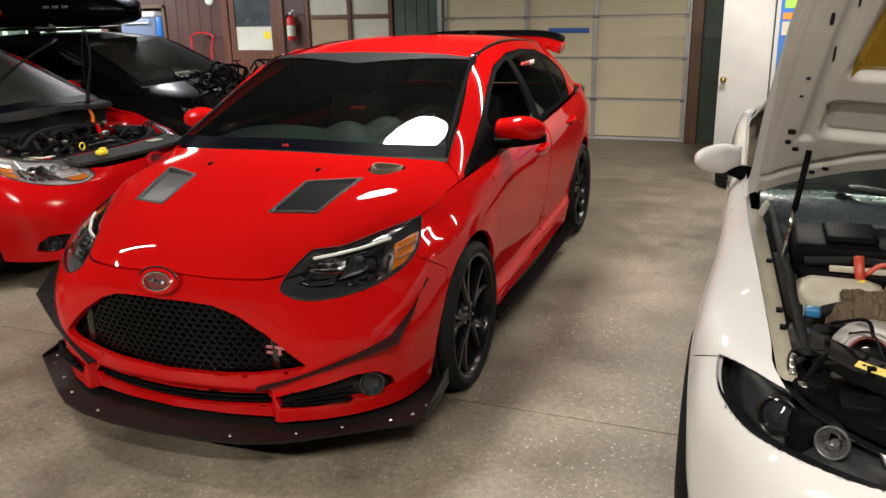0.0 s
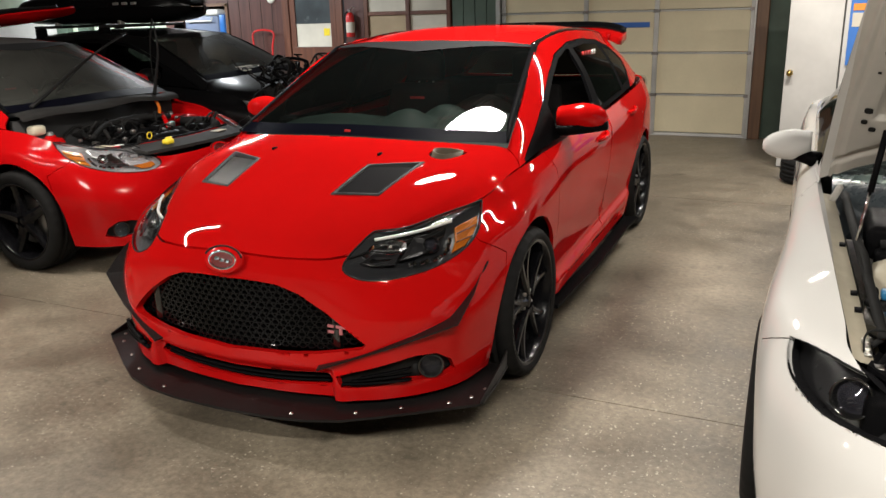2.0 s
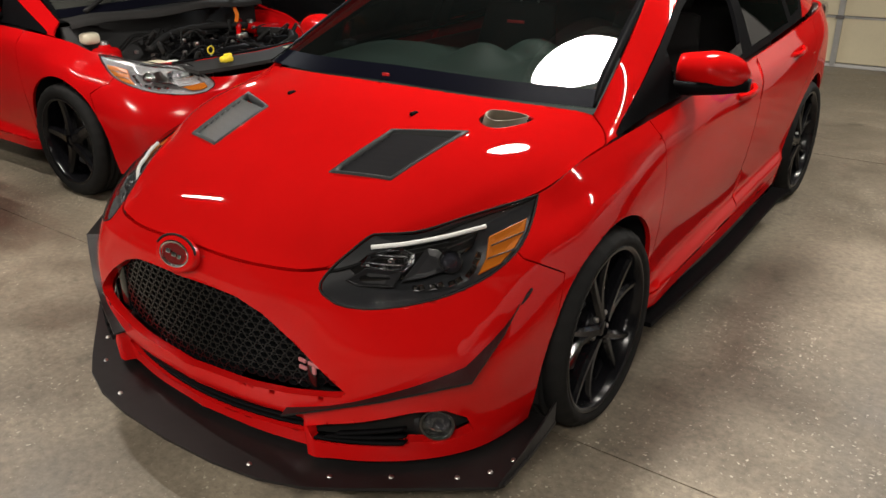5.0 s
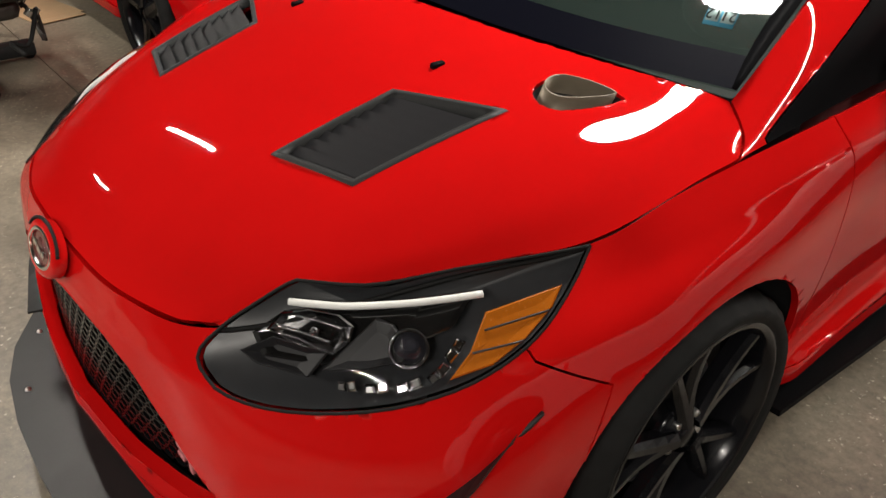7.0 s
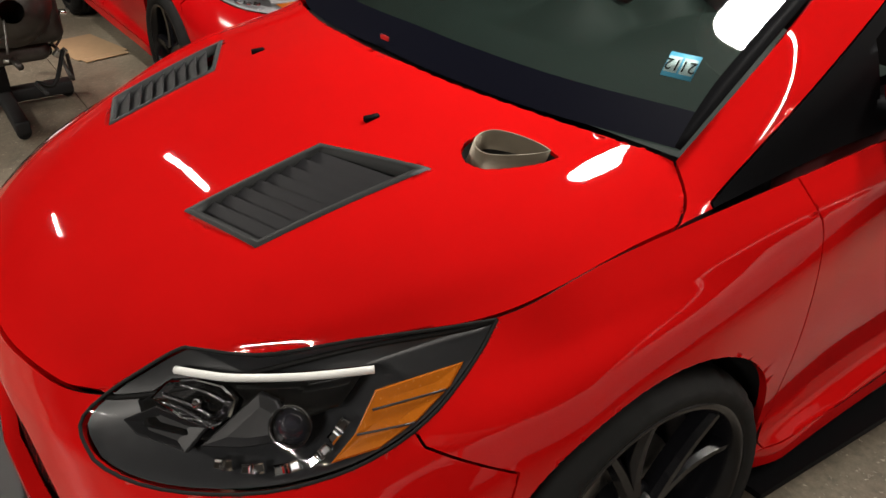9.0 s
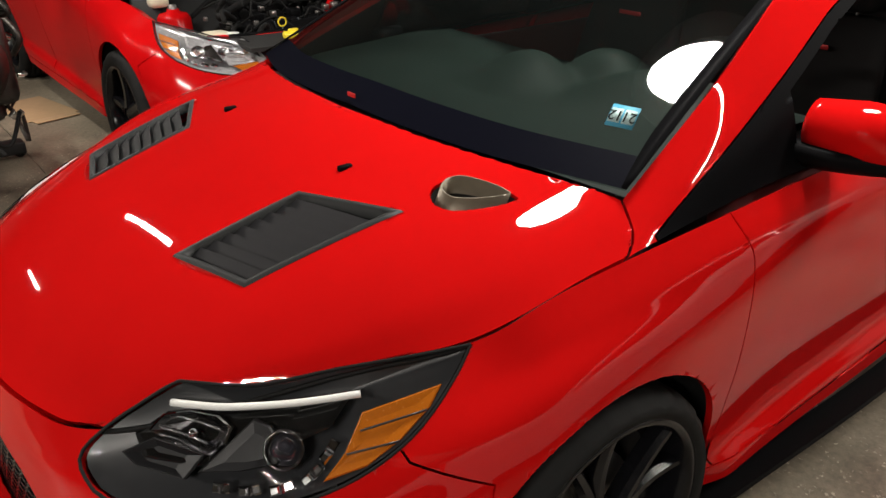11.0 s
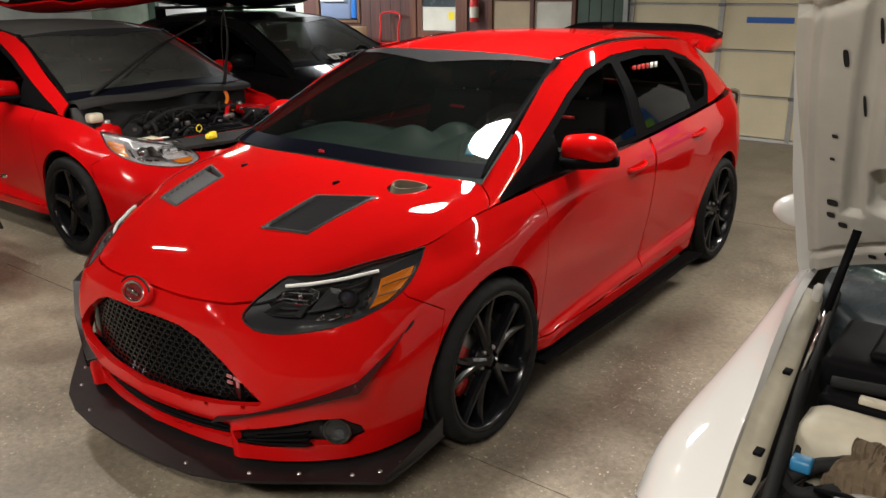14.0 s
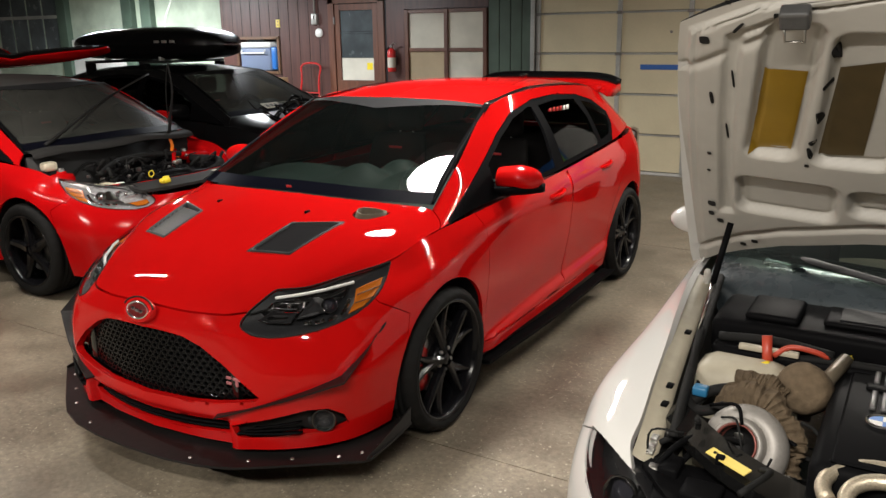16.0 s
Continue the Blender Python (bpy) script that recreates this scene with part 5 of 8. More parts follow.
# ---- the white coupe: design lines, right and left alike, front axle at y = 0 ----
C_SILL = [(0, -0.84, 0.2), (0.35, -0.81, 0.2), (0.62, -0.72, 0.2), (0.78, -0.52, 0.2), (0.84, -0.36, 0.2), (0.86, 0, 0.22), (0.83, 0.8, 0.2), (0.83, 1.6, 0.2), (0.86, 2.76, 0.22), (0.78, 3.3, 0.25), (0.4, 3.5, 0.28), (0, 3.53, 0.28)]
C_LOW = [(0, -0.86, 0.36), (0.36, -0.83, 0.36), (0.64, -0.73, 0.36), (0.80, -0.51, 0.36), (0.865, -0.34, 0.38), (0.88, 0, 0.42), (0.84, 0.8, 0.4), (0.845, 1.6, 0.4), (0.885, 2.76, 0.42), (0.82, 3.3, 0.42), (0.42, 3.54, 0.42), (0, 3.57, 0.42)]
C_MID = [(0, -0.84, 0.52), (0.36, -0.81, 0.52), (0.62, -0.71, 0.53), (0.80, -0.48, 0.55), (0.87, -0.31, 0.58), (0.885, 0, 0.62), (0.845, 0.8, 0.58), (0.85, 1.6, 0.6), (0.885, 2.76, 0.64), (0.83, 3.28, 0.62), (0.42, 3.52, 0.62), (0, 3.55, 0.62)]
C_HIGH = [(0, -0.79, 0.61), (0.36, -0.765, 0.615), (0.60, -0.655, 0.635), (0.785, -0.42, 0.675), (0.845, -0.28, 0.71), (0.865, 0, 0.75), (0.845, 0.8, 0.74), (0.85, 1.6, 0.77), (0.88, 2.76, 0.80), (0.82, 3.26, 0.8), (0.42, 3.48, 0.8), (0, 3.51, 0.8)]
C_SHOULDER = [(0, -0.76, 0.65), (0.36, -0.735, 0.655), (0.585, -0.62, 0.68), (0.75, -0.42, 0.73), (0.79, -0.27, 0.765), (0.81, 0, 0.81), (0.835, 0.8, 0.87), (0.835, 1.6, 0.89), (0.85, 2.76, 0.92), (0.78, 3.22, 0.93), (0.42, 3.42, 0.92), (0, 3.46, 0.92)]
C_BELT = [(0, -0.74, 0.66), (0.36, -0.71, 0.67), (0.575, -0.60, 0.70), (0.66, -0.47, 0.745), (0.675, -0.33, 0.775), (0.705, -0.07, 0.832), (0.765, 0.53, 0.935), (0.79, 1.6, 0.945), (0.79, 2.76, 0.97), (0.70, 3.16, 0.975), (0.4, 3.34, 0.965), (0, 3.38, 0.96)]
C_GLASS = [(0.765, 0.60, 0.935), (0.785, 1.0, 0.94), (0.79, 1.6, 0.945), (0.79, 2.4, 0.965), (0.74, 3.0, 0.975)]
C_RAIL = [(0.755, 0.70, 0.96), (0.665, 1.15, 1.20), (0.60, 1.6, 1.335), (0.56, 2.3, 1.34), (0.68, 3.0, 1.0)]
C_LAMP = [(0.800, -0.363, 0.724), (0.760, -0.408, 0.730), (0.719, -0.454, 0.732), (0.655, -0.522, 0.728), (0.59, -0.585, 0.728), (0.52, -0.64, 0.722), (0.462, -0.684, 0.69), (0.437, -0.724, 0.655), (0.430, -0.741, 0.630),
          (0.462, -0.734, 0.621), (0.551, -0.696, 0.620), (0.669, -0.609, 0.618), (0.722, -0.548, 0.618), (0.763, -0.484, 0.631), (0.794, -0.425, 0.654), (0.804, -0.384, 0.692)]
C_LAMP = [tuple(q) for q in spline(C_LAMP + C_LAMP[:1], 65)[:-1]]
LAMP_BLACK = plain("lamp_black", (0.012, 0.012, 0.013), 0.3, spec=0.3, grain=0.1, scale=90)
WIPER_GREY = plain("wiper_grey", (0.05, 0.05, 0.052), 0.5, grain=0.15, spec=0.3)
CREAM = plain("cream_primer", (0.38, 0.345, 0.265), 0.55, grain=0.22, scale=22, mottle=0.28)
PRESSED = plain("dusty_white_steel", (0.39, 0.375, 0.34), 0.55, grain=0.07, scale=30, mottle=0.08)
FOIL = plain("gold_foil", (0.31, 0.185, 0.015), 0.38, metal=0.55, grain=0.2, scale=12, mottle=0.25, bump=0.15)
FOIL_DULL = plain("dull_foil", (0.085, 0.06, 0.024), 0.5, metal=0.4, grain=0.3, scale=20, mottle=0.3, bump=0.2)
WRAP = plain("heat_wrap", (0.095, 0.07, 0.045), 0.9, grain=0.55, scale=45, mottle=0.45, bump=1.0, spec=0.15)
CAST = plain("cast_aluminium", (0.27, 0.255, 0.235), 0.5, metal=0.35, grain=0.18, scale=120, bump=0.12)
INLET_RED = plain("anodised_ring", (0.16, 0.045, 0.035), 0.4, metal=0.4, grain=0.15)
RED_HOSE = plain("red_silicone", (0.42, 0.05, 0.025), 0.4, grain=0.08)
LABEL_YELLOW = plain("yellow_label", (0.72, 0.56, 0.14), 0.5, grain=0.06)
BRAID = plain("braided_hose", (0.48, 0.42, 0.32), 0.4, metal=0.7, grain=0.45, scale=220, bump=0.35)
BLUE_PLASTIC = plain("blue_plastic", (0.02, 0.13, 0.26), 0.4, grain=0.1)
BLUE_MARK = plain("blue_enamel", (0.03, 0.16, 0.5), 0.3)
COWL_BLUE = plain("cowl_panel", (0.04, 0.05, 0.056), 0.28, coat=0.4, grain=0.15, scale=20, mottle=0.25)
ORANGE = plain("orange_webbing", (0.75, 0.18, 0.01), 0.5, grain=0.2, scale=120)
YELLOW_CAP = plain("yellow_cap", (0.8, 0.62, 0.03), 0.4)
RESERVOIR = plain("reservoir_plastic", (0.62, 0.58, 0.44), 0.45, grain=0.06)


def lumpy(bm, amount, scale, seed=0.0):
    """Shakes the surface into lumps."""
    bm.normal_update()
    for v in bm.verts:
        v.co += v.normal * amount * noise.noise(v.co * scale + Vector((seed, seed, 0)))
    return bm


def coupe(m):
    car = thing("coupe_car", m, "white coupe with its bonnet propped open over a turbocharged engine", "car")
    wall = sheet(bmesh.new(), loft([C_SILL, C_LOW, C_MID, C_HIGH, C_SHOULDER, C_BELT], 300, 50))
    lamp_dir = (0.55, -0.7, 0.45)
    cut_out(wall, circle(0.0, 0.33, 0.36), (1, 0, 0), lambda c: c.x > 0.5)
    cut_out(wall, circle(2.76, 0.33, 0.36), (1, 0, 0), lambda c: c.x > 0.5)
    lens = cut_out(wall, C_LAMP, lamp_dir, lambda c: c.y < -0.2)
    bumper = cut_out(wall, [(0.9, -1.2, 0.0), (0.9, -1.2, 0.70), (0.9, -0.56, 0.70), (0.9, -0.46, 0.715), (0.9, -0.372, 0.722), (0.9, -0.25, 0.66), (0.9, -0.30, 0.5), (0.9, -0.38, 0.0)], (1, 0, 0), lambda c: c.y < -0.2)
    kidney = cut_out(bumper, [(0.03, -0.8, 0.645), (0.20, -0.8, 0.645), (0.26, -0.8, 0.60), (0.21, -0.8, 0.535), (0.05, -0.8, 0.535)], (0, 1, 0))
    flap = cut_out(bumper, [(0.50, -0.8, 0.44), (0.565, -0.8, 0.445), (0.565, -0.8, 0.385), (0.495, -0.8, 0.38)], (0, 1, 0))
    intake = cut_out(bumper, [(-0.1, -0.8, 0.40), (0.36, -0.8, 0.40), (0.40, -0.8, 0.28), (-0.1, -0.8, 0.27)], (0, 1, 0))
    fender = cut_out(wall, [(0.9, -0.9, 0.0), (0.9, -0.9, 1.2), (0.9, 0.62, 1.2), (0.9, 0.62, 0.8), (0.9, 0.55, 0.0)], (1, 0, 0))
    door = cut_out(wall, [(0.9, 0.62, 1.2), (0.9, 0.62, 0.8), (0.9, 0.56, 0.26), (0.9, 2.0, 0.26), (0.9, 2.1, 1.2)], (1, 0, 0), lambda c: c.x > 0.4)
    for bm, name, whole_one in ((bumper, "front_bumper", True), (fender, "fender", False), (door, "door", False), (wall, "rear_body", True)):
        finish(bm, 0.0018, 0.02)
        if whole_one:
            part(name, mirrored(bm, join=True), PAINT_WHITE, car)
            bm.free()
        else:
            part(name, mirrored(bm), PAINT_WHITE, car)
            part(name, bm, PAINT_WHITE, car)
    finish(flap, 0.001, 0.01)
    part("tow_flap", mirrored(flap), PAINT_WHITE, car)
    part("tow_flap", flap, PAINT_WHITE, car)
    part("kidney_grille", push(mirrored(kidney), 0, 0.02, 0), GLOSS_BLACK, car)
    part("kidney_grille", push(kidney, 0, 0.02, 0), GLOSS_BLACK, car)
    part("lower_intake", push(mirrored(intake, join=True), 0, 0.05, 0), MATT_BLACK, car)
    # glasshouse
    side = sheet(bmesh.new(), loft([C_GLASS, C_RAIL], 60, 14))
    glass_part = cut_out(side, [(0.8, 0.82, 0.955), (0.8, 1.2, 1.165), (0.8, 1.62, 1.30), (0.8, 2.2, 1.295), (0.8, 2.62, 1.10), (0.8, 2.6, 0.985)], (1, 0, 0))
    for k in (1, -1):
        part("roof_pillar", side.copy() if k > 0 else mirrored(side), PAINT_WHITE, car)
        part("side_window", glass_part.copy() if k > 0 else mirrored(glass_part), TINTED, car)
    roof_rail = [(0.60, 1.6, 1.335), (0.57, 2.0, 1.352), (0.56, 2.3, 1.34)]
    roof_mid = [(0.3, 1.52, 1.375), (0.3, 2.0, 1.39), (0.3, 2.4, 1.375)]
    roof_top = [(0, 1.5, 1.385), (0, 2.0, 1.40), (0, 2.45, 1.385)]
    part("roof", sheet(bmesh.new(), loft([roof_rail, roof_mid, roof_top], 20, 16), mirror=True), PAINT_WHITE, car)
    base, top = [(0.755, 0.70, 0.96), (0.4, 0.52, 0.985), (0, 0.46, 0.995)], [(0.60, 1.6, 1.335), (0.3, 1.52, 1.375), (0, 1.5, 1.385)]
    screen = part("windscreen", sheet(bmesh.new(), loft([base, top], 24, 16), flip=True, mirror=True), dusty_glass("coupe_glass", (0.20, 0.25, 0.23), (0.055, 0.07, 0.066), 0.28), car)
    back_low, back_top = [(0.68, 3.0, 1.0), (0.35, 3.1, 1.0), (0, 3.12, 1.0)], [(0.56, 2.3, 1.34), (0.3, 2.4, 1.375), (0, 2.45, 1.385)]
    part("rear_window", sheet(bmesh.new(), loft([back_low, back_top], 20, 12), mirror=True), DARK_GLASS, car)
    part("boot_lid", sheet(bmesh.new(), loft([[(0.70, 3.14, 0.98), (0.4, 3.33, 0.97), (0, 3.37, 0.965)], back_low], 20, 6), mirror=True), PAINT_WHITE, car)
    # lamps
    lens.verts.index_update()
    for s in (1, -1):
        l = part("headlight", finish(lens.copy() if s > 0 else mirrored(lens), 0.001, 0.01), LENS, car, "clear lens over a black headlight")
        l.visible_shadow = False
        # the housing: a back wall and sides that reach up to the lens
        back, sunk = lens.copy(), Vector((-0.03, 0.05, -0.02))
        rim = [e for e in back.edges if e.is_boundary]
        ends = [[back.verts.new(v.co - Vector((0.003, -0.004, 0.002))) for v in e.verts] + list(e.verts) for e in rim]
        for v in lens.verts:
            back.verts.ensure_lookup_table()
            back.verts[v.index].co += sunk
        for a, b, c, d in ends:
            back.faces.new((a, b, d, c))
        bmesh.ops.recalc_face_normals(back, faces=back.faces)
        part("housing", back.copy() if s > 0 else mirrored(back), LAMP_BLACK, l, smooth=False)
        back.free()
        for x, y, z, r, chrome in ((0.650, -0.575, 0.674, 0.044, False), (0.535, -0.655, 0.668, 0.034, True)):
            c = Vector((s * x, y + 0.025, z - 0.01))
            face = look(c, c + Vector((s * 0.35, -0.9, 0.22)))
            bm = bmesh.new()
            lathe(bm, [(r * 1.12, 0.0), (r * 1.14, 0.012), (r * 1.04, 0.014), (r * 0.98, 0.002), (r * 0.8, -0.01)], 36, "z", m=face @ pose(0, 0, 0, 180))
            ring = part("lamp_ring", bm, LAMP_GREY if chrome else GLOSS_BLACK, l)
            bm = bmesh.new()
            lathe(bm, [(0.0005, -0.03), (r * 0.5, -0.024), (r * 0.95, 0.0)] if chrome else [(0.0005, 0.012), (r * 0.35, 0.009), (r * 0.62, -0.004), (r * 0.95, -0.006)], 32, "z", m=face @ pose(0, 0, 0, 180))
            part("reflector", bm, CHROME if chrome else LENS_DARK, l)
        bm = bmesh.new()
        lathe(bm, [(0.0005, 0.016), (0.008, 0.013), (0.011, 0.0), (0.011, -0.02)], 16, "z", m=look((s * 0.535, -0.63, 0.652), (s * 0.885, -1.53, 0.872)) @ pose(0, 0, 0, 180))
        part("bulb", bm, LAMP_SILVER, l)
    lens.free()
    # mirrors
    for s in (1, -1):
        bm = bmesh.new()
        rows = []
        for f in np.linspace(0, 1, 14):
            x = 0.80 + 0.18 * f
            k = math.sqrt(max(0.02, 1 - ((f - 0.35) / 0.68) ** 2)) if f > 0.35 else 0.8 + 0.2 * f / 0.35
            rows.append([bm.verts.new((s * x, 0.99 + 0.03 * (1 - f) + 0.065 * k * math.cos(a) * (1 if math.cos(a) < 0 else 0.5), 1.005 - 0.005 * f + 0.062 * k * math.sin(a))) for a in np.linspace(0, 2 * math.pi, 20, endpoint=False)])
        for a, b in zip(rows, rows[1:]):
            for k in range(20):
                bm.faces.new((a[k], a[(k + 1) % 20], b[(k + 1) % 20], b[k]))
        bm.faces.new(rows[0])
        bm.faces.new(rows[-1])
        bmesh.ops.recalc_face_normals(bm, faces=bm.faces)
        cap = part("door_mirror", bm, PAINT_WHITE, car)
        part("mirror_foot", rod_bm([(s * 0.765, 0.96, 0.945), (s * 0.80, 0.985, 0.955), (s * 0.86, 1.0, 0.965)], [0.04, 0.03, 0.022], 10), BLACK_PLASTIC, cap)
    for x, y in ((0.772, 0), (-0.772, 0), (0.76, 2.76), (-0.76, 2.76)):
        wheel(pose(x, y, 0.325), car, 0.2, 0.03, WHEEL_BLACK, None, r=0.325, rim=0.235, flip=x < 0)
        s = 1 if x > 0 else -1
        grid = [[(s * xx, y + 0.37 * math.cos(a), 0.33 + 0.37 * math.sin(a)) for a in np.linspace(-0.2, math.pi + 0.2, 20)] for xx in (0.5, 0.84)]
        part("arch_liner", sheet(bmesh.new(), grid), MATT_BLACK, car)
    coupe_bonnet(car)
    coupe_bay(car)
    return car


def coupe_bonnet(car):
    """The open bonnet: outer skin, pressed inner frame with recesses, foil, holes, latch and gas strut."""
    def half_width(v):
        return float(np.interp(v, [0, 0.058, 0.444, 0.836, 1.05, 1.137, 1.18, 1.217, 1.25, 1.275], [0.765, 0.765, 0.741, 0.701, 0.672, 0.655, 0.58, 0.51, 0.36, 0.12]))

    def rear_edge(u):
        """The bonnet's rear edge bows away from the glass."""
        return float(np.interp(abs(u), [0, 0.12, 0.245, 0.361, 0.466, 0.581, 0.668, 0.745, 0.80], [0.40, 0.392, 0.367, 0.326, 0.288, 0.224, 0.162, 0.081, 0.05]))

    # recesses: middle across and up, half sizes, corner radius, lean
    recesses = [(-0.437, 0.945, 0.062, 0.235, 0.035, 0.17), (-0.255, 0.93, 0.090, 0.225, 0.035, 0.13), (0.0, 0.93, 0.105, 0.225, 0.04, 0.0), (0.255, 0.93, 0.090, 0.225, 0.035, -0.13), (0.437, 0.945, 0.062, 0.235, 0.035, -0.17),
                (-0.445, 0.528, 0.130, 0.082, 0.035, 0.05), (-0.152, 0.548, 0.130, 0.055, 0.03, 0.0), (0.152, 0.548, 0.130, 0.055, 0.03, 0.0), (0.445, 0.528, 0.130, 0.082, 0.035, -0.05)]

    def drop(u, v):
        """How far the pressed skin stands in from the ribs' faces."""
        deep, groove = 0.0, 0.0
        for cu, cv, hu, hv, r, lean in recesses:
            qx, qy = abs(u - cu - lean * (v - cv)) - (hu - r), abs(v - cv) - (hv - r)
            dist = math.hypot(max(qx, 0), max(qy, 0)) + min(max(qx, qy), 0) - r
            k = min(1, max(0, 0.5 - dist / 0.016))
            deep = max(deep, k * k * (3 - 2 * k))
            groove = max(groove, math.exp(-((dist + 0.010) / 0.006) ** 2))
        edge = half_width(v) - abs(u)
        side = 0.55 * min(1, max(0, (edge - 0.105) / 0.010)) * min(1, max(0, (0.150 - edge) / 0.010)) * (1 if v > 0.42 else 0)
        lip = 0.35 * min(1, max(0, (edge - 0.030) / 0.006)) * min(1, max(0, (0.046 - edge) / 0.006))
        rim = min(1, max(0, (0.03 - edge) / 0.010))
        # slanting corner panel at the front
        across = (v - 1.06) - 0.62 * (abs(u) - 0.62) * -1
        corner = 0.45 * math.exp(-((across + 0.02) / 0.012) ** 2) if abs(u) > 0.40 and v > 1.0 else 0.0
        low = 0.5 * min(1, max(0, (v - rear_edge(u) - 0.055) / 0.012)) * min(1, max(0, (rear_edge(u) + 0.095 - v) / 0.012))
        return 0.026 * max(deep, side, lip, corner, low) + 0.006 * groove + 0.018 * rim + 0.05 * (u / 0.75) ** 2

    m = pose(0, 0.524, 0.925, 0) @ Matrix(((1, 0, 0, 0), (0, -math.cos(radians(46)), math.sin(radians(46)), 0), (0, math.sin(radians(46)), math.cos(radians(46)), 0), (0, 0, 0, 1)))
    # local: x across, y up the slope, z out through the top skin
    grid_in, grid_out = [], []
    vs = np.linspace(0, 1.275, 150)
    for base_v in vs:
        w = half_width(base_v)
        row_in, row_out = [], []
        for f in np.linspace(-1, 1, 191):
            u = f * w
            v = rear_edge(u) + (1.275 - rear_edge(u)) * base_v / 1.275
            row_in.append(m @ Vector((u, v, -0.055 + drop(u, v))))
            row_out.append(m @ Vector((u, v, 0.012 + 0.03 * math.sin(math.pi * v / 1.3) * (1 - (u / 0.8) ** 2) - 0.012 * (abs(u) / w) ** 8)))
        grid_in.append(row_in)
        grid_out.append(row_out)
    bm = sheet(bmesh.new(), grid_out, flip=False)
    bm.normal_update()
    bonnet = part("bonnet", bm, PAINT_WHITE, car, "white bonnet propped open")
    part("inner_frame", sheet(bmesh.new(), grid_in, flip=True), PRESSED, bonnet, "pressed steel frame under the bonnet")
    loop = [r[0] for r in grid_in] + grid_in[-1][1:] + [r[-1] for r in grid_in[::-1]] + grid_in[0][::-1]
    loop2 = [r[0] for r in grid_out] + grid_out[-1][1:] + [r[-1] for r in grid_out[::-1]] + grid_out[0][::-1]
    bm = sheet(bmesh.new(), [loop, loop2])
    part("hem", bm, RUBBER, bonnet, "dark rubber edge seal")
    for quad, mat, words in ((((-0.532, 0.716), (-0.428, 0.724), (-0.380, 1.017), (-0.475, 1.020)), FOIL, "gold heat-reflecting foil"), (((-0.362, 0.723), (-0.259, 0.730), (-0.222, 1.057), (-0.313, 1.039)), FOIL_DULL, "dull brown heat-reflecting foil")):
        rows = []
        for f in np.linspace(0, 1, 18):
            row = []
            for g in np.linspace(0, 1, 14):
                a = Vector(quad[0]).lerp(Vector(quad[1]), g).lerp(Vector(quad[3]).lerp(Vector(quad[2]), g), f)
                row.append(m @ Vector((a.x, a.y, -0.058 + drop(a.x, a.y) - 0.0015 * math.sin(31 * a.x + 17 * a.y))))
            rows.append(row)
        part("foil_patch", sheet(bmesh.new(), rows, flip=True), mat, bonnet, words)
    holes = ((0.598, 1.124, 0.012, 0.012, 0), (0.518, 1.167, 0.004, 0.020, 40), (0.433, 1.205, 0.008, 0.009, 0), (0.538, 1.225, 0.007, 0.005, 0), (0.603, 0.928, 0.005, 0.022, 0), (0.548, 0.987, 0.003, 0.030, 0), (0.581, 0.788, 0.003, 0.030, 0),
             (0.319, 1.089, 0.008, 0.026, -6), (0.336, 0.991, 0.010, 0.009, 0), (0.354, 0.883, 0.007, 0.025, -6), (0.371, 0.791, 0.009, 0.008, 0), (0.378, 0.752, 0.006, 0.022, -6), (0.386, 0.70, 0.006, 0.006, 0), (0.635, 0.70, 0.006, 0.006, 0),
             (0.645, 0.622, 0.005, 0.005, 0), (0.655, 0.456, 0.012, 0.013, 0), (0.662, 0.404, 0.009, 0.011, 0), (0.638, 0.372, 0.010, 0.011, 0), (0.579, 0.262, 0.009, 0.009, 0), (0.543, 0.289, 0.010, 0.009, 0), (0.312, 1.136, 0.003, 0.004, 0))
    # thin black discs on the frame stand for the dark of its holes
    for u, v, r, ry, turn in holes:
        for s in (1, -1):
            bm = bmesh.new()
            ca, sa = math.cos(radians(turn * s)), math.sin(radians(turn * s))
            ring = []
            for a in np.linspace(0, 2 * math.pi, 20, endpoint=False):
                p, q = r * math.copysign(abs(math.cos(a)) ** 0.6, math.cos(a)), ry * math.copysign(abs(math.sin(a)) ** 0.6, math.sin(a))
                x, y = s * u + p * ca - q * sa, v + p * sa + q * ca
                ring.append(bm.verts.new(m @ Vector((x, y, -0.0575 + drop(x, y)))))
            bm.faces.new(ring)
            bmesh.ops.solidify(bm, geom=bm.faces[:], thickness=0.002)
            part("plug_or_dark_hole", bm, MATT_BLACK, bonnet, smooth=False)
    for u in (-0.393, 0.393):
        part("latch", box_bm(u - 0.030, 1.205, -0.085, u + 0.030, 1.25, -0.05, 0.006, m=m), LAMP_GREY, bonnet, smooth=False)
        part("latch_loop", rod_bm([m @ Vector(p) for p in ((u - 0.02, 1.21, -0.08), (u - 0.02, 1.175, -0.085), (u + 0.02, 1.175, -0.085), (u + 0.02, 1.21, -0.08))], 0.003, 8), STEEL, bonnet)
    for s in (-1, 1):
        hi, lo = m @ Vector((s * 0.600, 0.400, -0.045)), Vector((s * 0.648, 0.113, 0.861))
        strut = part("gas_strut", rod_bm([hi, lo.lerp(hi, 0.45)], 0.0095, 12), BLACK_PLASTIC, bonnet, "black gas strut")
        part("strut_rod", rod_bm([lo.lerp(hi, 0.45), lo], 0.005, 10), CHROME, strut)
        hinge = rod_bm([m @ Vector((s * 0.70, 0.10, -0.05)), (s * 0.72, 0.50, 0.89), (s * 0.70, 0.45, 0.86)], 0.012, 6)
        part("hinge", hinge, PRESSED, bonnet)


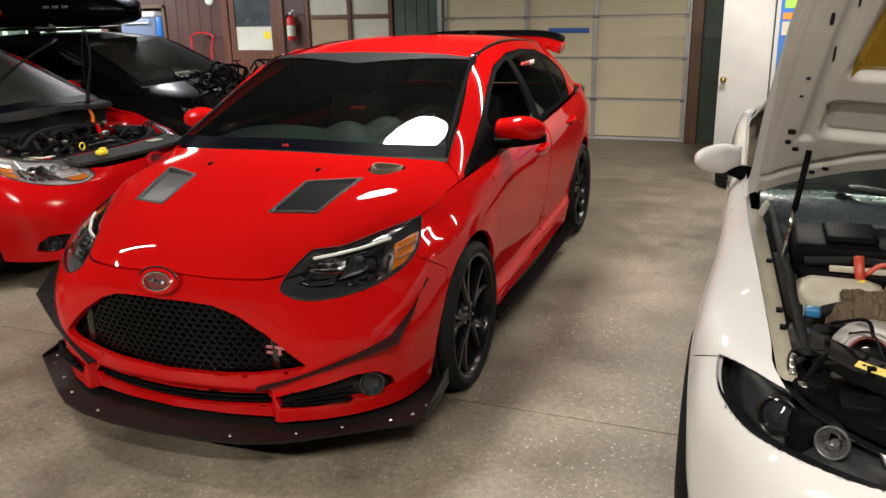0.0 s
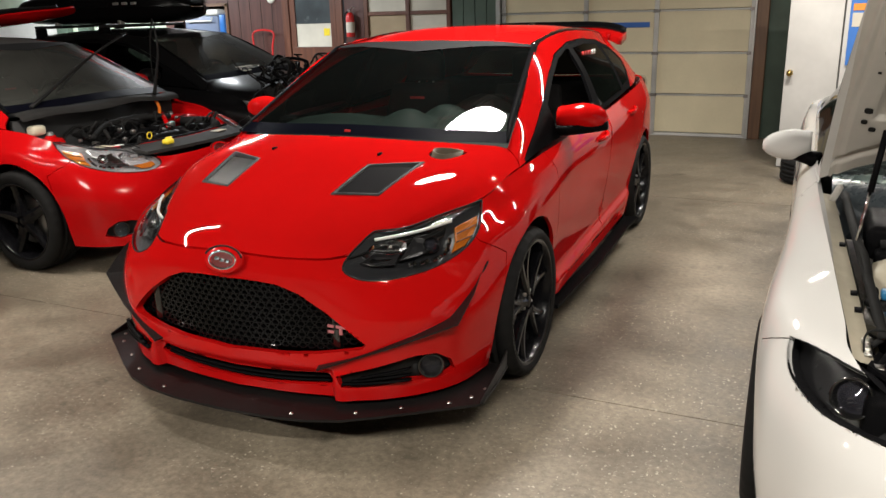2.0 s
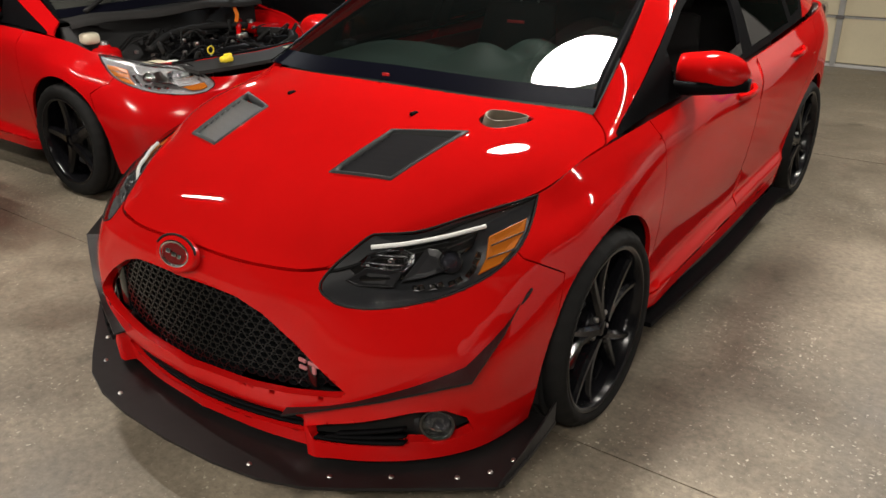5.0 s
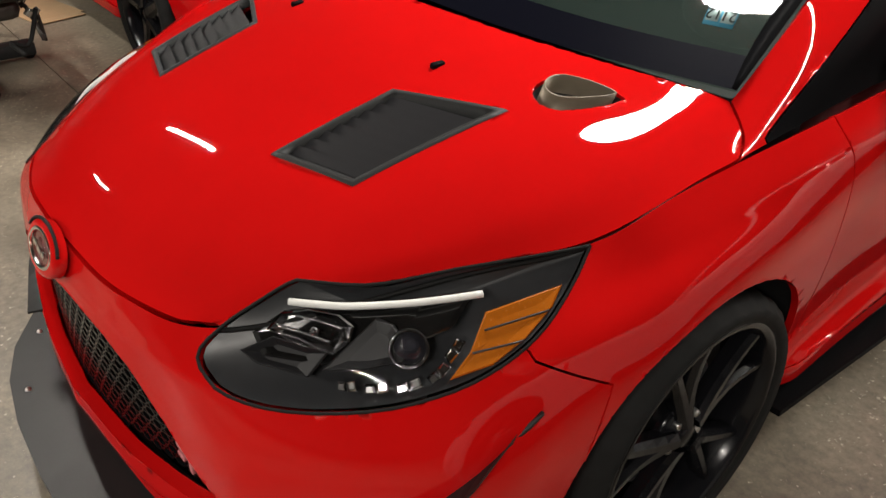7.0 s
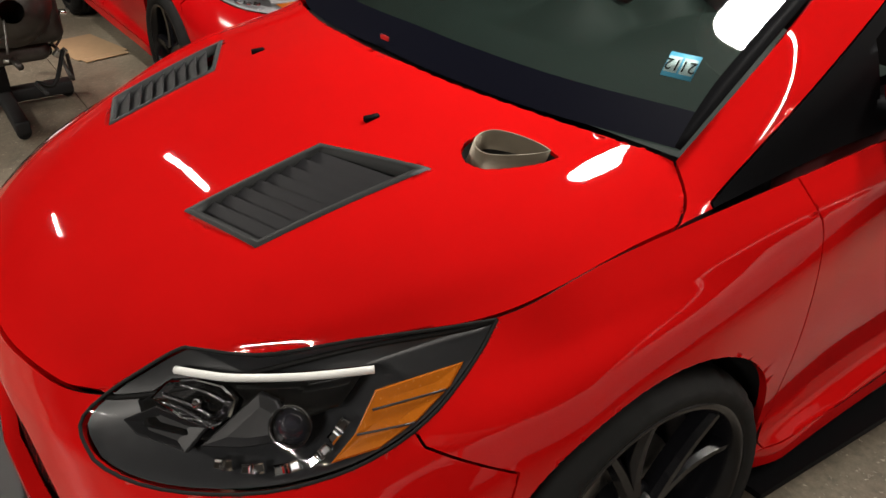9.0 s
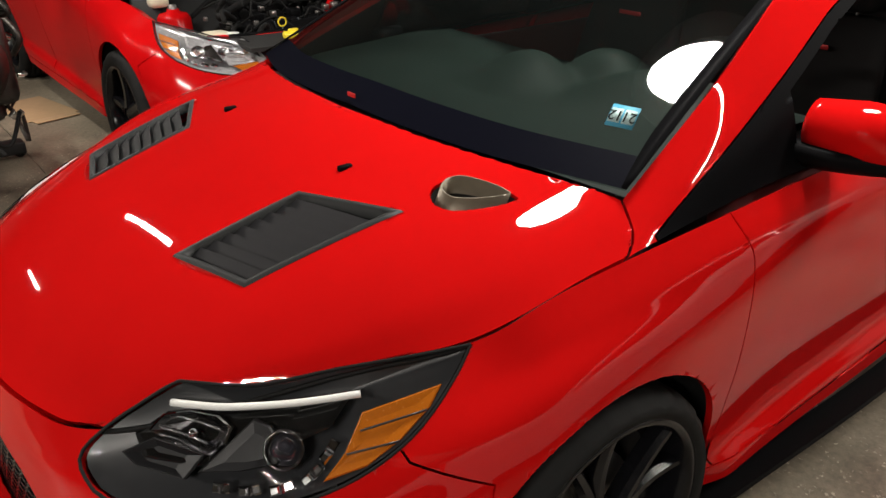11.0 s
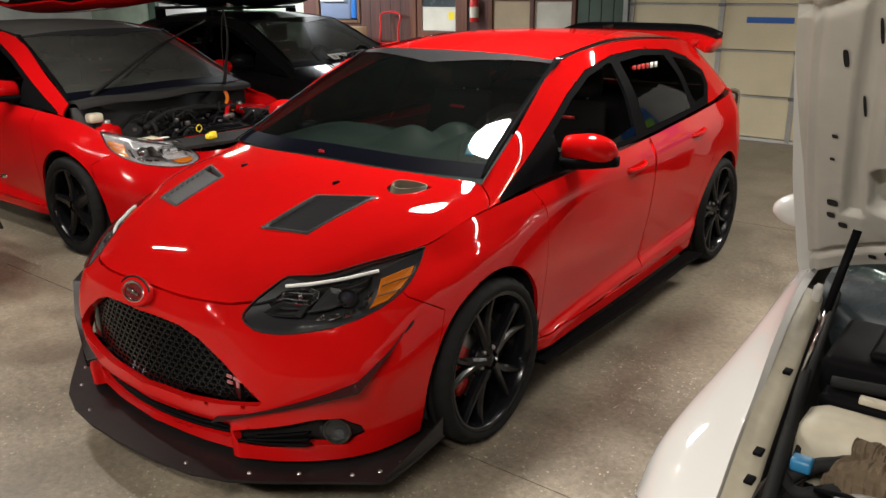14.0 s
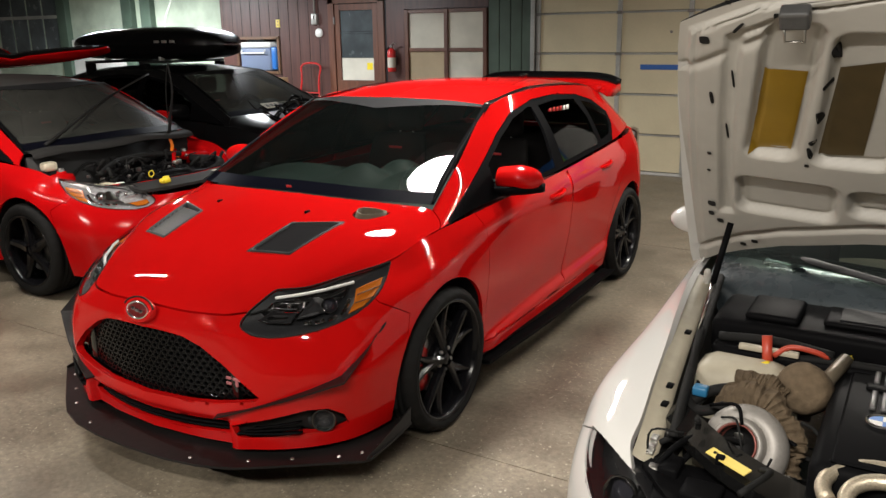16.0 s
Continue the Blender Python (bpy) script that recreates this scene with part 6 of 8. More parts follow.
def coupe_bay(car):
    """What shows under the open bonnet."""
    L = lambda x, y, z: (x - 2.725, y + 0.63, z)
    part("bay_floor", box_bm(-0.70, -0.70, 0.24, 0.70, 0.55, 0.30), MATT_BLACK, car)
    for s in (1, -1):
        # fender flange with its bolts and clips
        edge = spline(C_BELT[3:7], 30)
        grid = [[(s * (p[0] - d), p[1], p[2] - dz) for p in edge] for d, dz in ((0.003, 0.012), (0.022, 0.022), (0.052, 0.026), (0.058, 0.045), (0.060, 0.06), (0.10, 0.16), (0.12, 0.30))]
        flange = part("fender_flange", sheet(bmesh.new(), grid[:4], flip=s < 0), CREAM, car)
        part("wing_skirt", sheet(bmesh.new(), grid[3:], flip=s < 0), MATT_BLACK, car, "matt black lower part of the inner wing")
        for f in (0.12, 0.2, 0.27, 0.5, 0.62, 0.8):
            p = edge[int(f * 29)]
            part("flange_clip", box_bm(s * (p[0] - 0.042) - 0.009, p[1] - 0.014, p[2] - 0.026, s * (p[0] - 0.042) + 0.009, p[1] + 0.014, p[2] - 0.018, 0.002), STEEL if f < 0.4 else BLACK_PLASTIC, flange)
        part("bay_seal", rod_bm([(s * (p[0] - 0.085), p[1], p[2] - 0.02) for p in edge[8:]], 0.014, 8), RUBBER, car)
    tower = box_bm(-0.62, -0.09, 0.55, -0.37, 0.075, 0.845, 0.05)
    part("strut_tower", lumpy(tower, 0.01, 9), CREAM, car, "cream painted strut tower")
    part("inner_wing", box_bm(-0.60, -0.40, 0.40, -0.44, 0.02, 0.66, 0.03), CREAM, car)
    part("lamp_carrier", lumpy(box_bm(-0.63, -0.60, 0.52, -0.36, -0.37, 0.70, 0.03), 0.012, 14), BLACK_PLASTIC, car, "black plastic lamp carrier")
    for s in (-1, 1):
        part("chassis_rail", box_bm(s * 0.50 - 0.05, -0.62, 0.35, s * 0.50 + 0.05, 0.4, 0.46, 0.01), CREAM, car)
    # cowl, cabin filter box and cross beam
    grid = [[(x, 0.74 - 0.16 * (1 - (x / 0.74) ** 2) - d, 0.962 - dz + 0.03 * (1 - (x / 0.74) ** 2)) for x in np.linspace(-0.72, 0.72, 30)] for d, dz in ((0.0, 0.0), (0.06, 0.02), (0.14, 0.035), (0.20, 0.09), (0.21, 0.2))]
    part("cowl_panel", sheet(bmesh.new(), grid), COWL_BLUE, car, "dark grey scuttle panel")
    cowl = part("filter_box", box_bm(-0.62, 0.14, 0.80, 0.62, 0.42, 0.905, 0.02), BLACK_PLASTIC, car, "black cabin filter housing")
    part("filter_lid", box_bm(-0.53, 0.16, 0.905, -0.38, 0.36, 0.930, 0.012), BLACK_PLASTIC, cowl)
    part("filter_lid", box_bm(-0.32, 0.20, 0.905, 0.30, 0.36, 0.925, 0.01), BLACK_PLASTIC, cowl)
    part("filter_grille", box_bm(-0.28, 0.22, 0.925, 0.26, 0.34, 0.930, 0.003), MATT_BLACK, cowl)
    part("cross_beam", box_bm(-0.60, 0.06, 0.80, 0.60, 0.13, 0.85, 0.015), BLACK_PLASTIC, car)
    part("beam_strip", box_bm(-0.52, 0.05, 0.852, -0.36, 0.07, 0.868, 0.003), CREAM, car)
    arm = part("wiper", rod_bm([(-0.47, 0.62, 0.985), (-0.40, 0.56, 0.998), (-0.18, 0.42, 1.0), (0.35, 0.38, 1.02)], [0.014, 0.013, 0.010, 0.006], 8), WIPER_GREY, car, "grey wiper arm")
    part("wiper_blade", rod_bm([(-0.72, 0.73, 0.985), (-0.45, 0.64, 0.99), (0.1, 0.5, 1.0)], 0.008, 6), MATT_BLACK, arm)
    # turbocharger
    bm = bmesh.new()
    c = Vector(L(2.292, -0.905, 0.722))
    aim = look(c, c + Vector((-0.15, -0.85, 0.45)))
    rows = []
    for i in range(49):
        a = 2 * math.pi * i / 48
        r = 0.031 + 0.014 * (i / 48)
        mid = 0.070 + 0.010 * (i / 48)
        rows.append([bm.verts.new(aim @ Vector(((mid + r * math.cos(b)) * math.cos(a), (mid + r * math.cos(b)) * math.sin(a), r * math.sin(b)))) for b in np.linspace(0, 2 * math.pi, 16, endpoint=False)])
    for a, b in zip(rows, rows[1:]):
        for k in range(16):
            bm.faces.new((a[k], a[(k + 1) % 16], b[(k + 1) % 16], b[k]))
    bmesh.ops.recalc_face_normals(bm, faces=bm.faces)
    turbo = part("turbocharger", bm, CAST, car, "cast aluminium compressor housing")
    bm = bmesh.new()
    lathe(bm, [(0.074, -0.01), (0.066, -0.05), (0.062, -0.062), (0.052, -0.062), (0.048, -0.02), (0.0005, 0.0)], 36, "z", m=aim)
    part("compressor_inlet", bm, CAST, turbo)
    bm = bmesh.new()
    lathe(bm, [(0.052, -0.058), (0.053, -0.066), (0.048, -0.068), (0.045, -0.02)], 36, "z", m=aim)
    part("inlet_ring", bm, INLET_RED, turbo)
    bm = bmesh.new()
    lathe(bm, [(0.047, -0.060), (0.046, -0.03), (0.02, -0.012), (0.0005, -0.010)], 32, "z", m=aim)
    part("inlet_bore", bm, MATT_BLACK, turbo)
    part("outlet_pipe", rod_bm([aim @ Vector((0.09, -0.05, 0)), L(2.40, -1.02, 0.66), L(2.41, -1.1, 0.60)], 0.042, 16), CAST, turbo)
    # folded heat wrap wound over the turbine's inlet and manifold
    for i, (path, thick) in enumerate(((((2.235, -0.745, 0.765), (2.275, -0.79, 0.795), (2.335, -0.80, 0.785), (2.375, -0.835, 0.725), (2.385, -0.87, 0.65)), 0.050), (((2.24, -0.72, 0.80), (2.30, -0.735, 0.815), (2.36, -0.745, 0.80)), 0.036))):
        run = spline([L(*p) for p in path], 60)
        radii = [thick * (0.86 + 0.16 * abs(math.sin(1.1 * k + 0.6 * math.sin(0.5 * k)))) for k in range(60)]
        bm = rod(bmesh.new(), run, radii, 22)
        lumpy(lumpy(bm, 0.014, 22, i * 3.1), 0.006, 70, i)
        part("heat_wrap", bm, WRAP, turbo, "brown folded heat wrap round the turbine", smooth=False)
    bm = bmesh.new()
    lathe(bm, [(0.0005, 0.045), (0.055, 0.042), (0.068, 0.02), (0.068, -0.02), (0.05, -0.05)], 28, "z", m=look(L(2.40, -0.70, 0.82), L(2.34, -1.0, 0.98)) @ pose(0, 0, 0, 180))
    part("turbine_housing", lumpy(bm, 0.004, 26), WRAP, turbo)
    part("dump_pipe", rod_bm([L(2.42, -0.70, 0.80), L(2.455, -0.62, 0.84), L(2.48, -0.54, 0.86)], 0.02, 12), PIPE, turbo)
    part("pipe_end", rod_bm([L(2.42, -1.02, 0.72), L(2.40, -1.12, 0.66)], 0.026, 14), CHROME, turbo)
    # hoses and wires
    black = [[(2.11, -0.78, 0.77), (2.16, -0.84, 0.76), (2.24, -0.80, 0.78), (2.30, -0.76, 0.80)], [(2.12, -0.88, 0.62), (2.11, -0.82, 0.72), (2.17, -0.78, 0.79), (2.26, -0.74, 0.81)], [(2.08, -0.50, 0.86), (2.10, -0.65, 0.84), (2.12, -0.78, 0.76), (2.16, -0.92, 0.66)],
             [(2.30, -0.56, 0.84), (2.45, -0.55, 0.85), (2.7, -0.54, 0.85), (3.0, -0.55, 0.84)], [(2.14, -0.52, 0.86), (2.3, -0.53, 0.875), (2.45, -0.545, 0.865)], [(2.10, -0.6, 0.83), (2.13, -0.72, 0.78), (2.11, -0.88, 0.70), (2.15, -1.0, 0.66)]]
    for i, path in enumerate(black):
        part("hose", rod_bm(spline([L(*p) for p in path], 20), (0.015, 0.015, 0.012, 0.012, 0.014, 0.006)[i], 10), RUBBER, car)
    part("connector", box_bm(*L(2.135, -0.81, 0.785), *L(2.175, -0.775, 0.812), 0.006), BLUE_PLASTIC, car)
    part("red_hose", rod_bm([L(2.290, -0.60, 0.83), L(2.284, -0.585, 0.86), L(2.278, -0.575, 0.905)], 0.014, 14), RED_HOSE, car)
    part("red_wire", rod_bm(spline([L(2.30, -0.58, 0.85), L(2.34, -0.57, 0.88), L(2.40, -0.56, 0.875), L(2.44, -0.55, 0.86)], 14), 0.008, 8), RED_HOSE, car)
    part("sensor", rod_bm([L(2.285, -0.62, 0.845), L(2.30, -0.63, 0.80)], 0.012, 10), YELLOW_CAP, car)
    part("sensor", rod_bm([L(2.485, -0.535, 0.87), L(2.50, -0.55, 0.84)], 0.008, 8), YELLOW_CAP, car)
    rng = random.Random(21)
    for k in range(34):
        a = Vector((rng.uniform(-0.64, -0.28), rng.uniform(-0.50, 0.10), rng.uniform(0.60, 0.80)))
        b = a + Vector((rng.uniform(-0.12, 0.12), rng.uniform(-0.22, 0.22), rng.uniform(-0.10, 0.06)))
        c = (a + b) / 2 + Vector((rng.uniform(-0.04, 0.04), rng.uniform(-0.04, 0.04), rng.uniform(0.0, 0.05)))
        part("wire", rod_bm(spline([a, c, b], 9), rng.choice((0.003, 0.005, 0.008)), 6), (RUBBER, RUBBER, MATT_BLACK, BLACK_PLASTIC)[k % 4], car)
    for k in range(16):
        a = Vector((rng.uniform(-0.62, -0.30), rng.uniform(-0.50, 0.08), rng.uniform(0.62, 0.80)))
        r = rng.uniform(0.008, 0.018)
        part("fitting", box_bm(a.x - r, a.y - r, a.z - r, a.x + r, a.y + r, a.z + r, r * 0.3), (STEEL, BLACK_PLASTIC, STEEL_DARK, BLACK_PLASTIC)[k % 4], car)
    # engine cover
    cover = part("engine_cover", box_bm(*L(2.46, -1.12, 0.68), *L(2.98, -0.42, 0.835), 0.025), BLACK_PLASTIC, car, "black plastic engine cover with silver ribs")
    part("cover_ridge", box_bm(*L(2.50, -1.10, 0.832), *L(2.94, -0.44, 0.842), 0.008), BLACK_PLASTIC, cover)
    for y0, y1 in ((-0.80, -0.69), (-0.63, -0.53)):
        for k in range(6):
            x = 2.555 + 0.024 * k
            part("cover_rib", box_bm(*L(x, y0, 0.840), *L(x + 0.014, y1, 0.850), 0.003), LAMP_GREY, cover)
    part("cover_bar", box_bm(*L(2.54, -0.68, 0.840), *L(2.72, -0.645, 0.850), 0.004), BLACK_PLASTIC, cover)
    bm = bmesh.new()
    lathe(bm, [(0.036, 0.0), (0.038, 0.006), (0.033, 0.008), (0.03, 0.004)], 32, "z", m=pose(*L(2.588, -0.865, 0.842)))
    ring = part("roundel_ring", bm, CHROME, cover)
    for k in range(4):
        bm = bmesh.new()
        a0 = math.pi / 2 * k
        slab(bm, [(0, 0, 0)] + [(0.029 * math.cos(a), 0.029 * math.sin(a), 0) for a in np.linspace(a0, a0 + math.pi / 2, 8)], 0.004)
        bmesh.ops.transform(bm, matrix=pose(*L(2.588, -0.865, 0.843)), verts=bm.verts)
        part("roundel_field", bm, BLUE_MARK if k % 2 else WHITE_PLASTIC, ring, smooth=False)
    for r, dy in ((0.10, 0.0), (0.062, -0.03)):
        path = [L(2.62 + r * 1.25 * math.cos(a), -1.14 + dy + r * 0.75 * math.sin(a), 0.80 + 0.03 * math.sin(a)) for a in np.linspace(-0.5, math.pi + 0.5, 24)]
        part("braided_hose", rod_bm(path, 0.017, 12), BRAID, car, "braided steel hose")
    # radiator support with its label
    path = spline([L(2.085, -0.90, 0.755), L(2.16, -1.0, 0.765), L(2.30, -1.12, 0.755), L(2.5, -1.20, 0.74), L(2.725, -1.22, 0.735), L(2.95, -1.20, 0.74), L(3.36, -0.9, 0.755)], 40)
    sup = part("radiator_support", ribbon(bmesh.new(), path, [(0.02, 0.10, 0.01)] * 40, (0, 0, -0.03)), GLOSS_BLACK, car, "gloss black radiator support", smooth=False)
    for s in (1, -1):
        for i, (x, y, w, h) in enumerate(((2.16, -1.09, 0.05, 0.05), (2.25, -1.16, 0.09, 0.03), (2.36, -1.22, 0.06, 0.06), (2.47, -1.26, 0.08, 0.04))):
            cx = (x - 2.725) * s
            part("bracket", box_bm(cx - w / 2, y + 0.60, 0.68, cx + w / 2, y + 0.68, 0.71 + h * 0.4, 0.008), BLACK_PLASTIC, sup)
    part("lamp_panel", ribbon(bmesh.new(), [L(2.10, -1.12, 0.728), L(2.22, -1.24, 0.70), L(2.36, -1.32, 0.68)], [(0.03, 0.12, -0.01)] * 3, (0, 0, -0.012)), BLACK_PLASTIC, sup, smooth=False)
    a, b = Vector(L(2.237, -1.076, 0.772)), Vector(L(2.335, -1.13, 0.766))
    side = Vector((0.012, 0.026, 0.003))
    label = part("label", ribbon(bmesh.new(), [a, b], [side, side], (0, 0, 0.003)), LABEL_YELLOW, sup, "yellow printed label", smooth=False)
    for f in (0.12, 0.24, 0.34):
        p = a.lerp(b, f) + side * 0.35
        part("print_bar", ribbon(bmesh.new(), [p, p + (b - a) * 0.07], [side * 0.3, side * 0.3], (0, 0, 0.004)), MATT_BLACK, label, smooth=False)


coupe(pose(2.725, -0.63, 0))


# ---- the garage ----
def floor_material():
    m, t, b = nodes_of("worn_concrete")
    N, K = t.nodes.new, t.links.new
    co = N("ShaderNodeTexCoord")

    def tex(kind, scale, detail=6, rough=0.6):
        n = N("ShaderNodeTexNoise")
        n.inputs["Scale"].default_value, n.inputs["Detail"].default_value, n.inputs["Roughness"].default_value = scale, detail, rough
        K(co.outputs["Object"], n.inputs["Vector"])
        return n

    big, mid, fine = tex("n", 0.55, 4), tex("n", 2.4, 8, 0.65), tex("n", 34, 10, 0.75)
    ramp = N("ShaderNodeValToRGB")
    e = ramp.color_ramp.elements
    e[0].position, e[0].color = 0.36, (0.088, 0.073, 0.054, 1)
    e[1].position, e[1].color = 0.66, (0.272, 0.230, 0.168, 1)
    e.new(0.51).color = (0.176, 0.148, 0.109, 1)
    add = N("ShaderNodeMath")
    add.operation = "MULTIPLY_ADD"
    add.inputs[1].default_value, add.inputs[2].default_value = 0.55, 0.0
    K(big.outputs["Fac"], add.inputs[0])
    add2 = N("ShaderNodeMath")
    add2.operation = "MULTIPLY_ADD"
    add2.inputs[1].default_value = 0.45
    K(mid.outputs["Fac"], add2.inputs[0])
    K(add.outputs[0], add2.inputs[2])
    K(add2.outputs[0], ramp.inputs[0])
    grain = N("ShaderNodeMapRange")
    grain.inputs[1].default_value, grain.inputs[2].default_value = 0.28, 0.72
    grain.inputs[3].default_value, grain.inputs[4].default_value = 0.55, 1.45
    K(fine.outputs["Fac"], grain.inputs[0])
    tone = N("ShaderNodeVectorMath")
    tone.operation = "SCALE"
    K(ramp.outputs[0], tone.inputs[0])
    K(grain.outputs[0], tone.inputs["Scale"])
    # pale stones worn free in the surface, thicker in some places
    vor = N("ShaderNodeTexVoronoi")
    vor.inputs["Scale"].default_value = 68
    warp = N("ShaderNodeVectorMath")
    warp.operation = "MULTIPLY_ADD"
    K(fine.outputs["Color"], warp.inputs[0])
    warp.inputs[1].default_value = (0.045, 0.045, 0.045)
    K(co.outputs["Object"], warp.inputs[2])
    K(warp.outputs[0], vor.inputs["Vector"])
    sep = N("ShaderNodeSeparateColor")
    K(vor.outputs["Color"], sep.inputs[0])
    size = N("ShaderNodeMapRange")
    size.inputs[1].default_value, size.inputs[2].default_value = 0.28, 1.0
    size.inputs[3].default_value, size.inputs[4].default_value = 0.0, 0.40
    K(sep.outputs[0], size.inputs[0])
    patch = N("ShaderNodeMapRange")
    patch.inputs[1].default_value, patch.inputs[2].default_value = 0.28, 0.58
    K(tex("n", 0.9, 3).outputs["Fac"], patch.inputs[0])
    lim = N("ShaderNodeMath")
    lim.operation = "MULTIPLY"
    K(size.outputs[0], lim.inputs[0])
    K(patch.outputs[0], lim.inputs[1])
    chip = N("ShaderNodeMath")
    chip.operation = "LESS_THAN"
    K(vor.outputs["Distance"], chip.inputs[0])
    K(lim.outputs[0], chip.inputs[1])
    shade = N("ShaderNodeValToRGB")
    shade.color_ramp.elements[0].color, shade.color_ramp.elements[1].color = (0.15, 0.125, 0.095, 1), (0.50, 0.45, 0.355, 1)
    K(sep.outputs[1], shade.inputs[0])
    mix = N("ShaderNodeMix")
    mix.data_type = "RGBA"
    K(chip.outputs[0], mix.inputs["Factor"])
    K(tone.outputs[0], mix.inputs["A"])
    K(shade.outputs[0], mix.inputs["B"])
    # dark oil spots
    oil = N("ShaderNodeMapRange")
    oil.inputs[1].default_value, oil.inputs[2].default_value = 0.63, 0.74
    oil.inputs[3].default_value, oil.inputs[4].default_value = 1.0, 0.42
    K(tex("n", 3.1, 5, 0.55).outputs["Fac"], oil.inputs[0])
    last = N("ShaderNodeVectorMath")
    last.operation = "SCALE"
    K(mix.outputs["Result"], last.inputs[0])
    K(oil.outputs[0], last.inputs["Scale"])
    K(last.outputs[0], b.inputs["Base Color"])
    r = N("ShaderNodeMapRange")
    r.inputs[1].default_value, r.inputs[2].default_value = 0.3, 0.7
    r.inputs[3].default_value, r.inputs[4].default_value = 0.30, 0.62
    K(mid.outputs["Fac"], r.inputs[0])
    K(r.outputs[0], b.inputs["Roughness"])
    bump = N("ShaderNodeBump")
    bump.inputs["Strength"].default_value, bump.inputs["Distance"].default_value = 0.35, 0.003
    K(fine.outputs["Fac"], bump.inputs["Height"])
    K(bump.outputs[0], b.inputs["Normal"])
    return m


def wood_material(name, dark, light, scale=1.0, rough=0.45):
    """Timber with upright grain."""
    m, t, b = nodes_of(name)
    N, K = t.nodes.new, t.links.new
    co, mp, n, n2, ramp = N("ShaderNodeTexCoord"), N("ShaderNodeMapping"), N("ShaderNodeTexNoise"), N("ShaderNodeTexNoise"), N("ShaderNodeValToRGB")
    mp.inputs["Scale"].default_value = (14 * scale, 14 * scale, 0.9 * scale)
    n.inputs["Scale"].default_value, n.inputs["Detail"].default_value = 1.6, 8
    n2.inputs["Scale"].default_value, n2.inputs["Detail"].default_value = 1.1, 4
    K(co.outputs["Object"], mp.inputs["Vector"])
    K(mp.outputs[0], n.inputs["Vector"])
    K(co.outputs["Object"], n2.inputs["Vector"])
    ramp.color_ramp.elements[0].position, ramp.color_ramp.elements[1].position = 0.3, 0.75
    ramp.color_ramp.elements[0].color, ramp.color_ramp.elements[1].color = (*dark, 1), (*light, 1)
    mean = N("ShaderNodeMath")
    mean.operation = "MULTIPLY_ADD"
    mean.inputs[1].default_value = 0.6
    half = N("ShaderNodeMath")
    half.operation = "MULTIPLY"
    half.inputs[1].default_value = 0.4
    K(n2.outputs["Fac"], half.inputs[0])
    K(n.outputs["Fac"], mean.inputs[0])
    K(half.outputs[0], mean.inputs[2])
    K(mean.outputs[0], ramp.inputs[0])
    K(ramp.outputs[0], b.inputs["Base Color"])
    b.inputs["Roughness"].default_value = rough
    bump = N("ShaderNodeBump")
    bump.inputs["Strength"].default_value, bump.inputs["Distance"].default_value = 0.2, 0.002
    K(n.outputs["Fac"], bump.inputs["Height"])
    K(bump.outputs[0], b.inputs["Normal"])
    return m


FLOOR = floor_material()
JOINT = plain("joint_dirt", (0.03, 0.025, 0.02), 0.9, grain=0.3)
PANELLING = wood_material("dark_panelling", (0.038, 0.014, 0.012), (0.115, 0.046, 0.036))
DOOR_WOOD = wood_material("door_wood", (0.06, 0.020, 0.012), (0.17, 0.065, 0.035))
POST_WOOD = wood_material("post_wood", (0.07, 0.035, 0.018), (0.19, 0.10, 0.05))
GREEN_PAINT = plain("old_green_paint", (0.055, 0.085, 0.062), 0.6, grain=0.15, scale=14, mottle=0.25)
PALE_GREEN = plain("pale_green_wall", (0.36, 0.42, 0.33), 0.8, grain=0.12, scale=12, mottle=0.2, bump=0.2)
GALVANISED = plain("galvanised", (0.42, 0.42, 0.40), 0.45, metal=0.7, grain=0.2, scale=40, mottle=0.15)
WHITE_WALL = plain("white_wall", (0.50, 0.495, 0.475), 0.7, grain=0.06, scale=16, mottle=0.10)
PAPER = plain("old_paper", (0.55, 0.52, 0.44), 0.9, grain=0.05, scale=9, mottle=0.14)
TAN = plain("tan_board", (0.36, 0.28, 0.18), 0.85, grain=0.08, mottle=0.1)
WINDOW_DARK = plain("dusty_pane", (0.06, 0.07, 0.075), 0.25, grain=0.2, scale=7, mottle=0.35)
BLUE_TAPE = plain("blue_tape", (0.03, 0.12, 0.42), 0.55, grain=0.08, mottle=0.08)
EXT_RED = plain("extinguisher_red", (0.5, 0.015, 0.015), 0.3, coat=0.5)
COOLER_BLUE = plain("cooler_blue", (0.15, 0.19, 0.29), 0.45, grain=0.06, mottle=0.06)
CARDBOARD = plain("cardboard", (0.36, 0.24, 0.13), 0.9, grain=0.15, scale=24, mottle=0.12)
BRASS = plain("brass", (0.55, 0.38, 0.12), 0.3, metal=1.0, grain=0.1)
CEILING = plain("ceiling_boards", (0.075, 0.070, 0.062), 0.85, grain=0.15, mottle=0.2)
POSTER_BLUE = plain("poster_blue", (0.04, 0.16, 0.5), 0.5, grain=0.05)
POSTER_GREEN = plain("note_green", (0.35, 0.65, 0.10), 0.7, grain=0.05)
POSTER_ORANGE = plain("note_orange", (0.7, 0.25, 0.04), 0.7, grain=0.05)

BACK = 6.97


def flat(name, bm, mat, parent=None, label=""):
    return part(name, bm, mat, parent, label, smooth=False)


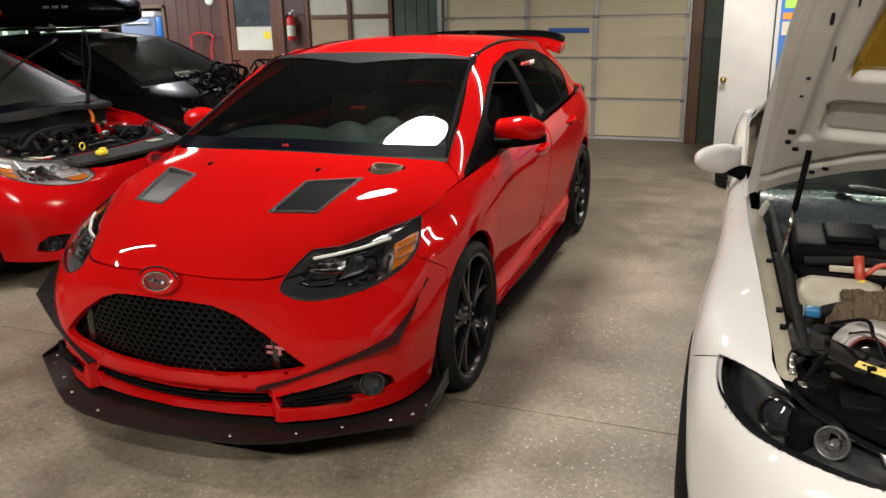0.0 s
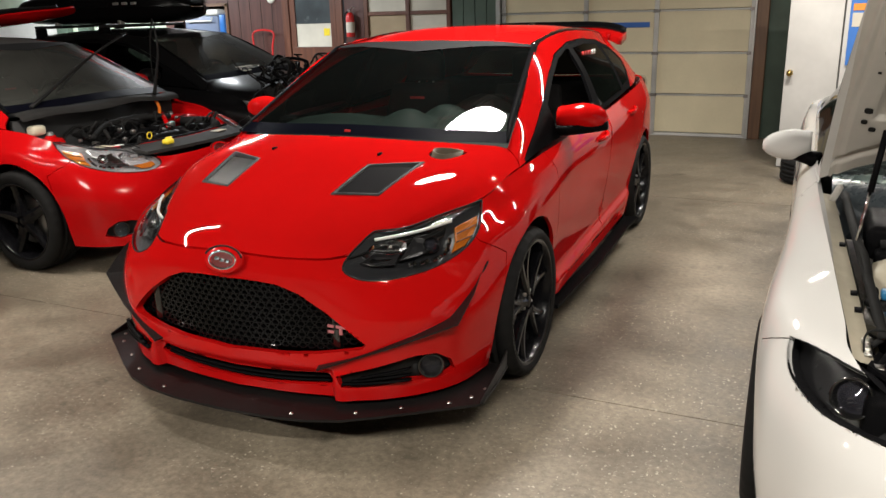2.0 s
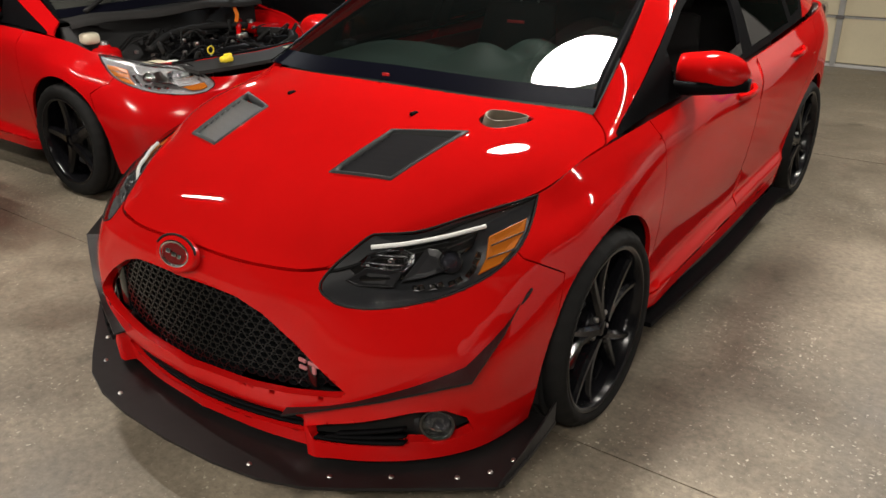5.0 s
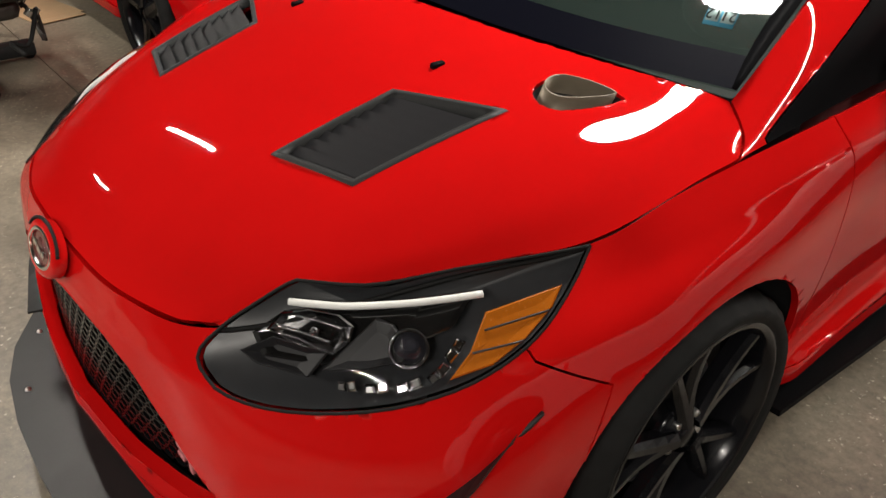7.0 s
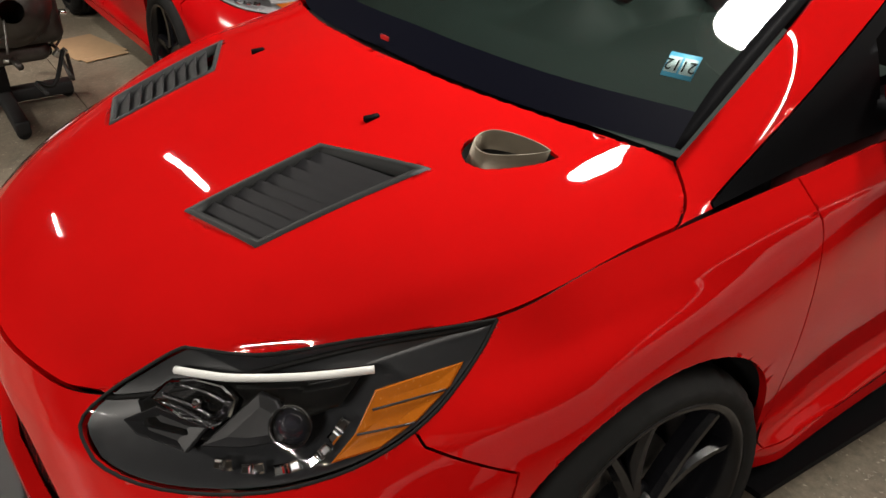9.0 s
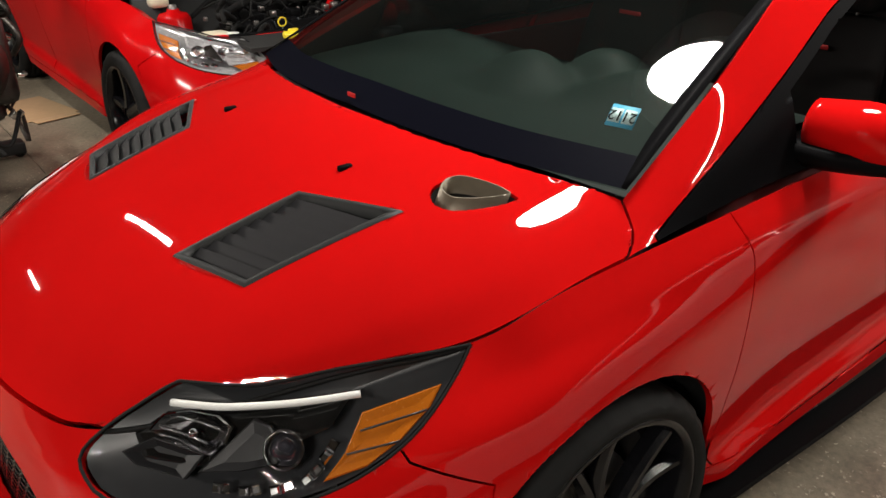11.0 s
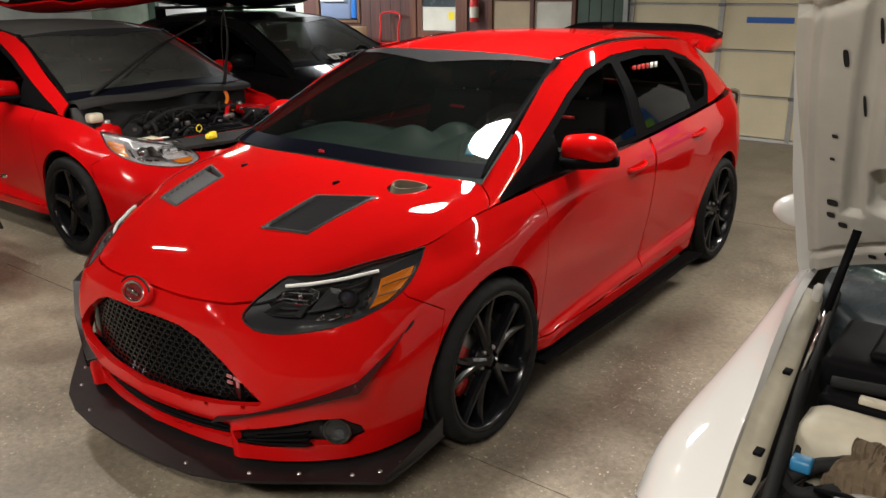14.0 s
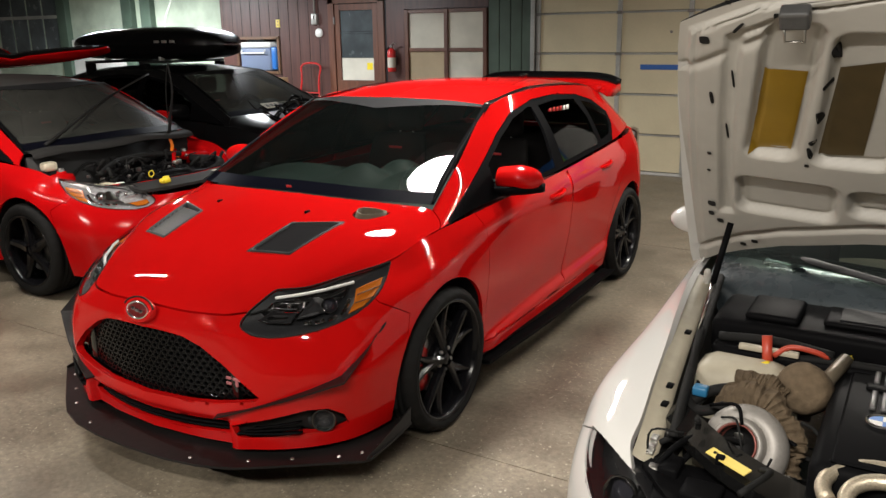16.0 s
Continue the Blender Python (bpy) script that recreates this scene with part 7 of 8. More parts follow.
def garage():
    floor = flat("floor", box_bm(-14, -9, -0.3, 7, 8, -0.02), JOINT)
    tagged(floor, "worn brown concrete floor with exposed pale stones", "floor", kind="structure")
    for y0, y1 in ((-9, -0.162), (-0.156, 3.6), (3.606, 8)):
        flat("floor_slab", box_bm(-14, y0, -0.02, 7, y1, 0.0), FLOOR, floor)
    for name, dims, mat in (("ceiling", (-14, -9, 3.1, 7, 8, 3.3), CEILING), ("wall_left", (-14.2, -9, 0, -14, 8, 3.1), WALL_GREY), ("wall_right", (7, -9, 0, 7.2, 8, 3.1), WALL_DARK), ("wall_front", (-14, -9.2, 0, 7, -9, 3.1), WALL_GREY)):
        flat(name, box_bm(*dims), mat)["kind"] = "structure"
    # back wall: pale green left part, panelled part with openings, green boards, door opening
    wall = tagged(flat("wall_back", box_bm(-14, BACK, 0, -7.56, BACK + 0.2, 3.1), PALE_GREEN), "pale green back wall", "wall", kind="structure")
    for x in (-9.75, -9.25, -11.6):
        flat("pilaster", box_bm(x - 0.13, BACK - 0.12, 0, x + 0.13, BACK, 3.1, 0.01), GREEN_PAINT, wall)
    for k in range(4):
        flat("dark_window", box_bm(-13.8 + 0.5 * k, BACK - 0.02, 1.4, -13.36 + 0.5 * k, BACK, 2.9, 0.004), WINDOW_DARK, wall)
    flat("window_bar", box_bm(-13.9, BACK - 0.05, 2.12, -11.75, BACK - 0.02, 2.18), GALVANISED, wall)
    flat("white_board", box_bm(-11.5, BACK - 0.05, 1.0, -9.9, BACK - 0.01, 1.72, 0.006), WHITE_WALL, wall)
    panel = tagged(flat("wall_panelled", box_bm(-6.35, BACK, 0, -5.32, BACK + 0.2, 3.1), PANELLING), "dark brown wood panelled wall", "wall", kind="structure")
    for dims in ((-7.56, BACK, 0, -6.35, BACK + 0.2, 1.2), (-7.56, BACK, 1.69, -6.35, BACK + 0.2, 3.1), (-7.56, BACK, 1.2, -7.2, BACK + 0.2, 1.69), (-5.32, BACK, 2.26, -4.26, BACK + 0.2, 3.1), (-4.26, BACK, 0, -3.95, BACK + 0.2, 3.1),
                 (-3.95, BACK, 2.08, -2.60, BACK + 0.2, 3.1), (-3.95, BACK, 0, -2.60, BACK + 0.2, 0.9)):
        flat("wall_panel", box_bm(*dims), PANELLING, panel)
    for k in range(14):
        x = -7.5 + 0.2 * k
        for z0, z1 in ((0, 1.2), (1.70, 3.1)) if x < -6.33 else ((0, 3.1),):
            if not -5.34 < x < -4.24:
                flat("panel_groove", box_bm(x - 0.004, BACK - 0.003, z0, x + 0.004, BACK + 0.001, z1), JOINT, panel)
    flat("niche_back", box_bm(-7.2, BACK + 0.60, 1.15, -6.35, BACK + 0.62, 1.75), JOINT, panel)
    flat("niche_shelf", box_bm(-7.2, BACK - 0.03, 1.16, -6.35, BACK + 0.6, 1.2), POST_WOOD, panel)
    for dims in ((-7.24, BACK - 0.02, 1.16, -7.19, BACK, 1.73), (-6.36, BACK - 0.02, 1.16, -6.31, BACK, 1.73), (-7.24, BACK - 0.02, 1.69, -6.31, BACK, 1.735)):
        flat("niche_trim", box_bm(*dims, 0.004), POST_WOOD, panel)
    # wooden door with three panes
    door = tagged(flat("door_1", box_bm(-5.18, BACK - 0.02, 0.02, -4.40, BACK + 0.025, 1.08, 0.004), DOOR_WOOD), "brown wooden door with dusty panes and paper behind the lowest", "door", kind="structure")
    for dims in ((-5.18, BACK - 0.02, 1.08, -5.09, BACK + 0.025, 2.18), (-4.49, BACK - 0.02, 1.08, -4.40, BACK + 0.025, 2.18), (-5.09, BACK - 0.02, 2.09, -4.49, BACK + 0.025, 2.18)):
        flat("stile", box_bm(*dims, 0.004), DOOR_WOOD, door)
    for z0, z1, mat in ((1.79, 2.085, WINDOW_DARK), (1.44, 1.755, WINDOW_DARK), (1.085, 1.41, PAPER)):
        flat("pane", box_bm(-5.085, BACK - 0.002, z0, -4.495, BACK + 0.006, z1), mat, door)
    for z in (1.425, 1.772):
        flat("glazing_bar", box_bm(-5.09, BACK - 0.012, z - 0.015, -4.49, BACK + 0.01, z + 0.015, 0.003), WINDOW_DARK, door)
    flat("note", box_bm(-4.62, BACK - 0.006, 1.24, -4.52, BACK - 0.003, 1.34), YELLOW_CAP, door)
    for dims in ((-5.30, BACK - 0.035, 0, -5.19, BACK, 2.28), (-4.39, BACK - 0.035, 0, -4.28, BACK, 2.28), (-5.30, BACK - 0.035, 2.19, -4.28, BACK, 2.28)):
        flat("door_frame", box_bm(*dims, 0.006), DOOR_WOOD, door)
    for z in (0.3, 1.9):
        flat("hinge", box_bm(-5.20, BACK - 0.04, z, -5.17, BACK - 0.02, z + 0.1, 0.003), STEEL_DARK, door)
    bm = bmesh.new()
    lathe(bm, [(0.0005, -0.06), (0.022, -0.055), (0.026, -0.04), (0.01, -0.03), (0.01, 0.0)], 20, "y", m=pose(-4.45, BACK - 0.02, 1.0))
    part("knob", bm, BRASS, door)
    # papered window
    win = tagged(flat("window_1", box_bm(-3.94, BACK - 0.03, 0.90, -2.61, BACK + 0.05, 0.96, 0.006), DOOR_WOOD), "wooden window with papered panes", "window", kind="structure")
    for x in (-3.93, -3.28, -2.67):
        flat("window_post", box_bm(x - 0.0, BACK - 0.03, 0.96, x + 0.06, BACK + 0.05, 2.07, 0.005), DOOR_WOOD, win)
    for z in (1.50, 2.02):
        for x0, x1 in ((-3.87, -3.28), (-3.22, -2.67)):
            flat("window_rail", box_bm(x0, BACK - 0.02, z, x1, BACK + 0.05, z + 0.05, 0.004), DOOR_WOOD, win)
    for x0, x1 in ((-3.87, -3.28), (-3.22, -2.67)):
        for z0, z1 in ((0.96, 1.50), (1.55, 2.02)):
            flat("pane", box_bm(x0, BACK + 0.005, z0, x1, BACK + 0.012, z1), TAN if z0 < 1 and x0 < -3.5 else PAPER, win)
    # green boards beside the roller door
    boards = tagged(flat("wall_green", box_bm(-2.60, BACK + 0.02, 0, -1.94, BACK + 0.2, 3.1), GREEN_PAINT), "dark green painted boards", "wall", kind="structure")
    for k in range(4):
        flat("board", box_bm(-2.59 + 0.165 * k, BACK - 0.01, 0, -2.435 + 0.165 * k, BACK + 0.02, 3.1, 0.004), GREEN_PAINT, boards)
    flat("lintel", box_bm(-1.94, BACK, 2.9, 7, BACK + 0.2, 3.1), GREEN_PAINT, boards)
    sectional_door()
    # timber post, dark recess and the white room with its door
    post = tagged(flat("door_post", box_bm(1.20, BACK - 0.08, 0, 1.33, BACK + 0.08, 3.0, 0.008), POST_WOOD), "brown timber door post", "post", kind="structure")
    flat("post_strip", box_bm(1.175, BACK - 0.10, 0, 1.20, BACK - 0.04, 3.0, 0.004), GALVANISED, post)
    flat("wall_recess", box_bm(1.33, BACK + 0.05, 0, 7, BACK + 0.2, 3.1), GREEN_PAINT)["kind"] = "structure"
    room_wall = tagged(flat("wall_white", box_bm(2.075, 5.22, 0, 7, 5.35, 3.1), WHITE_WALL), "white painted partition wall", "wall", kind="structure")
    flat("partition_side", box_bm(2.075, 5.35, 0, 2.2, BACK, 3.1), WHITE_WALL, room_wall)
    wd = tagged(flat("door_2", box_bm(1.61, 5.2, 0.012, 2.06, 5.24, 2.03, 0.004), WHITE_WALL), "scuffed white door standing open", "door", kind="structure")
    bm = bmesh.new()
    lathe(bm, [(0.0005, -0.07), (0.024, -0.064), (0.028, -0.046), (0.012, -0.03), (0.03, -0.004), (0.03, 0.0)], 20, "y", m=pose(1.655, 5.2, 0.9))
    part("knob", bm, BRASS, wd)
    board = thing("notice_board", pose(2.24, 5.21, 1.33), "blue notice board with pinned paper notes on the white wall", "notice board")
    flat("backing", box_bm(-0.13, -0.012, -0.36, 0.36, 0.01, 0.5, 0.004), POSTER_BLUE, board)
    for x0, z0, x1, z1, mat in ((-0.10, 0.22, 0.02, 0.34, POSTER_GREEN), (-0.11, 0.12, 0.0, 0.18, POSTER_ORANGE), (-0.11, -0.02, 0.03, 0.10, PAPER), (0.06, 0.0, 0.3, 0.3, PAPER)):
        flat("note", box_bm(x0, -0.016, z0, x1, -0.012, z1), mat, board)


def sectional_door():
    """The overhead door: cream panels in galvanised stiles and rails."""
    door = tagged(flat("garage_door", box_bm(-1.90, BACK + 0.03, 0, 1.18, BACK + 0.05, 2.9), GALVANISED), "cream sectional garage door with galvanised frames", "garage door", kind="structure")
    xs, zs = (-1.86, -0.78, 0.08, 1.16), (0.03, 0.495, 0.985, 1.475, 1.965, 2.455, 2.88)
    for i in range(3):
        for j in range(6):
            flat("panel", box_bm(xs[i] + 0.025, BACK + 0.0, zs[j] + 0.012, xs[i + 1] - 0.025, BACK + 0.03, zs[j + 1] - 0.012, 0.006), DOOR_CREAM, door)
    for x in xs:
        flat("stile", box_bm(x - 0.028, BACK - 0.022, 0.01, x + 0.028, BACK + 0.03, 2.9, 0.004), GALVANISED, door)
    for z in zs[1:-1]:
        flat("rail", box_bm(-1.86, BACK - 0.006, z - 0.014, 1.16, BACK + 0.03, z + 0.006, 0.003), GALVANISED, door)
        for x in xs:
            flat("hinge", box_bm(x - 0.04, BACK - 0.034, z - 0.022, x + 0.04, BACK - 0.021, z + 0.014, 0.003), STEEL_DARK, door)
    flat("bottom_seal", box_bm(-1.88, BACK - 0.02, 0.0, 1.17, BACK + 0.03, 0.03, 0.004), WHITE_WALL, door)
    flat("track", box_bm(-1.96, BACK - 0.05, 0.0, -1.90, BACK + 0.05, 2.9, 0.004), GALVANISED, door)
    flat("tape", box_bm(-0.50, BACK - 0.012, 1.285, 0.0, BACK + 0.0005, 1.345, 0.003), BLUE_TAPE, door, "strip of blue tape")
    flat("lock_hole", box_bm(-0.16, BACK - 0.004, 1.71, -0.13, BACK + 0.0005, 1.74), STEEL_DARK, door)


garage()


def cooler():
    c = thing("cooler_box", pose(-6.80, BACK + 0.20, 1.2), "blue cool box with white lid on a wall shelf", "cooler")
    part("body", box_bm(-0.36, -0.22, 0, 0.30, 0.2, 0.36, 0.03), COOLER_BLUE, c)
    part("lid", box_bm(-0.37, -0.23, 0.36, 0.31, 0.21, 0.45, 0.03), WHITE_PLASTIC, c)
    part("side_panel", box_bm(0.301, -0.21, 0.02, 0.40, 0.18, 0.37, 0.02), BLUE_MARK, c)
    part("handle", rod_bm([(-0.30, -0.235, 0.33), (-0.30, -0.26, 0.28), (0.20, -0.26, 0.28), (0.20, -0.235, 0.33)], 0.012), WHITE_PLASTIC, c)


def hand_truck():
    h = thing("hand_truck", pose(-5.62, BACK - 0.28, 0, -8), "red steel hand truck leaning by the panelled wall", "hand truck")
    path = spline([(-0.17, 0, 0.12), (-0.19, 0, 0.7), (-0.17, 0, 1.1), (-0.19, 0, 1.28), (-0.10, 0, 1.34), (0.10, 0, 1.34), (0.19, 0, 1.28), (0.17, 0, 1.1), (0.19, 0, 0.7), (0.17, 0, 0.12)], 50)
    part("frame", rod_bm(path, 0.014, 10), EXT_RED, h)
    for z in (0.3, 0.6, 0.9):
        part("cross_bar", rod_bm([(-0.18, 0, z), (0.18, 0, z)], 0.010), EXT_RED, h)
    part("toe_plate", box_bm(-0.2, -0.22, 0.02, 0.2, 0.01, 0.035, 0.004), EXT_RED, h)
    for s in (1, -1):
        bm = bmesh.new()
        lathe(bm, [(0.02, 0.02), (0.08, 0.025), (0.11, 0.02), (0.12, 0.0), (0.11, -0.02), (0.08, -0.025), (0.02, -0.02)], 24, m=pose(s * 0.22, 0.06, 0.12))
        part("wheel", bm, RUBBER, h)


def extinguisher():
    e = thing("fire_extinguisher", pose(-4.12, BACK - 0.09, 1.22), "red fire extinguisher hung on the wall", "fire extinguisher")
    bm = bmesh.new()
    lathe(bm, [(0.0005, 0.0), (0.055, 0.0), (0.06, 0.01), (0.06, 0.27), (0.045, 0.31), (0.02, 0.33), (0.0005, 0.33)], 24, "z")
    part("cylinder", bm, EXT_RED, e)
    bm = bmesh.new()
    lathe(bm, [(0.0608, 0.06), (0.0608, 0.2)], 24, "z")
    part("label", bm, PAPER, e)
    part("valve", box_bm(-0.02, -0.02, 0.33, 0.02, 0.02, 0.37, 0.005), STEEL, e)
    part("handle", rod_bm([(0, 0, 0.37), (0.05, -0.02, 0.40), (0.09, -0.03, 0.39)], 0.008), STEEL, e)
    part("hose", rod_bm(spline([(-0.02, 0, 0.35), (-0.07, -0.02, 0.3), (-0.075, -0.02, 0.15), (-0.06, -0.03, 0.05)], 14), 0.010), RUBBER, e)
    part("bracket", box_bm(-0.03, 0.055, 0.1, 0.03, 0.09, 0.2, 0.004), STEEL_DARK, e)


def wall_bits():
    s = thing("switch_box", pose(-5.56, BACK, 1.98), "grey switch box with a conduit on the panelling", "switch")
    part("body", box_bm(-0.05, -0.05, -0.08, 0.05, 0.0, 0.08, 0.008), GALVANISED, s)
    part("conduit", rod_bm([(0, -0.02, 0.08), (0, -0.02, 1.1)], 0.012), GALVANISED, s)
    part("lever", box_bm(0.0, -0.065, 0.0, 0.015, -0.05, 0.04, 0.003), STEEL_DARK, s)
    t = thing("thermostat", pose(-5.50, BACK, 1.775), "round white thermostat on the panelling", "thermostat")
    bm = bmesh.new()
    lathe(bm, [(0.0005, -0.04), (0.05, -0.036), (0.065, -0.02), (0.068, 0.0)], 28, "y")
    part("dial", bm, WHITE_PLASTIC, t)
    o = thing("outlet_plate", pose(-6.32, BACK, 1.93), "small tan outlet plate on the panelling", "outlet")
    part("plate", box_bm(-0.04, -0.01, -0.06, 0.04, 0.0, 0.06, 0.004), LABEL_YELLOW, o)
    for z in (-0.025, 0.025):
        part("socket", box_bm(-0.015, -0.013, z - 0.012, 0.015, -0.009, z + 0.012, 0.003), CARDBOARD, o)
    c = thing("hanging_cable", pose(-8.25, BACK - 0.25, 2.0), "white cable hanging from the ceiling", "cable")
    part("cord", rod_bm(spline([(0, 0, 1.1), (-0.02, 0, 0.7), (-0.16, 0, 0.35), (-0.34, 0, 0.05), (-0.40, 0, -0.3)], 20), 0.012), WHITE_PLASTIC, c)
    b = thing("cardboard_box", pose(-6.2, BACK - 0.35, 0), "open cardboard boxes stacked by the wall", "box")
    for i, (w, d, z0, z1) in enumerate(((0.5, 0.4, 0, 0.4), (0.45, 0.36, 0.4, 0.78), (0.4, 0.3, 0.78, 1.12))):
        part("carton", box_bm(-w / 2, -d / 2, z0, w / 2, d / 2, z1, 0.006), CARDBOARD, b)


cooler()
hand_truck()
extinguisher()
wall_bits()


# ---- lamps over the cars ----
def bay_light(x, y):
    f = thing("bay_light", pose(x, y, 2.6), "round white high-bay lamp hung from the ceiling", "ceiling light")
    bm = bmesh.new()
    lathe(bm, [(0.33, -0.005), (0.335, 0.0), (0.30, 0.05), (0.14, 0.12), (0.10, 0.2), (0.0005, 0.21)], 40, "z")
    part("housing", bm, GALVANISED, f)
    part("stem", rod_bm([(0, 0, 0.2), (0, 0, 0.5)], 0.012), GALVANISED, f)


def tube_and_fill(x, y):
    f = thing("tube_and_fill", pose(x, y, 2.6), "unseen twin tube fitting, most of them added as fill", "ceiling light", "tube lights")
    part("housing", box_bm(-0.63, -0.06, 0.0, 0.63, 0.06, 0.07, 0.012), WHITE_PLASTIC, f)
    for s in (-1, 1):
        part("chain", rod_bm([(s * 0.5, 0, 0.07), (s * 0.5, 0, 0.5)], 0.006), STEEL, f)


bay_light(0.2, 0.97)
for lx, ly in TUBES_AND_FILL:
    tube_and_fill(lx, ly)


# ---- what goes with the other two hatchbacks ----
SCUTTLE_DUST = plain("dusty_scuttle", (0.017, 0.0165, 0.016), 0.75, grain=0.35, scale=25, mottle=0.3, spec=0.2)


def open_bay(car):
    """The engine bay of the car without a bonnet."""
    part("bay_floor", box_bm(-0.68, -0.70, 0.26, 0.68, 0.12, 0.32), MATT_BLACK, car)
    for s in (1, -1):
        edge = [NOSE[i] for i in range(24, 56, 3)]
        grid = [[(s * (p[0] - d), p[1], p[2] - dz) for p in edge] for d, dz in ((0.004, 0.015), (0.03, 0.03), (0.055, 0.035), (0.075, 0.10), (0.11, 0.26), (0.13, 0.5))]
        part("inner_wing", sheet(bmesh.new(), grid, flip=s < 0), PAINT_DUSTY, car)
        bm = bmesh.new()
        lathe(bm, [(0.0005, 0.835), (0.03, 0.835), (0.035, 0.82), (0.07, 0.812), (0.085, 0.79), (0.10, 0.6)], 24, "z", m=pose(s * 0.56, 0.0, 0))
        part("strut_tower", bm, PAINT_DUSTY, car)
        bm = bmesh.new()
        lathe(bm, [(0.0005, 0.86), (0.02, 0.855), (0.024, 0.835)], 12, "z", m=pose(s * 0.56, 0.0, 0))
        part("strut_nut", bm, STEEL_DARK, car)
    # scuttle cover, drooping over the engine
    grid = [[(x, 0.13 - 0.10 * (1 - (x / 0.75) ** 2) - d, 0.985 + 0.03 * (1 - (x / 0.75) ** 2) - dz + 0.008 * math.sin(9 * x)) for x in np.linspace(-0.72, 0.72, 40)] for d, dz in ((-0.02, 0.0), (0.03, 0.006), (0.065, 0.016), (0.080, 0.032), (0.082, 0.048))]
    part("scuttle_cover", sheet(bmesh.new(), grid), SCUTTLE_DUST, car, "dusty black scuttle cover")
    # radiator cover
    path = [(x, -0.86 + 0.30 * x * x, 0.742 + 0.02 * (1 - x * x)) for x in np.linspace(-0.52, 0.52, 25)]
    cover = part("radiator_cover", ribbon(bmesh.new(), path, [(0, 0.20 - 0.02 * math.cos(8 * p[0]), 0.018) for p in path], (0, 0, -0.02)), SCUTTLE_DUST, car, "dusty black radiator cover", smooth=False)
    part("slam_lip", rod_bm([(p[0], p[1] + 0.22, p[2] + 0.02) for p in path], 0.010, 8), BLACK_PLASTIC, cover)
    part("filler_cap", box_bm(-0.32, -0.76, 0.765, -0.25, -0.71, 0.80, 0.012), YELLOW_CAP, cover, "yellow filler cap")
    part("cap_stalk", box_bm(-0.29, -0.735, 0.79, -0.24, -0.715, 0.81, 0.006), YELLOW_CAP, cover)
    part("white_tag", box_bm(0.20, -0.74, 0.775, 0.30, -0.68, 0.780, 0.002), PAPER, cover)
    # engine: block, head, plenum, covers, pulleys
    engine = part("engine", lumpy(box_bm(-0.38, -0.46, 0.36, 0.34, -0.06, 0.70, 0.03), 0.012, 12), MATT_BLACK, car, "black transverse engine")
    part("cam_cover", box_bm(-0.30, -0.36, 0.70, 0.26, -0.16, 0.775, 0.025), BLACK_PLASTIC, engine)
    for k in range(5):
        part("coil_pack", box_bm(-0.25 + 0.11 * k, -0.30, 0.77, -0.19 + 0.11 * k, -0.23, 0.815, 0.01), BLACK_PLASTIC, engine)
    part("plenum", rod_bm(spline([(-0.32, -0.44, 0.70), (-0.1, -0.47, 0.74), (0.14, -0.47, 0.74), (0.33, -0.42, 0.70)], 14), [0.03 + 0.025 * math.sin(math.pi * k / 13) for k in range(14)], 12), BLACK_PLASTIC, engine)
    for k in range(4):
        x = -0.22 + 0.14 * k
        part("runner", rod_bm(spline([(x, -0.46, 0.74), (x, -0.41, 0.78), (x, -0.33, 0.76)], 8), 0.022, 10), BLACK_PLASTIC, engine)
    bm = bmesh.new()
    rod(bm, [(-0.20 + 0.022 * math.cos(a), -0.50, 0.80 + 0.022 * math.sin(a)) for a in np.linspace(0, 2 * math.pi, 17)], 0.004, 6, caps=False)
    part("dipstick_ring", bm, YELLOW_CAP, engine)
    part("dipstick", rod_bm([(-0.20, -0.50, 0.778), (-0.19, -0.48, 0.6)], 0.003, 6), STEEL, engine)
    bm = bmesh.new()
    lathe(bm, [(0.0005, 0.03), (0.03, 0.03), (0.034, 0.02), (0.034, 0.0)], 18, "z", m=pose(0.16, -0.26, 0.775))
    part("oil_cap", bm, BLACK_PLASTIC, engine)
    # tanks, battery, airbox, brace
    part("coolant_tank", lumpy(box_bm(-0.60, -0.50, 0.60, -0.42, -0.30, 0.772, 0.04), 0.01, 10), RESERVOIR, car, "cream coolant tank")
    bm = bmesh.new()
    lathe(bm, [(0.0005, 0.025), (0.03, 0.024), (0.033, 0.0)], 18, "z", m=pose(-0.47, -0.50, 0.755))
    part("tank_cap", bm, WHITE_PLASTIC, car)
    part("fluid_tank", box_bm(-0.66, 0.02, 0.84, -0.56, 0.10, 0.905, 0.02), RESERVOIR, car)
    part("airbox", box_bm(0.24, -0.46, 0.56, 0.56, -0.10, 0.76, 0.03), BLACK_PLASTIC, car)
    part("intake_pipe", rod_bm(spline([(0.30, -0.55, 0.74), (0.42, -0.55, 0.78), (0.50, -0.42, 0.80), (0.46, -0.2, 0.80)], 14), 0.034, 12), RUBBER, car)
    part("battery", box_bm(0.30, -0.08, 0.55, 0.52, 0.10, 0.80, 0.012), BLACK_PLASTIC, car)
    part("red_panel", box_bm(-0.38, -0.66, 0.70, -0.12, -0.56, 0.745, 0.015), PAINT_DUSTY, car)
    part("red_panel", box_bm(0.46, -0.22, 0.78, 0.64, 0.02, 0.835, 0.02), PAINT_DUSTY, car)
    part("slam_panel", rod_bm(spline([(-0.60, -0.50, 0.76), (-0.35, -0.60, 0.765), (0.0, -0.63, 0.77), (0.35, -0.60, 0.765), (0.60, -0.48, 0.76)], 24), 0.020, 8), PAINT_DUSTY, car)
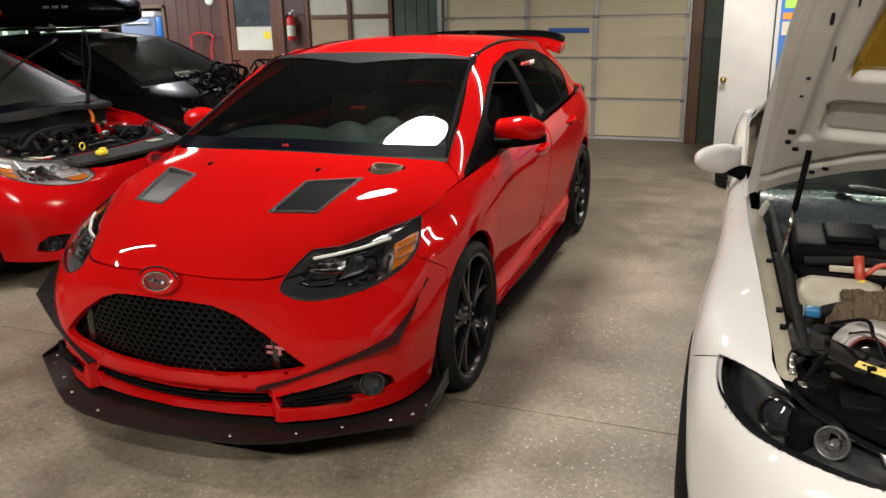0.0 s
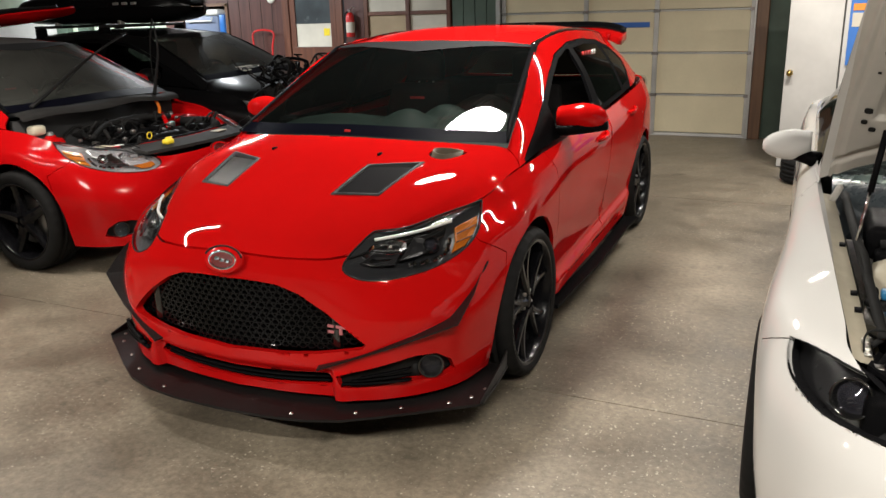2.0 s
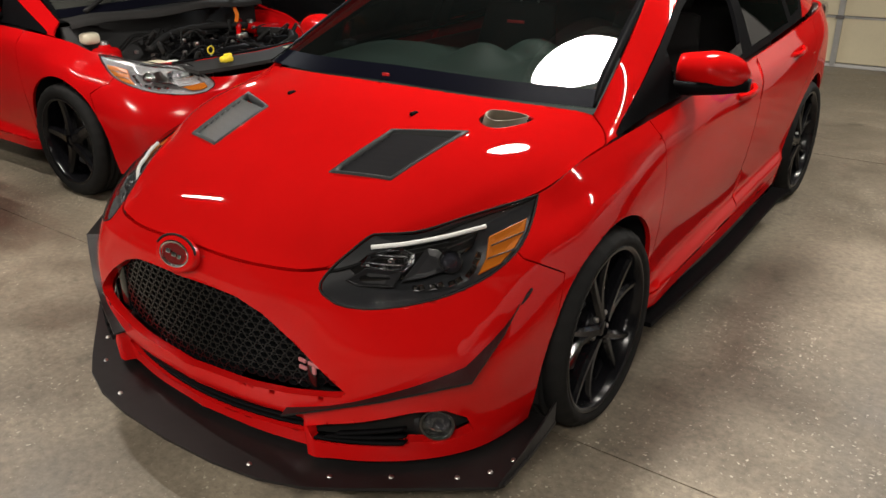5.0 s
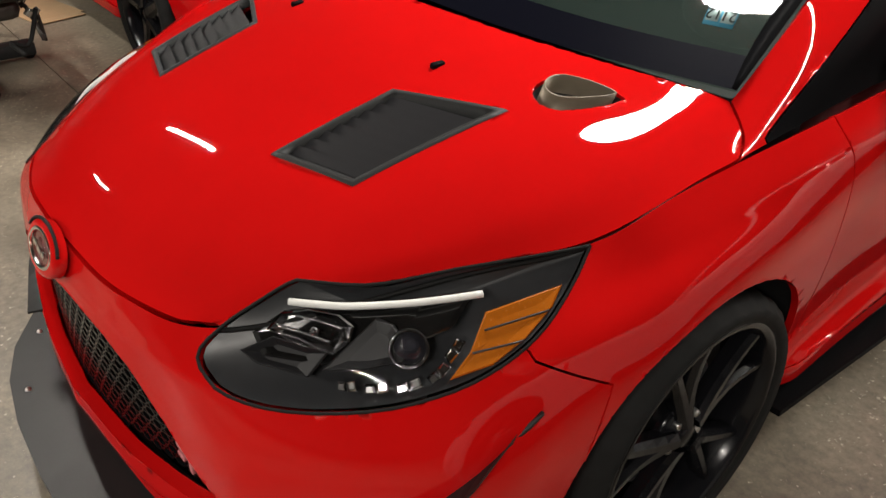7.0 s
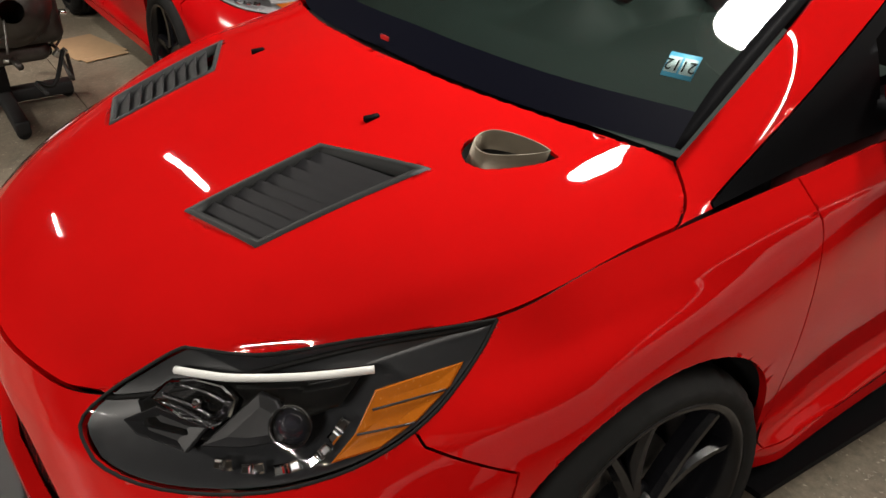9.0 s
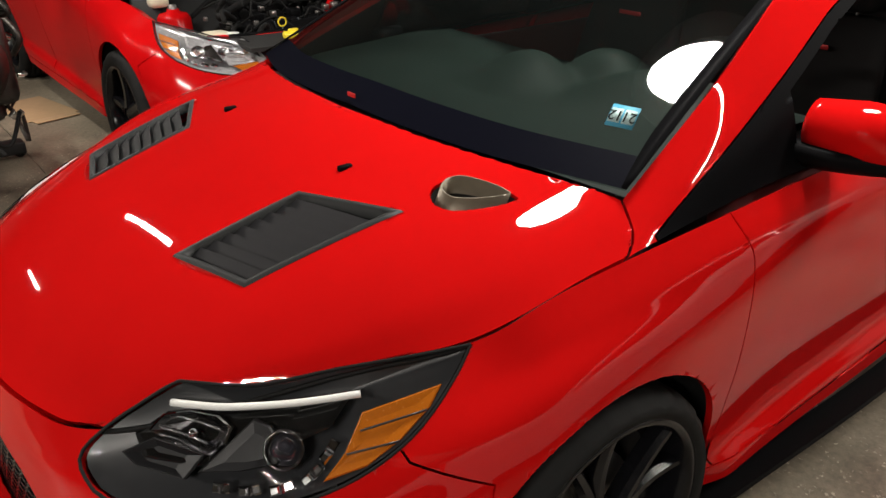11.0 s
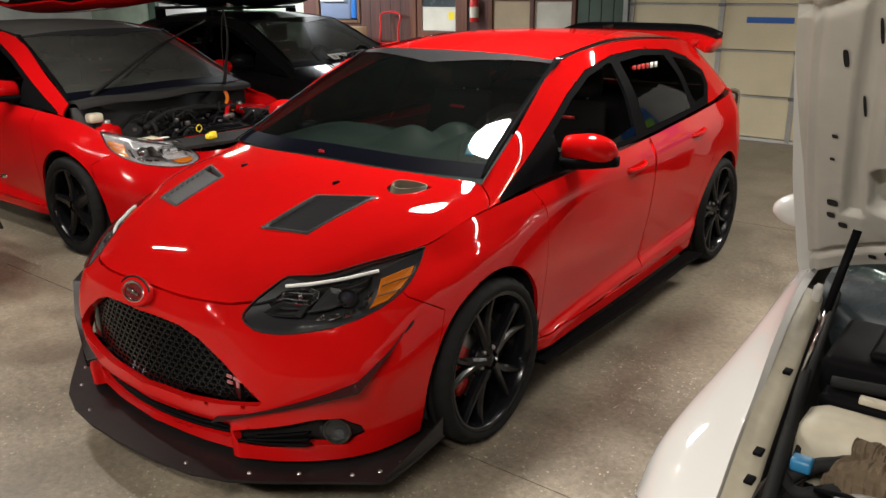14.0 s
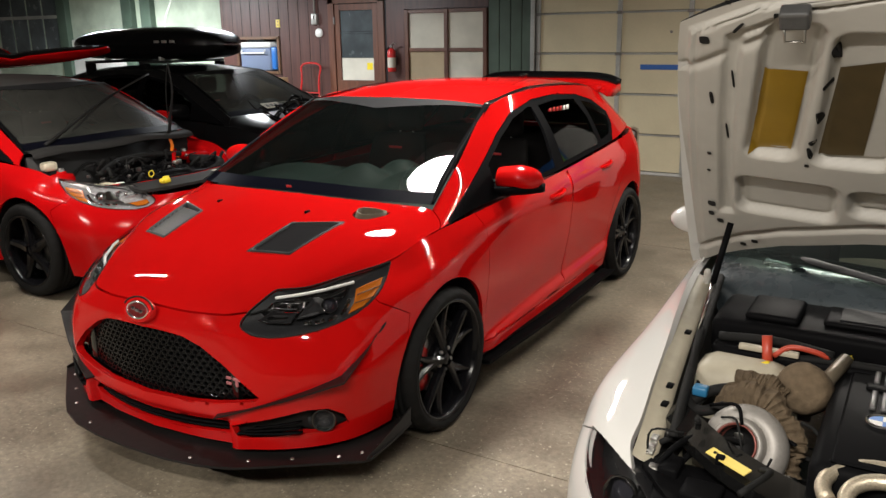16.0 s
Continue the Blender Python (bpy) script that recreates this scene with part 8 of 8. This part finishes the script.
    part("brace", rod_bm([(0.14, -0.36, 0.80), (0.30, -0.18, 0.845), (0.50, 0.03, 0.85)], 0.016, 8), PAINT_DUSTY, car)
    part("fuse_box", box_bm(0.34, -0.50, 0.74, 0.50, -0.36, 0.80, 0.012), BLACK_PLASTIC, car)
    part("hose_run", rod_bm(spline([(-0.40, -0.20, 0.80), (-0.15, -0.08, 0.85), (0.15, -0.06, 0.86), (0.42, -0.12, 0.84)], 20), 0.022, 10), RUBBER, car)
    strap = spline([(0.43, 0.03, 0.97), (0.435, 0.0, 0.90), (0.40, -0.03, 0.86), (0.42, -0.05, 0.82), (0.46, -0.05, 0.79), (0.43, -0.04, 0.76)], 22)
    part("webbing", ribbon(bmesh.new(), strap, [(0.03, 0, 0)] * 22, (0, -0.004, 0)), ORANGE, car, "orange webbing strap", smooth=False)
    rng = random.Random(4)
    for k in range(64):
        a = Vector((rng.uniform(-0.5, 0.5), rng.uniform(-0.55, 0.08), rng.uniform(0.70, 0.84)))
        b = a + Vector((rng.uniform(-0.25, 0.25), rng.uniform(-0.15, 0.15), rng.uniform(-0.08, 0.05)))
        mid = (a + b) / 2 + Vector((rng.uniform(-0.05, 0.05), rng.uniform(-0.05, 0.05), rng.uniform(0.02, 0.07)))
        part("hose" if k % 3 == 0 else "wire", rod_bm(spline([a, mid, b], 10), 0.012 if k % 3 == 0 else 0.005, 7), RUBBER, car)
    for k in range(44):
        a = Vector((rng.uniform(-0.45, 0.55), rng.uniform(-0.5, 0.05), rng.uniform(0.74, 0.83)))
        r = rng.uniform(0.008, 0.02)
        part("fitting", lumpy(box_bm(a.x - r, a.y - r, a.z - r, a.x + r, a.y + r, a.z + r, r * 0.3), 0.003, 30), (STEEL, STEEL_DARK, BLACK_PLASTIC)[k % 3], car)


def raised_wipers(car):
    inv = car.matrix_basis.inverted()
    for base, tip in (((-2.735, 0.54, 1.015), (-3.01, 1.71, 1.445)), ((-2.70, 1.60, 0.99), (-2.60, 1.575, 1.54))):
        b, t = inv @ Vector(base), inv @ Vector(tip)
        bow = Vector((0, -0.05, 0.06))
        path = spline([b, b.lerp(t, 0.15) + bow * 0.3, b.lerp(t, 0.5) + bow, t], 16)
        arm = part("wiper", rod_bm(path, [0.016 - 0.0008 * k for k in range(16)], 8), MATT_BLACK, car, "black wiper arm raised off the glass")
        path = [Vector(p) + Vector((0.012, 0.05 * math.sin(math.pi * k / 13) + 0.012, -0.04 * (1 - k / 13))) for k, p in enumerate(spline([b.lerp(t, 0.22), b.lerp(t, 0.6) + bow * 0.5, t], 14))]
        part("wiper_blade", ribbon(bmesh.new(), path, [(0.008, 0.004, 0)] * 14, (0, 0.01, 0.012)), RUBBER, arm, smooth=False)


def loose_bonnet():
    m = pose(-4.66, 1.50, 1.512, 0, 0, 4) @ pose(0, 0, 0, 0, 180, 0) @ pose(0, 0, 0, -16.5) @ pose(0, 0.40, -0.915)
    b = thing("loose_bonnet", m, "red bonnet lying upside down on the roof of the dusty car", "bonnet")
    part("skin", mirrored(P["bare_hood"], join=True), PAINT_DUSTY, b)
    liner = mirrored(P["bare_hood"], join=True)
    for v in liner.verts:
        v.co = Vector((v.co.x * 0.88, -0.40 + (v.co.y + 0.40) * 0.84, v.co.z - 0.022 - 0.018 * abs(v.co.x)))
    part("liner", liner, MATT_BLACK, b, "black sound liner")


BOX_BLACK = plain("box_black", (0.006, 0.006, 0.0065), 0.24, spec=0.15, grain=0.15, scale=60)


def roof_box(x, y):
    b = thing("roof_box", pose(x, y, 1.585), "glossy black roof box strapped on roof bars", "roof box")
    for top, name in ((True, "lid"), (False, "base")):
        bm = bmesh.new()
        rows = []
        for f in np.linspace(0, 1, 29):
            e = max(0.0, 1 - abs(2 * f - 1) ** 5) ** 0.5
            w = 0.40 * (0.30 + 0.70 * e) * (1 - 0.18 * f**2)
            h = (0.085 + 0.11 * math.sin(math.pi * min(1, 0.25 + 0.62 * (1 - f)))) * (0.15 + 0.85 * e)
            row = []
            for a in np.linspace(0, math.pi, 15):
                c, s = math.cos(a), math.sin(a)
                px = w * math.copysign(abs(c) ** 0.55, c)
                row.append(bm.verts.new((-1.15 + 2.35 * f, px, (0.075 + h * s**0.6) if top else (0.072 - 0.155 * s**0.5 * (0.3 + 0.7 * e)))))
            rows.append(row)
        for a, c in zip(rows, rows[1:]):
            for k in range(14):
                bm.faces.new((a[k], a[k + 1], c[k + 1], c[k]))
        bmesh.ops.recalc_face_normals(bm, faces=bm.faces)
        part(name, bm, BOX_BLACK if top else BLACK_PLASTIC, b)
    for k in range(3):
        part("badge_bar", box_bm(0.45 + 0.12 * k, -0.385, 0.10, 0.52 + 0.12 * k, -0.37, 0.125, 0.003), GALVANISED, b)
    rack = thing("roof_rack", pose(x, y, 1.375), "black roof bars on a black hatchback", "roof rack")
    for dx in (-0.45, 0.45):
        part("bar", box_bm(dx - 0.035, -0.58, 0.095, dx + 0.035, 0.58, 0.125, 0.01), MATT_BLACK, rack)
        for s in (1, -1):
            part("foot", box_bm(dx - 0.05, s * 0.53 - 0.04, -0.02, dx + 0.05, s * 0.53 + 0.04, 0.10, 0.015), BLACK_PLASTIC, rack)
            part("clamp", box_bm(dx - 0.02, s * 0.30 - 0.03, 0.12, dx + 0.02, s * 0.30 + 0.03, 0.165, 0.006), GALVANISED, rack)


def wire_heap():
    """Loops of loom hanging from the nose of the black car."""
    h = thing("wiring_loom", pose(-2.22, 2.82, 0.84), "tangled black wiring loom over the nose of the black car", "wiring loom")
    rng = random.Random(11)
    part("core", lumpy(box_bm(-0.2, -0.26, -0.08, 0.2, 0.42, 0.15, 0.06), 0.06, 8), MATT_BLACK, h)
    for k in range(84):
        pts, p = [], Vector((rng.uniform(-0.2, 0.2), rng.uniform(-0.32, 0.45), rng.uniform(0.0, 0.22)))
        for j in range(5):
            pts.append(p.copy())
            p += Vector((rng.uniform(-0.13, 0.13), rng.uniform(-0.15, 0.15), rng.uniform(-0.10, 0.13)))
            p.z = min(0.36, max(-0.05, p.z))
        part("cable", rod_bm(spline(pts, 16), rng.choice((0.006, 0.009, 0.013)), 6), (RUBBER, BLACK_PLASTIC, GLOSS_BLACK)[k % 3], h)
    for k in range(6):
        a = Vector((rng.uniform(-0.2, 0.2), rng.uniform(-0.3, 0.3), rng.uniform(0.08, 0.22)))
        part("plug_or_dark_hole", box_bm(a.x - 0.02, a.y - 0.015, a.z - 0.01, a.x + 0.02, a.y + 0.015, a.z + 0.01, 0.004), (GALVANISED, BLACK_PLASTIC)[k % 2], h)


def windscreen_sheet(car):
    """The printed sheet behind the black car's glass, with unreadable lines."""
    p = Vector((-0.12, 0.10, 1.052))
    m = Matrix.Translation(p) @ pose(0, 0, 0, 24, 0, 2)
    sheet_ob = part("paper_sheet", box_bm(-0.19, -0.04, 0.004, 0.19, 0.06, 0.007, m=m), PAPER, car, "white printed sheet", smooth=False)
    for k in range(5):
        part("print_bar", box_bm(-0.16 + 0.065 * k, -0.02, 0.0072, -0.115 + 0.065 * k, 0.035, 0.0085, m=m), LAMP_GREY, sheet_ob, smooth=False)


def spare_engine():
    """A stripped engine and gearbox on a stand."""
    e = thing("spare_engine", pose(-2.80, -0.52, 0), "stripped greasy engine with gearbox on a black stand", "engine")
    rng = random.Random(7)
    part("block", lumpy(box_bm(-0.34, -0.28, 0.50, 0.28, 0.26, 0.92, 0.04), 0.035, 7), GREASY, e)
    part("head", lumpy(box_bm(-0.30, -0.20, 0.92, 0.24, 0.20, 1.08, 0.03), 0.02, 9), GREASY, e)
    part("sump", lumpy(box_bm(-0.26, -0.22, 0.40, 0.20, 0.20, 0.50, 0.04), 0.012, 9), GREASY, e)
    bm = bmesh.new()
    lathe(bm, [(0.05, 0.20), (0.10, 0.19), (0.15, 0.12), (0.19, 0.04), (0.195, 0.0), (0.17, 0.0), (0.08, 0.03)], 32, "x", m=pose(0.26, 0.05, 0.70))
    part("bell_housing", lumpy(bm, 0.012, 14), GREASY, e)
    for k in range(12):
        a = 2 * math.pi * k / 12
        bm = bmesh.new()
        lathe(bm, [(0.0005, 0.02), (0.009, 0.02), (0.010, 0.0), (0.010, -0.03)], 6, "x", m=pose(0.28, 0.05 + 0.18 * math.cos(a), 0.70 + 0.18 * math.sin(a)))
        part("bolt", bm, STEEL, e)
    for x, z, r in ((0.10, 0.66, 0.075), (-0.10, 0.80, 0.05), (0.16, 0.86, 0.045), (-0.16, 0.60, 0.06)):
        bm = bmesh.new()
        lathe(bm, [(0.0005, -0.35), (r * 0.4, -0.355), (r * 0.5, -0.33), (r * 0.95, -0.335), (r, -0.345), (r, -0.30), (0.02, -0.29)], 28, "y", m=pose(x, 0, z))
        part("pulley", bm, STEEL_DARK, e)
    for k in range(60):
        a = Vector((rng.uniform(-0.35, 0.46), rng.uniform(-0.36, 0.30), rng.uniform(0.42, 1.1)))
        pts = [a]
        for j in range(3):
            pts.append(pts[-1] + Vector((rng.uniform(-0.14, 0.14), rng.uniform(-0.08, 0.08), rng.uniform(-0.16, 0.10))))
        part("hose", rod_bm(spline(pts, 12), rng.choice((0.006, 0.010, 0.016)), 7), RUBBER if k % 3 else GREASY, e)
    for k in range(56):
        a = Vector((rng.uniform(-0.33, 0.48), rng.uniform(-0.36, 0.28), rng.uniform(0.42, 1.06)))
        r = rng.uniform(0.008, 0.026)
        bm = bmesh.new()
        lathe(bm, [(0.0005, r), (r * 0.9, r), (r, r * 0.6), (r, -r)], 8, "z", m=Matrix.Translation(a) @ pose(0, 0, 0, rng.uniform(0, 180), rng.uniform(0, 90)))
        part("fitting", bm, (STEEL, STEEL_DARK, CHROME)[k % 3], e)
    part("stand_post", box_bm(-0.52, -0.04, 0.06, -0.44, 0.04, 0.95, 0.01), MATT_BLACK, e)
    part("stand_arm", box_bm(-0.46, -0.05, 0.70, -0.30, 0.05, 0.80, 0.01), MATT_BLACK, e)
    part("stand_foot", box_bm(-0.54, -0.35, 0.03, -0.44, 0.35, 0.10, 0.01), MATT_BLACK, e)
    part("stand_rail", box_bm(-0.50, -0.035, 0.03, 0.10, 0.035, 0.10, 0.01), MATT_BLACK, e)
    for x, y in ((-0.49, -0.32), (-0.49, 0.32), (0.07, 0.0)):
        bm = bmesh.new()
        lathe(bm, [(0.0005, 0.015), (0.03, 0.014), (0.035, 0.0), (0.03, -0.014), (0.0005, -0.015)], 16, "x", m=pose(x, y, 0.035))
        part("castor", bm, RUBBER, e)


GREASY = plain("greasy_metal", (0.05, 0.045, 0.04), 0.42, metal=0.6, grain=0.4, scale=40, mottle=0.4, bump=0.3)


def floor_bits():
    t = thing("spare_wheel", pose(1.98, 4.62, 0.11, 0, 90, 0), "spare wheel with a worn black tyre lying flat on concrete", "wheel")
    part("tyre", tyre_bm(0.31, 0.20, 0.108), RUBBER, t)
    part("rim", rim_bm(0.20, 0.10), STEEL_DARK, t)
    c = thing("cardboard_sheet", pose(-4.25, 0.10, 0.004, 0, 0, 12), "flattened oil-stained cardboard sheet on the floor", "cardboard")
    part("sheet", box_bm(-0.28, -0.17, 0, 0.28, 0.17, 0.006, 0.002), CARDBOARD, c)
    part("flap", box_bm(0.28, -0.15, 0.002, 0.36, 0.14, 0.008, 0.002), CARDBOARD, c)


open_bay(DUSTY_CAR)
raised_wipers(DUSTY_CAR)
loose_bonnet()
roof_box(-5.05, 3.5)
wire_heap()
windscreen_sheet(BLACK_CAR)
spare_engine()
floor_bits()
# sticker and small badge inside the red car's glass
sticker = part("screen_sticker", box_bm(-0.032, -0.001, -0.026, 0.032, 0.001, 0.026, m=look((0.555, 0.338, 1.058), (0.70, -0.3, 1.7)) @ pose(0, 0, 0, 90)), STICKER_BLUE, RED_CAR, "blue and white inspection sticker")
STICKER_WHITE = plain("sticker_white", (0.62, 0.72, 0.76), 0.5, grain=0.1, scale=300)
STICKER_AT = look((0.555, 0.338, 1.058), (0.70, -0.3, 1.7)) @ pose(0, 0, 0, 90)


def lettering(name, text, size, m, material, parent):
    """Raised letters in the built-in font, as a mesh."""
    curve = bpy.data.curves.new(name, "FONT")
    curve.body, curve.size, curve.extrude, curve.align_x, curve.align_y = text, size, 0.0004, "CENTER", "CENTER"
    ob = bpy.data.objects.new(name, curve)
    scene.collection.objects.link(ob)
    me = bpy.data.meshes.new_from_object(ob.evaluated_get(bpy.context.evaluated_depsgraph_get()))
    bpy.data.objects.remove(ob)
    me.materials.clear()
    me.materials.append(material)
    letters = new(name, me)
    letters.parent = parent
    letters.matrix_basis = m
    return letters


for x0, text in ((-0.016, "21"), (0.016, "12")):
    part("sticker_field", box_bm(x0 - 0.0135, -0.0024, -0.017, x0 + 0.0135, -0.001, 0.017, m=STICKER_AT), STICKER_WHITE, sticker)
    lettering("print", text, 0.034, STICKER_AT @ pose(x0, -0.0030, 0, 90), MATT_BLACK, sticker)
part("screen_badge", box_bm(-0.016, 0.012, 1.035, 0.016, 0.016, 1.046, 0.001), MARK_RED, RED_CAR)
for k in range(6):
    part("window_sticker", box_bm(0.662, 1.60 + 0.055 * k, 1.272, 0.665, 1.635 + 0.055 * k, 1.30, 0.0, m=pose(0, 0, 0)), MARK_RED if k < 4 else WHITE_PLASTIC, RED_CAR)
